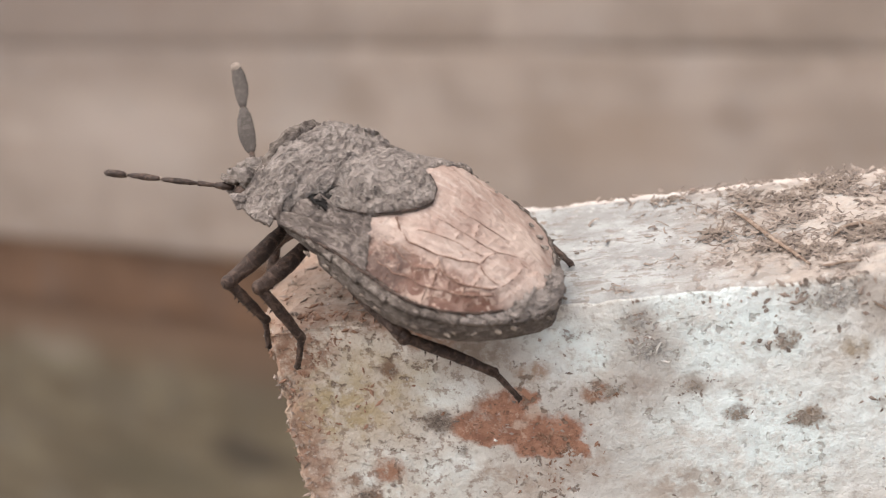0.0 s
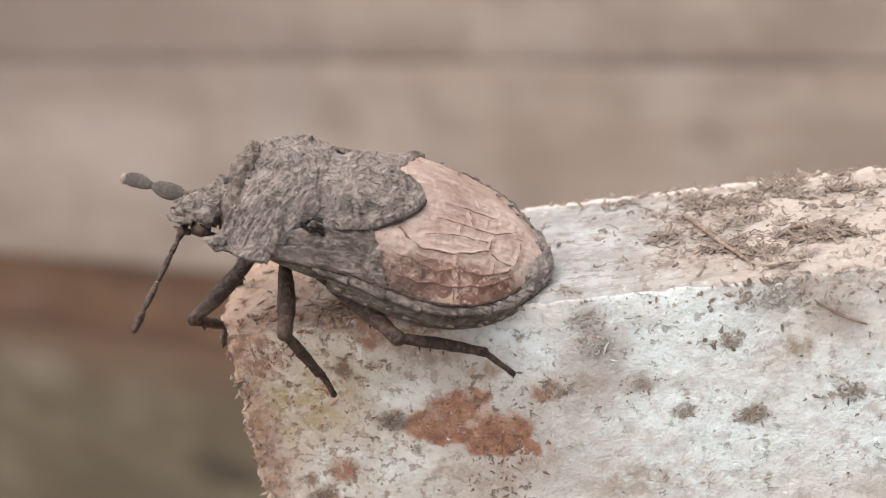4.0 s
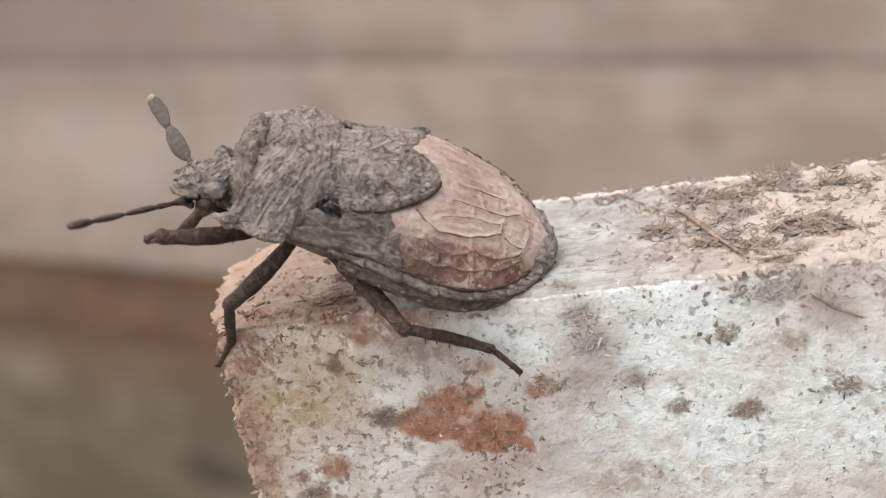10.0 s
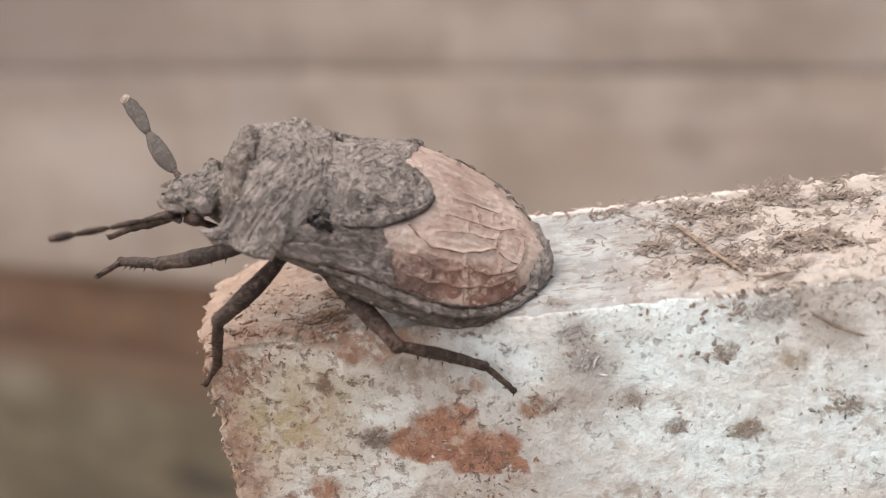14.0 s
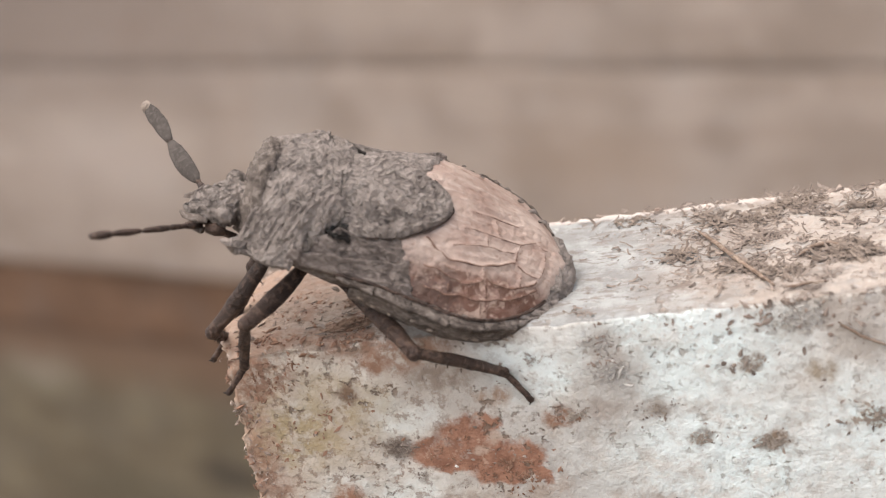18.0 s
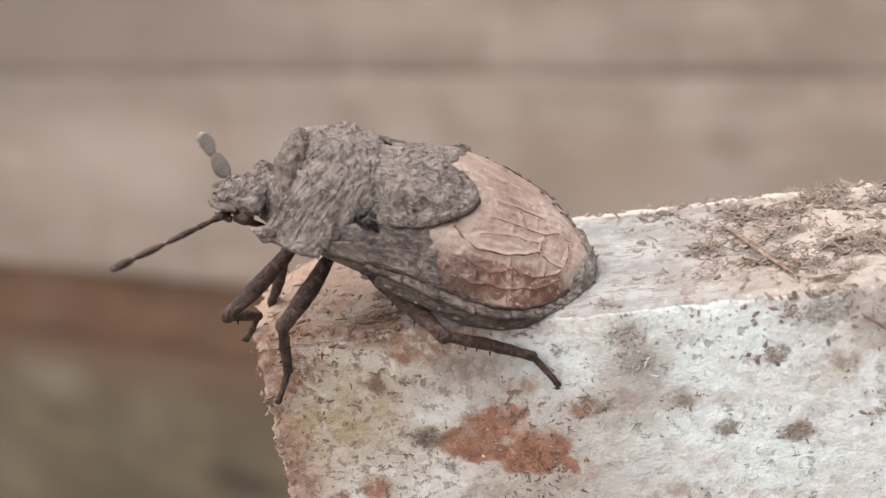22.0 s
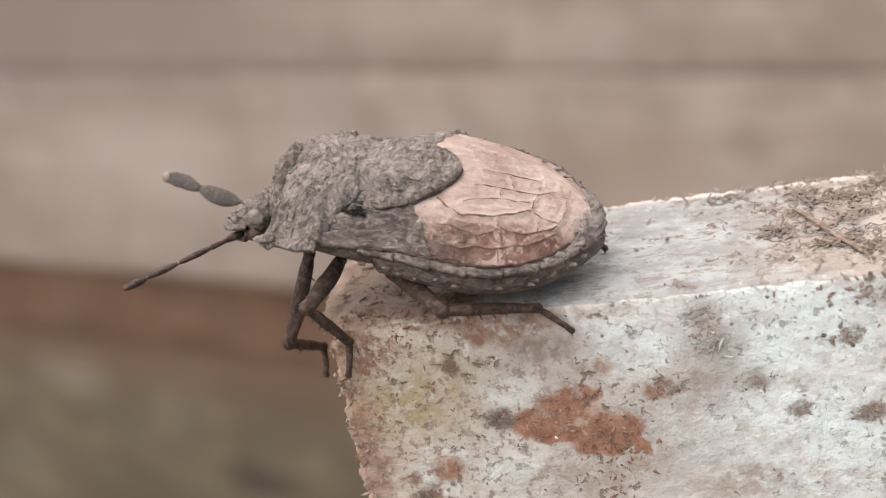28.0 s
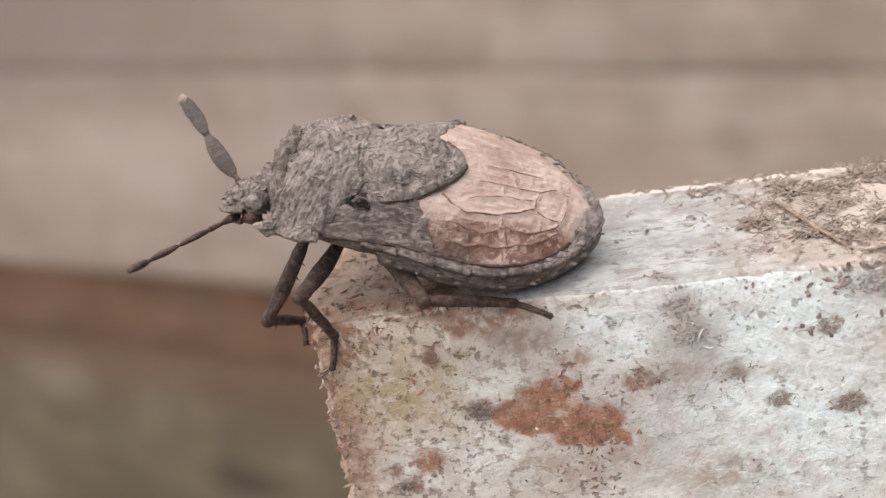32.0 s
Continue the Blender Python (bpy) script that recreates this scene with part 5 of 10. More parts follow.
for k, (x, v, size, count) in enumerate(((16.4, -2.4, 0.6, 60), (16.0, -1.2, 0.45, 45), (24.4, -0.9, 0.6, 40), (13.2, -1.6, 0.4, 25))):
    tuft("front", x, v, size, count, PALE_TUFT, "pale curled lichen rosette on the slab's painted face", 300 + k)
fleck_verts, fleck_faces = [], []
crumb(fleck_verts, fleck_faces, (9.15, -0.02, -6.3), 0.13, 1.2, (0, -1, 0), random.Random(4))
tagged(joined("paint_fleck", fleck_verts, fleck_faces, Nodes("white_fleck", 0.6).finish((0.85, 0.82, 0.78)), None, "", False), "tiny white fleck on the rust patch", "fleck")


# ---- the bug moves ----
def motions():
    walk(bug, [
        (0, pose(0.006471, 0.001786, 0.002807, 2.3, 20.0, -26.6)), (0.5, pose(0.00649, 0.00177, 0.002846, 2.4, 19.9, -26.5)), (1, pose(0.006886, 0.001828, 0.00297, 3.7, 19.6, -21.1)),
        (1.5, pose(0.007123, 0.002117, 0.002706, 10.2, 21.6, -11.1)), (2, pose(0.00719, 0.001972, 0.002639, 14.9, 21.7, -5.2)), (2.5, pose(0.007397, 0.002017, 0.002493, 15.0, 22.0, -6.2)),
        (3, pose(0.007429, 0.001927, 0.002531, 14.3, 21.9, -5.6)), (3.5, pose(0.007401, 0.002, 0.002729, 16.6, 21.1, 2.3)), (5.5, pose(0.007594, 0.002327, 0.002806, 20.4, 20.2, 2.8)),
        (6, pose(0.007655, 0.002518, 0.002827, 22.3, 21.7, 6.1)), (6.5, pose(0.00788, 0.002287, 0.003034, 24.3, 22.3, 8.9)), (7, pose(0.008085, 0.00223, 0.003091, 26.0, 23.0, 12.7)),
        (7.5, pose(0.008125, 0.002131, 0.003265, 25.2, 24.6, 12.3)), (8, pose(0.008258, 0.002261, 0.00335, 24.1, 25.3, 10.8)), (8.5, pose(0.008213, 0.002225, 0.003411, 23.8, 25.4, 10.5)),
        (9, pose(0.008213, 0.002275, 0.003442, 23.3, 25.5, 10.5)), (9.5, pose(0.008188, 0.002264, 0.003503, 23.8, 25.4, 10.6)), (10, pose(0.008117, 0.002358, 0.003426, 23.6, 25.6, 10.3)),
        (10.5, pose(0.00819, 0.002329, 0.003405, 23.5, 25.7, 10.3)), (11, pose(0.008161, 0.002436, 0.003337, 23.7, 25.5, 10.1)), (11.5, pose(0.008196, 0.002308, 0.003516, 24.1, 25.5, 10.2)),
        (12, pose(0.008197, 0.002399, 0.003458, 24.0, 25.3, 10.2)), (12.5, pose(0.008233, 0.002175, 0.00348, 23.6, 25.1, 9.7)), (13, pose(0.008207, 0.00231, 0.003527, 23.7, 25.3, 10.2)),
        (13.5, pose(0.008284, 0.002376, 0.003524, 23.7, 25.3, 9.9)), (14, pose(0.008168, 0.002519, 0.003455, 24.5, 25.5, 10.4)), (14.5, pose(0.008179, 0.00241, 0.003453, 24.1, 25.6, 10.7)),
        (15, pose(0.008185, 0.002378, 0.003391, 23.5, 25.4, 10.2)), (15.5, pose(0.008291, 0.002405, 0.003441, 23.7, 25.5, 10.1)), (17.5, pose(0.008051, 0.002833, 0.003124, 21.8, 25.2, 6.8)),
        (18, pose(0.007938, 0.002923, 0.003082, 22.3, 25.3, 7.4)), (18.5, pose(0.008026, 0.00292, 0.003043, 21.2, 24.7, 6.1)), (19, pose(0.00805, 0.002797, 0.003215, 23.6, 25.0, 9.1)),
        (19.5, pose(0.007994, 0.002805, 0.003185, 23.2, 24.9, 8.5)), (20, pose(0.008054, 0.002675, 0.003286, 23.2, 25.0, 8.7)), (20.5, pose(0.008029, 0.002742, 0.003047, 23.9, 23.4, 9.1)),
        (21, pose(0.008124, 0.002762, 0.003006, 24.7, 22.5, 9.9)), (21.5, pose(0.007952, 0.002797, 0.002935, 25.7, 23.2, 13.8)), (22, pose(0.007802, 0.002898, 0.003238, 22.4, 25.9, 8.8)),
        (22.5, pose(0.00673, 0.00301, 0.003227, 14.5, 21.8, -3.7)), (23, pose(0.00629, 0.002923, 0.00317, 13.4, 18.7, -5.8)), (23.5, pose(0.005275, 0.002958, 0.003218, 5.2, 12.5, -10.5)),
        (24, pose(0.005815, 0.002942, 0.003249, 2.0, 12.3, -12.5)), (24.5, pose(0.005866, 0.003145, 0.003024, 11.0, 12.8, -1.5)), (25, pose(0.004743, 0.003269, 0.002992, 10.3, 10.4, -3.2)),
        (25.5, pose(0.004766, 0.003291, 0.003064, 10.6, 10.7, -2.8)), (26, pose(0.004772, 0.003295, 0.003111, 10.7, 10.6, -3.0)), (26.5, pose(0.004811, 0.00326, 0.003202, 10.8, 10.9, -3.1)),
        (28.5, pose(0.004822, 0.003299, 0.00317, 13.4, 9.3, -3.1)), (29, pose(0.004915, 0.003464, 0.003041, 13.4, 8.8, -0.5)), (29.5, pose(0.005231, 0.003501, 0.003101, 16.3, 9.3, 3.1)),
        (30, pose(0.00487, 0.003434, 0.003092, 16.7, 8.5, 1.7)), (30.5, pose(0.004913, 0.003443, 0.003183, 17.0, 9.4, 2.9)), (31, pose(0.005297, 0.003497, 0.003172, 17.6, 12.6, 0.3)),
        (31.5, pose(0.005481, 0.00353, 0.00321, 17.2, 13.4, 0.0)), (32, pose(0.005524, 0.003563, 0.003123, 17.9, 14.3, 0.6)),
    ])
    walk(limbs["front_left_femur"], [
        (0, pose(-0.0052, -0.0017, -0.001, 0.1, 2.4, -82.8)), (0.5, pose(-0.0052, -0.0017, -0.001, 0.8, 3.5, -82.2)), (1, pose(-0.0052, -0.0017, -0.001, -0.1, 7.6, -91.4)),
        (1.2, pose(-0.0052, -0.0017, -0.001, -3.9, 2.5, -107.4)), (1.3, pose(-0.0052, -0.0017, -0.001, -5.2, -0.5, -114.9)), (1.5, pose(-0.0052, -0.0017, -0.001, -6.9, -4.1, -128.9)),
        (1.8, pose(-0.0052, -0.0017, -0.001, -17.9, 41.0, -163.2)), (2, pose(-0.0052, -0.0017, -0.001, -27.8, 59.3, -174.5)), (2.5, pose(-0.0052, -0.0017, -0.001, -19.9, 58.9, -166.6)),
        (2.75, pose(-0.0052, -0.0017, -0.001, -24.4, 59.4, -172.6)), (3, pose(-0.0052, -0.0017, -0.001, -29.4, 59.8, -179.3)), (3.2, pose(-0.0052, -0.0017, -0.001, -22.0, 59.5, -171.9)),
        (3.35, pose(-0.0052, -0.0017, -0.001, -16.7, 58.9, -166.8)), (3.5, pose(-0.0052, -0.0017, -0.001, -12.0, 58.2, -162.0)), (5.5, pose(-0.0052, -0.0017, -0.001, -5.9, 50.4, -147.5)),
        (5.75, pose(-0.0052, -0.0017, -0.001, -9.6, 52.8, -153.7)), (6, pose(-0.0052, -0.0017, -0.001, -13.7, 54.9, -160.2)), (6.25, pose(-0.0052, -0.0017, -0.001, -12.9, 51.8, -158.3)),
        (6.5, pose(-0.0052, -0.0017, -0.001, -12.1, 48.6, -156.4)), (7, pose(-0.0052, -0.0017, -0.001, -23.4, 55.3, -172.2)), (7.2, pose(-0.0052, -0.0017, -0.001, -12.6, 51.9, -160.5)),
        (7.35, pose(-0.0052, -0.0017, -0.001, -5.8, 48.5, -153.0)), (7.5, pose(-0.0052, -0.0017, -0.001, -1.6, 46.0, -147.6)), (7.8, pose(-0.0052, -0.0017, -0.001, -2.5, 33.7, -148.4)),
        (8, pose(-0.005207, -0.001704, -0.001004, -2.6, 24.8, -148.2)), (8.5, pose(-0.005225, -0.001709, -0.001008, -7.4, 16.6, -160.2)), (9, pose(-0.005249, -0.001711, -0.001009, -9.0, 10.7, -167.0)),
        (9.5, pose(-0.0052, -0.0017, -0.001, -6.9, 1.5, -158.1)), (10, pose(-0.0052, -0.0017, -0.001, -6.1, -7.4, -149.9)), (10.5, pose(-0.0052, -0.0017, -0.001, -6.0, -14.0, -145.8)),
        (11, pose(-0.0052, -0.0017, -0.001, -6.3, -20.7, -141.4)), (11.25, pose(-0.0052, -0.0017, -0.001, 3.7, 6.3, -158.2)), (11.5, pose(-0.0052, -0.0017, -0.001, 6.8, 34.4, -171.9)),
        (12, pose(-0.005238, -0.001719, -0.001017, 15.7, 21.9, -152.7)), (12.5, pose(-0.0052, -0.0017, -0.001, 11.1, 25.7, -161.8)), (13, pose(-0.0052, -0.0017, -0.001, 4.3, 30.7, -173.9)),
        (13.5, pose(-0.0052, -0.0017, -0.001, 1.0, 35.2, 179.7)), (14, pose(-0.0052, -0.0017, -0.001, -3.2, 39.4, 172.6)), (14.5, pose(-0.0052, -0.0017, -0.001, 2.3, 29.8, -178.9)),
        (15, pose(-0.0052, -0.0017, -0.001, 4.3, 17.3, -171.9)), (15.25, pose(-0.005258, -0.001713, -0.001011, 6.0, 10.0, -167.0)), (15.5, pose(-0.005274, -0.001716, -0.001012, 6.4, 9.0, -168.1)),
        (16, pose(-0.00522, -0.001708, -0.001007, 7.4, 17.4, -157.1)), (16.5, pose(-0.005207, -0.001705, -0.001004, 11.1, 25.1, -145.0)), (17, pose(-0.005214, -0.001716, -0.001013, 17.9, 31.8, -131.3)),
        (17.5, pose(-0.005225, -0.001753, -0.001044, 27.9, 36.9, -115.8)), (18, pose(-0.0052, -0.0017, -0.001, 17.4, 59.3, -133.3)), (18.2, pose(-0.0052, -0.0017, -0.001, 22.8, 50.3, -124.0)),
        (18.5, pose(-0.005212, -0.001725, -0.001021, 26.1, 37.3, -115.0)), (18.65, pose(-0.0052, -0.0017, -0.001, 23.6, 44.8, -121.1)), (18.8, pose(-0.0052, -0.0017, -0.001, 16.8, 55.6, -132.2)),
        (19, pose(-0.0052, -0.0017, -0.001, -0.6, 66.2, -154.7)), (19.5, pose(-0.0052, -0.0017, -0.001, 8.7, 62.6, -144.2)), (20, pose(-0.0052, -0.0017, -0.001, 15.4, 58.4, -136.4)),
        (20.25, pose(-0.0052, -0.0017, -0.001, 17.3, 44.2, -136.9)), (20.5, pose(-0.0052, -0.0017, -0.001, 23.6, 5.6, -125.5)), (20.7, pose(-0.0052, -0.0017, -0.001, 17.4, 43.1, -141.7)),
        (20.8, pose(-0.0052, -0.0017, -0.001, 18.8, 43.9, -138.7)), (20.9, pose(-0.0052, -0.0017, -0.001, 18.0, 51.1, -140.4)), (21, pose(-0.0052, -0.0017, -0.001, 14.5, 60.4, -145.3)),
        (21.3, pose(-0.0052, -0.0017, -0.001, 9.9, 63.6, -150.5)), (21.5, pose(-0.0052, -0.0017, -0.001, 6.2, 65.6, -154.7)), (22, pose(-0.0052, -0.0017, -0.001, 18.3, 51.6, -139.2)),
        (22.2, pose(-0.0052, -0.0017, -0.001, 30.1, 36.2, -117.8)), (22.5, pose(-0.0052, -0.0017, -0.001, 36.1, 12.1, -93.1)), (22.8, pose(-0.0052, -0.0017, -0.001, 33.1, 13.9, -91.0)),
        (23, pose(-0.0052, -0.0017, -0.001, 31.1, 18.6, -90.0)), (23.5, pose(-0.0052, -0.0017, -0.001, 30.3, 15.9, -80.4)), (24, pose(-0.0052, -0.0017, -0.001, 22.0, 20.8, -91.4)),
        (24.25, pose(-0.0052, -0.0017, -0.001, -5.6, 56.4, -134.7)), (24.5, pose(-0.0052, -0.0017, -0.001, -4.2, 53.8, -136.8)), (25, pose(-0.0052, -0.0017, -0.001, 6.0, 69.5, -127.7)),
        (25.5, pose(-0.0052, -0.0017, -0.001, 9.3, 68.8, -125.3)), (26, pose(-0.0052, -0.0017, -0.001, 12.6, 68.3, -122.8)), (26.5, pose(-0.0052, -0.0017, -0.001, 20.7, 64.4, -114.2)),
        (28, pose(-0.0052, -0.0017, -0.001, 16.3, 62.8, -118.4)), (28.5, pose(-0.0052, -0.0017, -0.001, 13.7, 63.2, -121.3)), (29, pose(-0.0052, -0.0017, -0.001, -0.1, 66.3, -137.6)),
        (29.3, pose(-0.0052, -0.0017, -0.001, -34.2, 61.4, 179.8)), (29.4, pose(-0.0052, -0.0017, -0.001, -45.7, 65.1, 164.8)), (29.5, pose(-0.0052, -0.0017, -0.001, -61.0, 67.0, 145.9)),
        (29.6, pose(-0.0052, -0.0017, -0.001, -30.3, 73.1, 178.4)), (29.7, pose(-0.0052, -0.0017, -0.001, 7.7, 71.8, -142.0)), (30, pose(-0.0052, -0.0017, -0.001, 1.9, 68.4, -147.5)),
        (30.5, pose(-0.0052, -0.0017, -0.001, 22.0, 56.9, -123.9)), (30.75, pose(-0.005213, -0.001735, -0.001032, 35.6, 40.6, -110.3)), (31, pose(-0.0052, -0.0017, -0.001, 43.9, 13.4, -99.8)),
        (31.5, pose(-0.005241, -0.00179, -0.001078, 37.3, 38.4, -114.3)), (31.75, pose(-0.00521, -0.001725, -0.001022, 38.4, 38.7, -112.8)), (32, pose(-0.0052, -0.0017, -0.001, 24.9, 58.2, -130.9)),
    ])
    walk(limbs["front_left_tibia"], [
        (0, pose(-0.004659, -0.005962, -0.001179, -22.3, 50.3, 36.8)), (0.5, pose(-0.004615, -0.005952, -0.001261, -15.7, 50.7, 45.7)), (1, pose(-0.005302, -0.005961, -0.001566, -10.7, 46.7, 51.6)),
        (1.2, pose(-0.006482, -0.0058, -0.001188, 2.3, 57.5, 70.1)), (1.3, pose(-0.007012, -0.005599, -0.000966, 14.7, 64.5, 86.3)), (1.5, pose(-0.007895, -0.005036, -0.000689, 66.8, 67.6, 148.0)),
        (1.8, pose(-0.008304, -0.002639, -0.003823, -7.0, 57.2, 73.3)), (2, pose(-0.007385, -0.001911, -0.004698, -14.8, 57.3, 61.1)), (2.5, pose(-0.007363, -0.002215, -0.00468, -1.7, 48.0, 78.0)),
        (2.75, pose(-0.00737, -0.00198, -0.004702, -5.8, 52.8, 70.5)), (3, pose(-0.007363, -0.001726, -0.004716, -11.4, 57.8, 61.9)), (3.2, pose(-0.007363, -0.002006, -0.004704, -8.7, 41.0, 64.9)),
        (3.35, pose(-0.007359, -0.002208, -0.004684, -12.3, 38.4, 58.6)), (3.5, pose(-0.007353, -0.002399, -0.004656, -15.6, 35.7, 52.5)), (5.5, pose(-0.007514, -0.003172, -0.004312, -8.8, 47.7, 57.4)),
        (5.75, pose(-0.007528, -0.002851, -0.004427, -6.7, 44.1, 59.7)), (6, pose(-0.007526, -0.002539, -0.004518, -4.7, 40.7, 62.0)), (6.25, pose(-0.007667, -0.002684, -0.004381, -5.0, 39.5, 60.8)),
        (6.5, pose(-0.007803, -0.002839, -0.004227, -5.1, 38.5, 59.7)), (7, pose(-0.007624, -0.002034, -0.004536, 10.4, 59.0, 83.6)), (7.2, pose(-0.007702, -0.002586, -0.004383, 4.1, 44.0, 76.1)),
        (7.35, pose(-0.00774, -0.002993, -0.00422, 1.6, 34.8, 72.4)), (7.5, pose(-0.007724, -0.003299, -0.004092, 0.6, 27.1, 70.6)), (7.8, pose(-0.008248, -0.003573, -0.003386, 4.0, 25.7, 77.5)),
        (8, pose(-0.008525, -0.003761, -0.002804, 6.6, 27.2, 83.7)), (8.5, pose(-0.009103, -0.003103, -0.002236, 16.3, 42.0, 107.5)), (9, pose(-0.009366, -0.002659, -0.001807, 12.3, 40.8, 102.5)),
        (9.5, pose(-0.009187, -0.003305, -0.001114, 8.6, 41.4, 96.8)), (10, pose(-0.008888, -0.003841, -0.000448, 7.3, 42.5, 95.8)), (10.5, pose(-0.00865, -0.004048, 0.000038, 8.2, 48.7, 97.3)),
        (11, pose(-0.008343, -0.00421, 0.00052, 10.4, 54.0, 100.5)), (11.25, pose(-0.00917, -0.003284, -0.00147, -13.7, 55.6, 71.8)), (11.5, pose(-0.008712, -0.002202, -0.00343, 7.2, 62.1, 96.6)),
        (12, pose(-0.008783, -0.003548, -0.002622, 5.2, 51.4, 94.2)), (12.5, pose(-0.008881, -0.002913, -0.002863, 9.2, 39.9, 100.0)), (13, pose(-0.008875, -0.002091, -0.003198, 15.4, 39.6, 110.9)),
        (13.5, pose(-0.008713, -0.001682, -0.00348, 25.7, 40.7, 130.6)), (14, pose(-0.008494, -0.001271, -0.00373, 34.1, 38.2, 149.2)), (14.5, pose(-0.008931, -0.001775, -0.003136, 12.5, 36.9, 119.0)),
        (15, pose(-0.009264, -0.00228, -0.002279, 1.0, 31.8, 100.3)), (15.25, pose(-0.009383, -0.002668, -0.001761, 2.9, 39.0, 104.9)), (15.5, pose(-0.009429, -0.002593, -0.001686, 8.1, 46.3, 113.9)),
        (16, pose(-0.009, -0.003305, -0.002291, -7.5, 40.0, 93.0)), (16.5, pose(-0.008396, -0.003939, -0.00283, -15.2, 33.0, 81.2)), (17, pose(-0.007623, -0.004462, -0.003282, -18.2, 28.3, 75.3)),
        (17.5, pose(-0.006723, -0.004846, -0.003628, -19.4, 27.8, 72.7)), (18, pose(-0.006705, -0.003299, -0.004697, -20.8, 48.8, 70.4)), (18.2, pose(-0.006736, -0.003979, -0.004307, -16.1, 40.6, 75.7)),
        (18.5, pose(-0.006655, -0.004826, -0.003626, -12.3, 33.9, 80.4)), (18.65, pose(-0.006776, -0.004314, -0.004029, -14.2, 34.4, 76.0)), (18.8, pose(-0.006834, -0.0035, -0.004547, -15.3, 38.7, 73.0)),
        (19, pose(-0.006771, -0.002444, -0.004933, -25.6, 58.7, 57.2)), (19.5, pose(-0.006806, -0.002859, -0.004817, -26.2, 51.4, 54.7)), (20, pose(-0.006828, -0.003253, -0.004664, -29.3, 57.7, 49.1)),
        (20.25, pose(-0.007451, -0.003808, -0.003997, -7.4, 55.6, 75.3)), (20.5, pose(-0.007684, -0.005185, -0.001419, 28.1, 60.8, 116.7)), (20.7, pose(-0.007662, -0.003647, -0.003939, -4.0, 55.6, 81.1)),
        (20.8, pose(-0.007529, -0.003744, -0.003981, -12.5, 53.6, 70.1)), (20.9, pose(-0.007281, -0.003421, -0.004347, -17.5, 55.0, 63.0)), (21, pose(-0.006946, -0.002908, -0.004739, -22.3, 61.0, 56.1)),
        (21.3, pose(-0.006864, -0.00264, -0.004852, -23.2, 58.2, 52.3)), (21.5, pose(-0.006805, -0.002459, -0.004916, -23.7, 56.6, 49.9)), (22, pose(-0.007221, -0.003444, -0.004371, -21.1, 33.1, 52.6)),
        (22.2, pose(-0.006819, -0.00477, -0.003538, -15.1, 31.0, 61.7)), (22.5, pose(-0.005426, -0.005898, -0.001902, -2.6, 51.6, 85.7)), (22.8, pose(-0.005269, -0.005874, -0.002032, -8.7, 49.1, 78.0)),
        (23, pose(-0.005199, -0.005776, -0.00237, -12.2, 47.0, 73.0)), (23.5, pose(-0.004511, -0.005778, -0.002177, -8.2, 33.7, 76.5)), (24, pose(-0.005301, -0.005719, -0.002525, -17.2, 40.7, 59.6)),
        (24.25, pose(-0.006876, -0.00339, -0.004581, -19.8, 28.3, 52.0)), (24.5, pose(-0.007052, -0.003441, -0.004468, -19.9, 26.7, 50.9)), (25, pose(-0.006122, -0.002894, -0.005027, -13.3, 33.4, 57.4)),
        (25.5, pose(-0.006097, -0.002967, -0.00501, -11.6, 35.5, 57.1)), (26, pose(-0.006063, -0.003038, -0.004994, -8.3, 37.0, 59.3)), (26.5, pose(-0.00596, -0.003395, -0.004878, -8.1, 36.1, 59.0)),
        (28, pose(-0.006135, -0.003427, -0.004825, -2.2, 37.7, 60.3)), (28.5, pose(-0.006208, -0.003356, -0.004838, -0.7, 39.0, 60.7)), (29, pose(-0.006475, -0.002863, -0.004938, -4.9, 39.8, 50.8)),
        (29.3, pose(-0.007256, -0.001691, -0.004776, -43.9, 68.8, -6.2)), (29.4, pose(-0.006948, -0.001223, -0.0049, -114.0, 66.4, -79.6)), (29.5, pose(-0.00659, -0.000758, -0.004959, -142.5, 41.9, -108.3)),
        (29.6, pose(-0.006451, -0.001664, -0.005114, -36.6, 84.9, -12.7)), (29.7, pose(-0.006258, -0.002527, -0.005085, 25.8, 51.5, 41.7)), (30, pose(-0.006536, -0.00255, -0.004998, 20.3, 45.8, 35.8)),
        (30.5, pose(-0.006512, -0.003649, -0.004601, 21.6, 34.0, 42.0)), (30.75, pose(-0.006345, -0.004796, -0.003832, 30.7, 32.4, 63.9)), (31, pose(-0.005911, -0.005822, -0.001996, 43.2, 47.6, 87.8)),
        (31.5, pose(-0.006628, -0.004863, -0.003747, 32.5, 67.7, 74.8)), (31.75, pose(-0.006514, -0.004819, -0.003709, 22.5, 41.4, 61.9)), (32, pose(-0.006682, -0.003413, -0.004655, 20.4, 35.6, 56.4)),
    ])
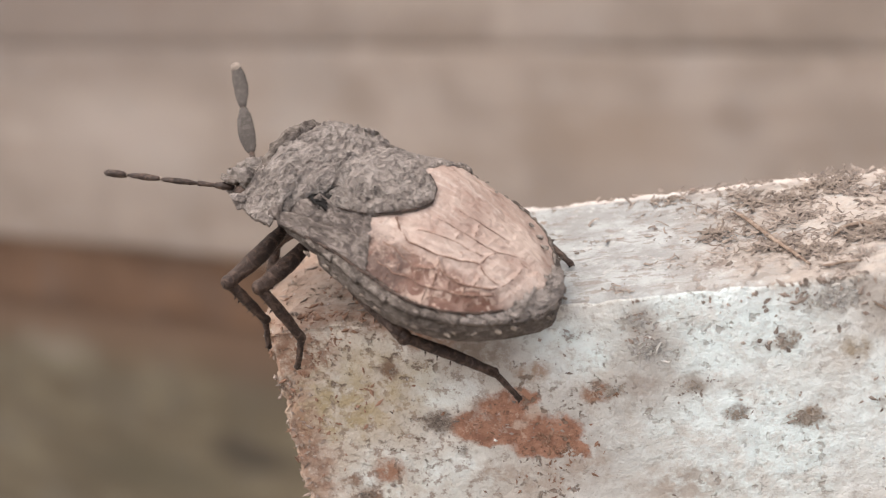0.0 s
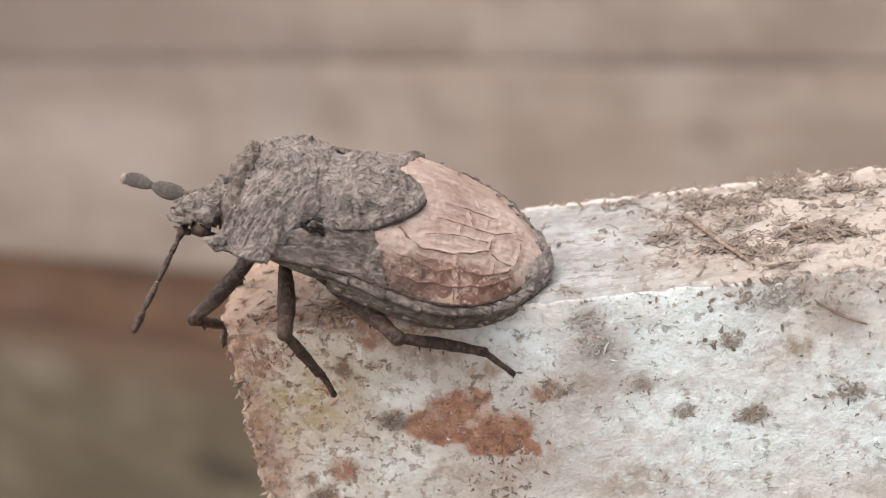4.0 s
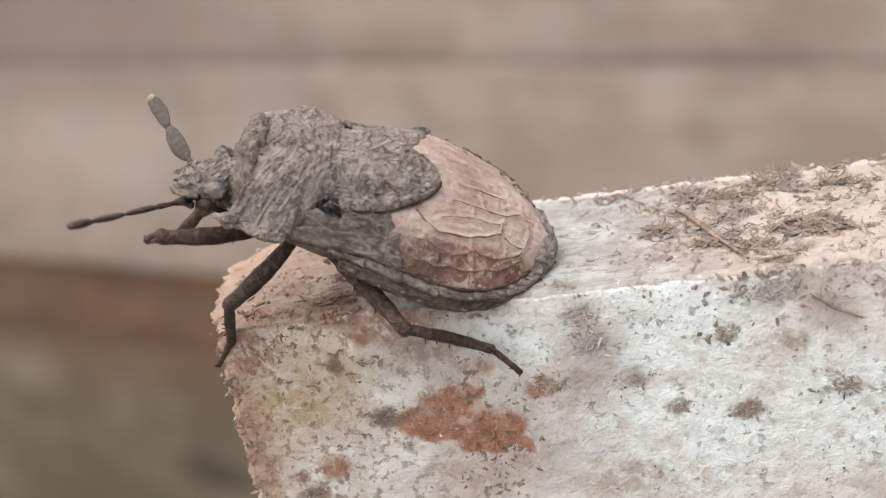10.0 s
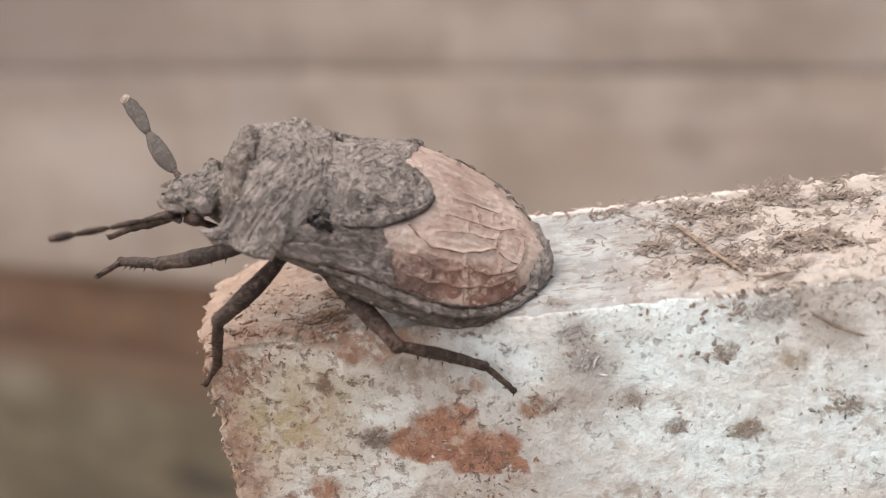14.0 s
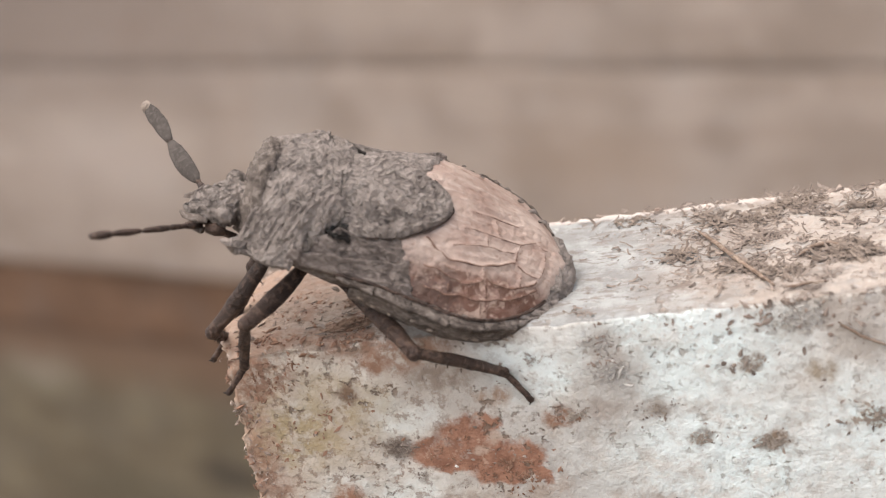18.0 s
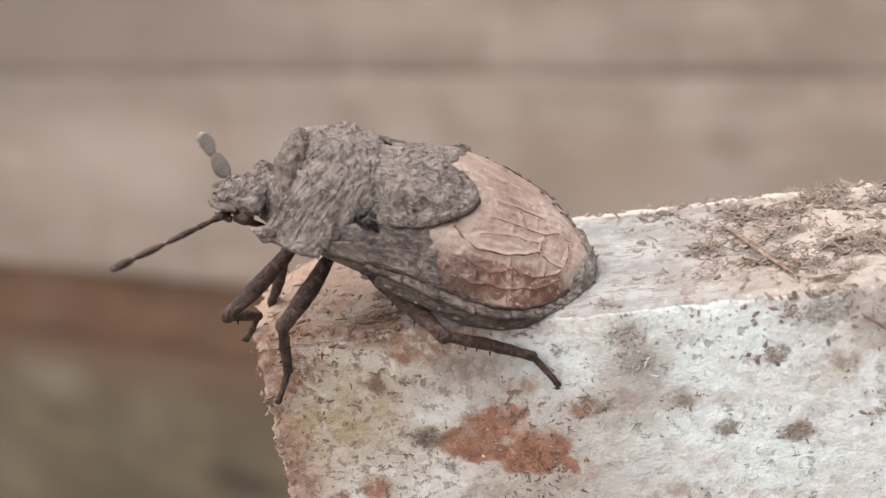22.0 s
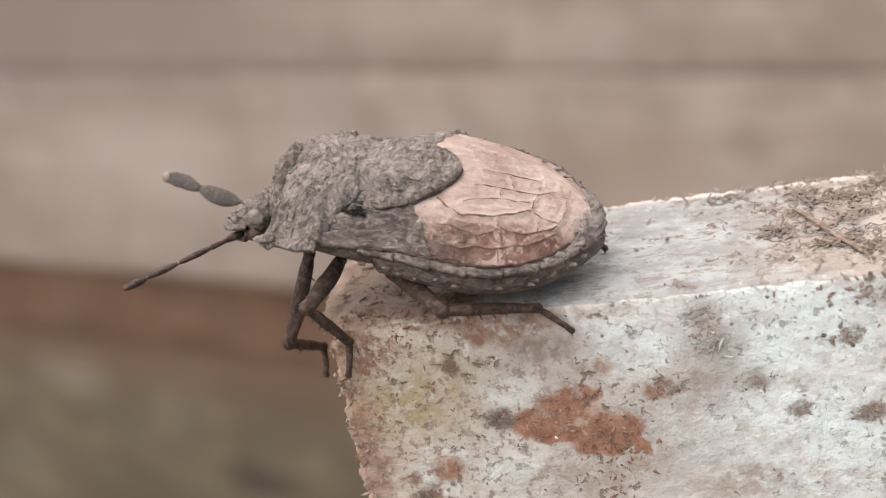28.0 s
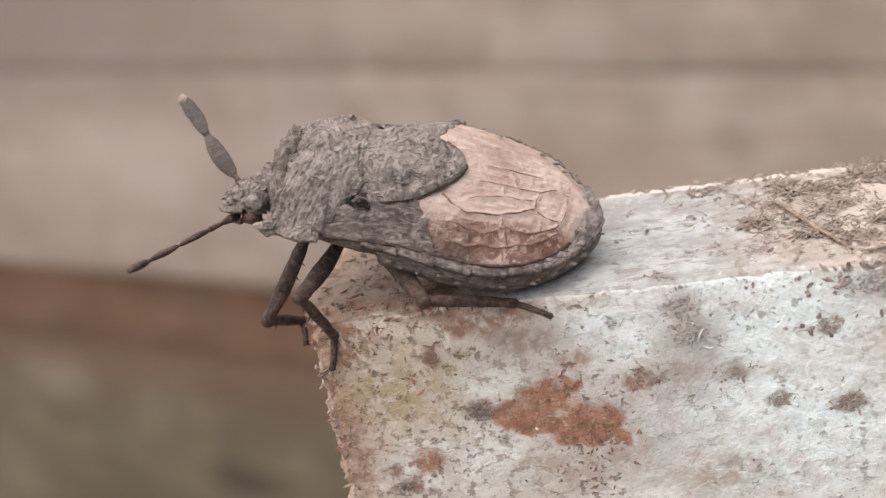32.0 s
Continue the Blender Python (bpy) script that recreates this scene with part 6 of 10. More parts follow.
    walk(limbs["front_left_tarsus"], [
        (0, pose(-0.003382, -0.005005, -0.003103, -77.3, 76.3, -16.6)), (0.5, pose(-0.003508, -0.004818, -0.003195, -81.2, 78.2, -19.5)), (1, pose(-0.004238, -0.004618, -0.003387, -88.7, 81.0, -25.8)),
        (1.2, pose(-0.006025, -0.004538, -0.003297, -153.8, 70.4, -86.4)), (1.3, pose(-0.006942, -0.004525, -0.003222, -161.3, 66.8, -92.3)), (1.5, pose(-0.008704, -0.004531, -0.003, -173.4, 56.2, -100.9)),
        (1.8, pose(-0.007916, -0.001343, -0.005926, -152.1, 43.3, -86.3)), (2, pose(-0.006733, -0.00073, -0.006802, -142.5, 43.1, -79.1)), (2.5, pose(-0.007016, -0.00058, -0.006539, -131.8, 43.2, -68.5)),
        (2.75, pose(-0.006866, -0.000557, -0.006694, -124.2, 24.5, -67.6)), (3, pose(-0.006737, -0.000552, -0.006833, -117.2, -2.7, -69.0)), (3.2, pose(-0.006564, -0.000298, -0.006345, -107.6, 35.6, -72.2)),
        (3.35, pose(-0.006337, -0.000535, -0.006235, -104.3, 61.0, -75.1)), (3.5, pose(-0.006116, -0.000788, -0.006114, 70.7, 84.3, 95.1)), (5.5, pose(-0.006607, -0.001755, -0.006161, 152.4, 83.1, -175.7)),
        (5.75, pose(-0.006621, -0.0013, -0.006166, -123.1, 60.3, -99.4)), (6, pose(-0.006636, -0.000866, -0.006148, -111.3, 33.6, -97.3)), (6.25, pose(-0.006726, -0.001001, -0.005973, -118.3, 59.2, -108.4)),
        (6.5, pose(-0.006816, -0.001149, -0.005784, 171.7, 80.0, 177.6)), (7, pose(-0.00748, -0.000754, -0.006679, 145.8, 74.9, 152.1)), (7.2, pose(-0.007269, -0.000841, -0.00612, -148.7, 89.0, -142.5)),
        (7.35, pose(-0.007121, -0.001036, -0.005647, -22.6, 80.8, -16.3)), (7.5, pose(-0.006984, -0.0012, -0.00523, -23.1, 70.3, -17.9)), (7.8, pose(-0.007761, -0.001373, -0.004469, -6.2, 83.7, 0.6)),
        (8, pose(-0.00828, -0.001551, -0.003947, 101.2, 83.6, 109.1)), (8.5, pose(-0.00966, -0.001332, -0.00391, 124.5, 83.9, 133.3)), (9, pose(-0.009776, -0.00081, -0.003439, 151.0, 56.7, 164.7)),
        (9.5, pose(-0.00941, -0.001442, -0.002766, 139.0, 56.4, 152.4)), (10, pose(-0.009076, -0.002008, -0.002138, 126.4, 54.9, 140.4)), (10.5, pose(-0.008859, -0.002413, -0.001842, 112.9, 53.3, 127.8)),
        (11, pose(-0.008611, -0.002766, -0.001503, 101.6, 50.8, 117.6)), (11.25, pose(-0.008728, -0.001943, -0.003532, 131.8, 63.7, 149.0)), (11.5, pose(-0.008846, -0.001041, -0.00564, 179.8, 63.1, -161.8)),
        (12, pose(-0.008899, -0.001991, -0.004574, 128.1, 75.6, 142.6)), (12.5, pose(-0.009213, -0.001025, -0.004467, -137.4, 61.3, -124.7)), (13, pose(-0.009562, -0.000292, -0.004791, -118.4, 37.4, -109.9)),
        (13.5, pose(-0.009947, -0.000244, -0.00511, -114.6, 17.8, -117.3)), (14, pose(-0.010182, -0.000266, -0.005277, -109.1, 3.8, -127.7)), (14.5, pose(-0.009901, -0.000027, -0.004638, -102.5, 12.3, -127.5)),
        (15, pose(-0.009644, -0.000189, -0.003594, -98.9, 24.6, -131.5)), (15.25, pose(-0.009884, -0.000792, -0.003335, -123.2, 51.2, -158.7)), (15.5, pose(-0.010127, -0.001014, -0.003494, -178.2, 57.1, 143.7)),
        (16, pose(-0.0091, -0.001392, -0.003898, -169.6, 59.6, 153.1)), (16.5, pose(-0.008074, -0.001868, -0.004192, -160.3, 61.6, 163.0)), (17, pose(-0.007064, -0.002334, -0.004469, -150.1, 62.9, 172.2)),
        (17.5, pose(-0.006065, -0.002735, -0.004794, -138.4, 63.9, -177.0)), (18, pose(-0.006154, -0.001747, -0.006577, -89.8, 66.2, -126.3)), (18.2, pose(-0.006266, -0.00214, -0.005935, -93.2, 72.7, -131.3)),
        (18.5, pose(-0.006308, -0.002781, -0.005021, -127.0, 77.4, -166.2)), (18.65, pose(-0.006277, -0.002314, -0.005442, -84.8, 55.4, -118.4)), (18.8, pose(-0.006262, -0.001634, -0.006109, -83.2, 49.3, -112.4)),
        (19, pose(-0.006067, -0.001351, -0.007069, -74.3, -1.8, -111.6)), (19.5, pose(-0.005905, -0.001587, -0.006771, -76.9, 41.2, -122.5)), (20, pose(-0.005952, -0.002243, -0.006777, -98.6, 71.1, -144.2)),
        (20.25, pose(-0.007092, -0.002442, -0.00606, -160.5, 72.7, 154.6)), (20.5, pose(-0.008232, -0.004093, -0.0036, 164.6, 60.8, 120.6)), (20.7, pose(-0.007442, -0.002251, -0.006001, -158.0, 73.0, 160.1)),
        (20.8, pose(-0.007023, -0.002349, -0.005993, -127.4, 73.5, -168.2)), (20.9, pose(-0.00663, -0.002144, -0.006395, -98.3, 68.9, -140.1)), (21, pose(-0.00627, -0.001901, -0.006926, -84.3, 65.7, -127.5)),
        (21.3, pose(-0.00606, -0.001599, -0.006977, -84.7, 62.8, -138.7)), (21.5, pose(-0.005919, -0.001407, -0.007004, -86.1, 60.7, -144.5)), (22, pose(-0.00595, -0.001779, -0.005735, -58.2, 65.7, -116.4)),
        (22.2, pose(-0.005803, -0.002884, -0.004826, -87.3, 79.6, -146.5)), (22.5, pose(-0.005309, -0.004349, -0.00386, 172.9, 72.5, 114.8)), (22.8, pose(-0.004928, -0.004271, -0.00392, 93.2, 81.0, 33.0)),
        (23, pose(-0.0047, -0.004145, -0.004198, 66.2, 80.5, 7.0)), (23.5, pose(-0.004027, -0.003755, -0.003564, 157.1, 77.0, 99.6)), (24, pose(-0.004343, -0.004085, -0.004157, 149.3, 68.1, 91.5)),
        (24.125, pose(-0.004925, -0.002856, -0.004972, 1.3, 65.6, -54.3)), (24.25, pose(-0.005521, -0.001655, -0.005767, -10.8, 22.0, -63.6)), (24.5, pose(-0.005644, -0.001707, -0.005591, -11.7, 62.5, -63.4)),
        (25, pose(-0.004996, -0.001136, -0.006402, -22.4, 38.4, -73.8)), (25.5, pose(-0.004991, -0.001257, -0.00646, -19.7, 36.6, -72.5)), (26, pose(-0.005045, -0.001321, -0.006499, -16.8, 35.3, -71.0)),
        (26.5, pose(-0.00492, -0.001665, -0.006352, -15.3, 42.8, -70.9)), (28, pose(-0.005156, -0.001708, -0.006355, -12.9, 49.3, -72.5)), (28.5, pose(-0.005257, -0.001662, -0.006412, -12.2, 48.9, -73.0)),
        (29, pose(-0.005261, -0.001375, -0.006539, -17.3, 48.4, -83.3)), (29.3, pose(-0.006358, -0.001789, -0.007108, -26.6, 43.0, -103.6)), (29.4, pose(-0.006768, -0.002209, -0.00719, -24.6, 33.5, -101.8)),
        (29.5, pose(-0.007175, -0.002525, -0.006628, -23.8, 43.0, -100.4)), (29.6, pose(-0.006236, -0.001712, -0.007604, -17.3, 24.7, -90.4)), (29.7, pose(-0.005097, -0.001492, -0.007043, -13.8, 46.1, -82.5)),
        (30, pose(-0.005122, -0.00153, -0.00679, -14.2, 46.0, -83.2)), (30.5, pose(-0.004973, -0.002262, -0.005999, -6.4, 43.4, -71.3)), (30.75, pose(-0.005416, -0.0029, -0.00517, -33.4, 70.1, -108.8)),
        (31, pose(-0.005846, -0.004139, -0.003843, -140.2, 65.3, 135.0)), (31.5, pose(-0.006379, -0.003948, -0.00606, 132.3, 84.6, 44.2)), (31.75, pose(-0.00563, -0.003166, -0.005363, -2.5, 60.2, -93.1)),
        (32, pose(-0.005556, -0.00172, -0.006109, 8.7, 7.2, -69.0)),
    ])
    walk(limbs["mid_left_femur"], [
        (0, pose(-0.0037, -0.002, -0.001, -0.3, -0.4, -83.6)), (0.5, pose(-0.0037, -0.002, -0.001, 0.3, -0.6, -82.4)), (1, pose(-0.0037, -0.002, -0.001, 1.1, 3.1, -92.7)),
        (1.5, pose(-0.0037, -0.002, -0.001, 1.2, -1.1, -102.6)), (2, pose(-0.0037, -0.002, -0.001, 1.0, -10.3, -101.7)), (2.5, pose(-0.0037, -0.002, -0.001, -2.9, 0.9, -66.1)),
        (3, pose(-0.0037, -0.002, -0.001, -2.3, -3.3, -67.4)), (3.5, pose(-0.0037, -0.002, -0.001, 0.2, 3.3, -72.9)), (5.5, pose(-0.0037, -0.002, -0.001, -3.1, 9.2, -80.5)),
        (6, pose(-0.0037, -0.002, -0.001, -4.1, 11.0, -82.2)), (6.5, pose(-0.0037, -0.002, -0.001, -6.5, -7.8, -88.4)), (7, pose(-0.0037, -0.002, -0.001, -6.7, 2.1, -86.2)),
        (7.2, pose(-0.0037, -0.002, -0.001, -6.0, 12.2, -92.8)), (7.35, pose(-0.0037, -0.002, -0.001, -6.2, 20.4, -98.0)), (7.5, pose(-0.0037, -0.002, -0.001, -7.2, 29.2, -103.5)),
        (7.8, pose(-0.0037, -0.002, -0.001, -10.8, 17.6, -112.9)), (8, pose(-0.0037, -0.002, -0.001, -11.0, 9.9, -115.8)), (8.5, pose(-0.0037, -0.002, -0.001, -11.8, 21.6, -121.7)),
        (9, pose(-0.003711, -0.002013, -0.001013, -15.0, 36.0, -130.1)), (9.5, pose(-0.003712, -0.002015, -0.001014, -14.1, 35.8, -130.0)), (10, pose(-0.003715, -0.002018, -0.001017, -13.3, 35.2, -130.1)),
        (10.5, pose(-0.003715, -0.002018, -0.001016, -12.5, 35.1, -130.2)), (11, pose(-0.003716, -0.002019, -0.001017, -11.7, 34.8, -130.3)), (11.5, pose(-0.003713, -0.002016, -0.001014, -11.0, 35.0, -130.6)),
        (12, pose(-0.003711, -0.002013, -0.001012, -10.4, 35.1, -130.9)), (12.5, pose(-0.003701, -0.002001, -0.001001, -10.2, 35.3, -131.3)), (13, pose(-0.0037, -0.002, -0.001, -8.6, 30.4, -128.9)),
        (13.5, pose(-0.0037, -0.002, -0.001, -8.0, 29.1, -128.1)), (14, pose(-0.0037, -0.002, -0.001, -7.4, 28.3, -127.5)), (14.5, pose(-0.0037, -0.002, -0.001, -7.5, 28.9, -128.4)),
        (15.5, pose(-0.0037, -0.002, -0.001, -8.5, 32.3, -131.4)), (17, pose(-0.0037, -0.002, -0.001, 1.2, 15.8, -120.5)), (17.5, pose(-0.0037, -0.002, -0.001, 3.2, 11.6, -118.1)),
        (18, pose(-0.0037, -0.002, -0.001, 3.4, 9.5, -118.1)), (18.2, pose(-0.0037, -0.002, -0.001, 3.6, 4.6, -111.9)), (18.5, pose(-0.0037, -0.002, -0.001, 2.7, -3.8, -102.0)),
        (19, pose(-0.0037, -0.002, -0.001, 3.0, 2.8, -100.4)), (19.5, pose(-0.0037, -0.002, -0.001, 4.4, 9.0, -107.4)), (20, pose(-0.0037, -0.002, -0.001, 3.5, 13.4, -117.4)),
        (20.5, pose(-0.0037, -0.002, -0.001, 2.8, 6.7, -117.4)), (20.7, pose(-0.0037, -0.002, -0.001, 5.3, 11.0, -102.4)), (20.9, pose(-0.0037, -0.002, -0.001, 8.1, 14.9, -86.4)),
        (21, pose(-0.0037, -0.002, -0.001, 9.7, 18.6, -77.0)), (21.2, pose(-0.0037, -0.002, -0.001, 5.8, 5.5, -90.6)), (21.3, pose(-0.0037, -0.002, -0.001, 4.9, -0.2, -96.8)),
        (21.5, pose(-0.0037, -0.002, -0.001, 4.4, -6.0, -108.1)), (22, pose(-0.0037, -0.002, -0.001, 6.9, 20.4, -110.6)), (22.2, pose(-0.0037, -0.002, -0.001, 8.3, 19.2, -104.8)),
        (22.5, pose(-0.0037, -0.002, -0.001, 9.5, 15.3, -96.7)), (23, pose(-0.0037, -0.002, -0.001, 8.4, 7.7, -93.1)), (23.5, pose(-0.0037, -0.002, -0.001, 9.1, 8.3, -82.8)),
        (24, pose(-0.0037, -0.002, -0.001, 7.4, 15.6, -90.5)), (24.5, pose(-0.0037, -0.002, -0.001, 3.0, 9.8, -110.4)), (25, pose(-0.0037, -0.002, -0.001, 3.5, 5.4, -92.8)),
        (25.5, pose(-0.0037, -0.002, -0.001, 3.0, 4.6, -93.9)), (26, pose(-0.0037, -0.002, -0.001, 2.6, 3.8, -95.0)), (26.5, pose(-0.0037, -0.002, -0.001, 2.2, 3.0, -96.1)),
        (27.5, pose(-0.0037, -0.002, -0.001, 1.5, 1.5, -98.3)), (28.5, pose(-0.0037, -0.002, -0.001, 0.5, -4.2, -99.9)), (29, pose(-0.0037, -0.002, -0.001, 0.7, -4.4, -102.7)),
        (29.5, pose(-0.0037, -0.002, -0.001, 1.7, -3.3, -112.1)), (30, pose(-0.0037, -0.002, -0.001, -0.5, -9.4, -102.6)), (30.5, pose(-0.0037, -0.002, -0.001, -0.1, -5.0, -103.7)),
        (31, pose(-0.0037, -0.002, -0.001, -0.0, -4.0, -103.3)), (31.5, pose(-0.0037, -0.002, -0.001, 0.0, -2.6, -104.3)), (32, pose(-0.0037, -0.002, -0.001, 0.1, -1.1, -105.2)),
    ])
    walk(limbs["mid_left_tibia"], [
        (0, pose(-0.003296, -0.005577, -0.000977, -0.6, 52.0, 27.7)), (0.5, pose(-0.003222, -0.005568, -0.000964, 1.1, 54.7, 30.3)), (1, pose(-0.003868, -0.005591, -0.001192, 3.2, 56.5, 32.9)),
        (1.5, pose(-0.004487, -0.005512, -0.000932, 6.5, 59.1, 38.1)), (2, pose(-0.004421, -0.005468, -0.000355, 15.3, 64.9, 48.5)), (2.5, pose(-0.00224, -0.00529, -0.001058, -6.8, 58.1, 23.1)),
        (3, pose(-0.002316, -0.005317, -0.00079, -10.8, 57.1, 17.2)), (3.5, pose(-0.002645, -0.005436, -0.00121, -8.2, 56.5, 17.9)), (5.5, pose(-0.003113, -0.005505, -0.001575, -4.5, 52.4, 24.9)),
        (6, pose(-0.003221, -0.005501, -0.001686, -7.1, 50.3, 20.1)), (6.5, pose(-0.003598, -0.005565, -0.000509, -7.6, 58.8, 19.5)), (7, pose(-0.003459, -0.00559, -0.00113, 4.3, 59.9, 33.0)),
        (7.2, pose(-0.003869, -0.005514, -0.001762, 19.5, 65.6, 51.1)), (7.35, pose(-0.004169, -0.005342, -0.002253, 31.8, 70.3, 65.4)), (7.5, pose(-0.004436, -0.005055, -0.002757, 51.3, 75.8, 86.9)),
        (7.8, pose(-0.005036, -0.00516, -0.00209, 59.2, 75.2, 96.1)), (8, pose(-0.005242, -0.005194, -0.001616, 46.6, 80.5, 83.7)), (8.5, pose(-0.00546, -0.004848, -0.002324, 26.9, 75.8, 64.3)),
        (9, pose(-0.005586, -0.004241, -0.00313, 20.5, 75.3, 58.1)), (9.5, pose(-0.005591, -0.004251, -0.003119, 15.5, 75.9, 52.6)), (10, pose(-0.005609, -0.00427, -0.003091, 11.1, 75.6, 48.3)),
        (10.5, pose(-0.005616, -0.004267, -0.003086, 11.7, 76.7, 49.1)), (11, pose(-0.005629, -0.004273, -0.003071, 13.1, 77.5, 50.3)), (11.5, pose(-0.005632, -0.004254, -0.003081, -3.3, 78.7, 33.4)),
        (12, pose(-0.005639, -0.004242, -0.003081, -1.3, 79.7, 34.8)), (12.5, pose(-0.00564, -0.004211, -0.003079, 4.4, 79.4, 40.5)), (13, pose(-0.005648, -0.004416, -0.002824, -2.2, 80.2, 33.3)),
        (13.5, pose(-0.005641, -0.004476, -0.00275, -8.6, 80.9, 26.4)), (14, pose(-0.005632, -0.004513, -0.002706, -16.5, 81.5, 17.9)), (14.5, pose(-0.005659, -0.004467, -0.002743, -8.1, 80.3, 25.6)),
        (15.5, pose(-0.005715, -0.004282, -0.002921, -9.4, 81.2, 23.6)), (17, pose(-0.00546, -0.004984, -0.00198, 18.1, 83.7, 52.3)), (17.5, pose(-0.005359, -0.005112, -0.001724, 29.0, 84.9, 63.9)),
        (18, pose(-0.005373, -0.005131, -0.001595, 8.9, 80.8, 44.0)), (18.2, pose(-0.005037, -0.00533, -0.00129, -2.5, 75.0, 33.0)), (18.5, pose(-0.004444, -0.005514, -0.000759, -24.1, 69.6, 10.6)),
        (19, pose(-0.00435, -0.005536, -0.001176, 27.6, 73.8, 66.3)), (19.5, pose(-0.004765, -0.005392, -0.001566, -0.2, 83.5, 37.4)), (20, pose(-0.005314, -0.005107, -0.001837, -37.1, 77.4, -1.0)),
        (20.5, pose(-0.005346, -0.005174, -0.001417, -24.8, 77.7, 11.3)), (20.7, pose(-0.004458, -0.005452, -0.001687, -21.6, 67.0, 14.4)), (20.9, pose(-0.00348, -0.005472, -0.001926, -29.3, 58.4, 2.9)),
        (21, pose(-0.00293, -0.005325, -0.002146, -34.3, 54.4, -5.2)), (21.2, pose(-0.003738, -0.005583, -0.001343, -20.4, 65.5, 8.6)), (21.3, pose(-0.004126, -0.005575, -0.000988, -18.3, 70.7, 10.3)),
        (21.5, pose(-0.004812, -0.005403, -0.000625, -5.4, 82.5, 23.8)), (22, pose(-0.004889, -0.005157, -0.002257, -10.2, 75.1, 19.1)), (22.2, pose(-0.004568, -0.005287, -0.002184, -0.4, 72.2, 29.7)),
        (22.5, pose(-0.004105, -0.005449, -0.001947, 0.5, 68.4, 31.8)), (23, pose(-0.003892, -0.005563, -0.001481, 9.6, 66.4, 43.8)), (23.5, pose(-0.003256, -0.005534, -0.00152, 12.7, 57.9, 48.9)),
        (24, pose(-0.003732, -0.005467, -0.001967, 7.9, 57.6, 45.2)), (24.5, pose(-0.004935, -0.005326, -0.001611, -0.2, 55.8, 36.8)), (25, pose(-0.003875, -0.00558, -0.001336, 6.5, 57.1, 46.3)),
        (25.5, pose(-0.003942, -0.00558, -0.001288, 2.2, 57.7, 41.8)), (26, pose(-0.004012, -0.005579, -0.001238, -0.5, 57.4, 38.2)), (26.5, pose(-0.004079, -0.005575, -0.001189, -6.1, 57.3, 33.2)),
        (27.5, pose(-0.004217, -0.005562, -0.001093, -2.3, 56.3, 36.1)), (28.5, pose(-0.004319, -0.005537, -0.000736, -4.8, 57.7, 31.6)), (29, pose(-0.004492, -0.005501, -0.000725, -0.4, 60.7, 36.7)),
        (29.5, pose(-0.00505, -0.005331, -0.000792, -4.8, 58.0, 31.7)), (30, pose(-0.004473, -0.005467, -0.000412, -3.3, 58.6, 32.8)), (30.5, pose(-0.004548, -0.005485, -0.000687, -1.8, 57.3, 34.8)),
        (31, pose(-0.004528, -0.005495, -0.000751, -9.5, 60.3, 25.0)), (31.5, pose(-0.004586, -0.005485, -0.000837, -12.6, 62.1, 21.3)), (32, pose(-0.004641, -0.005474, -0.000928, -10.8, 61.6, 23.7)),
    ])
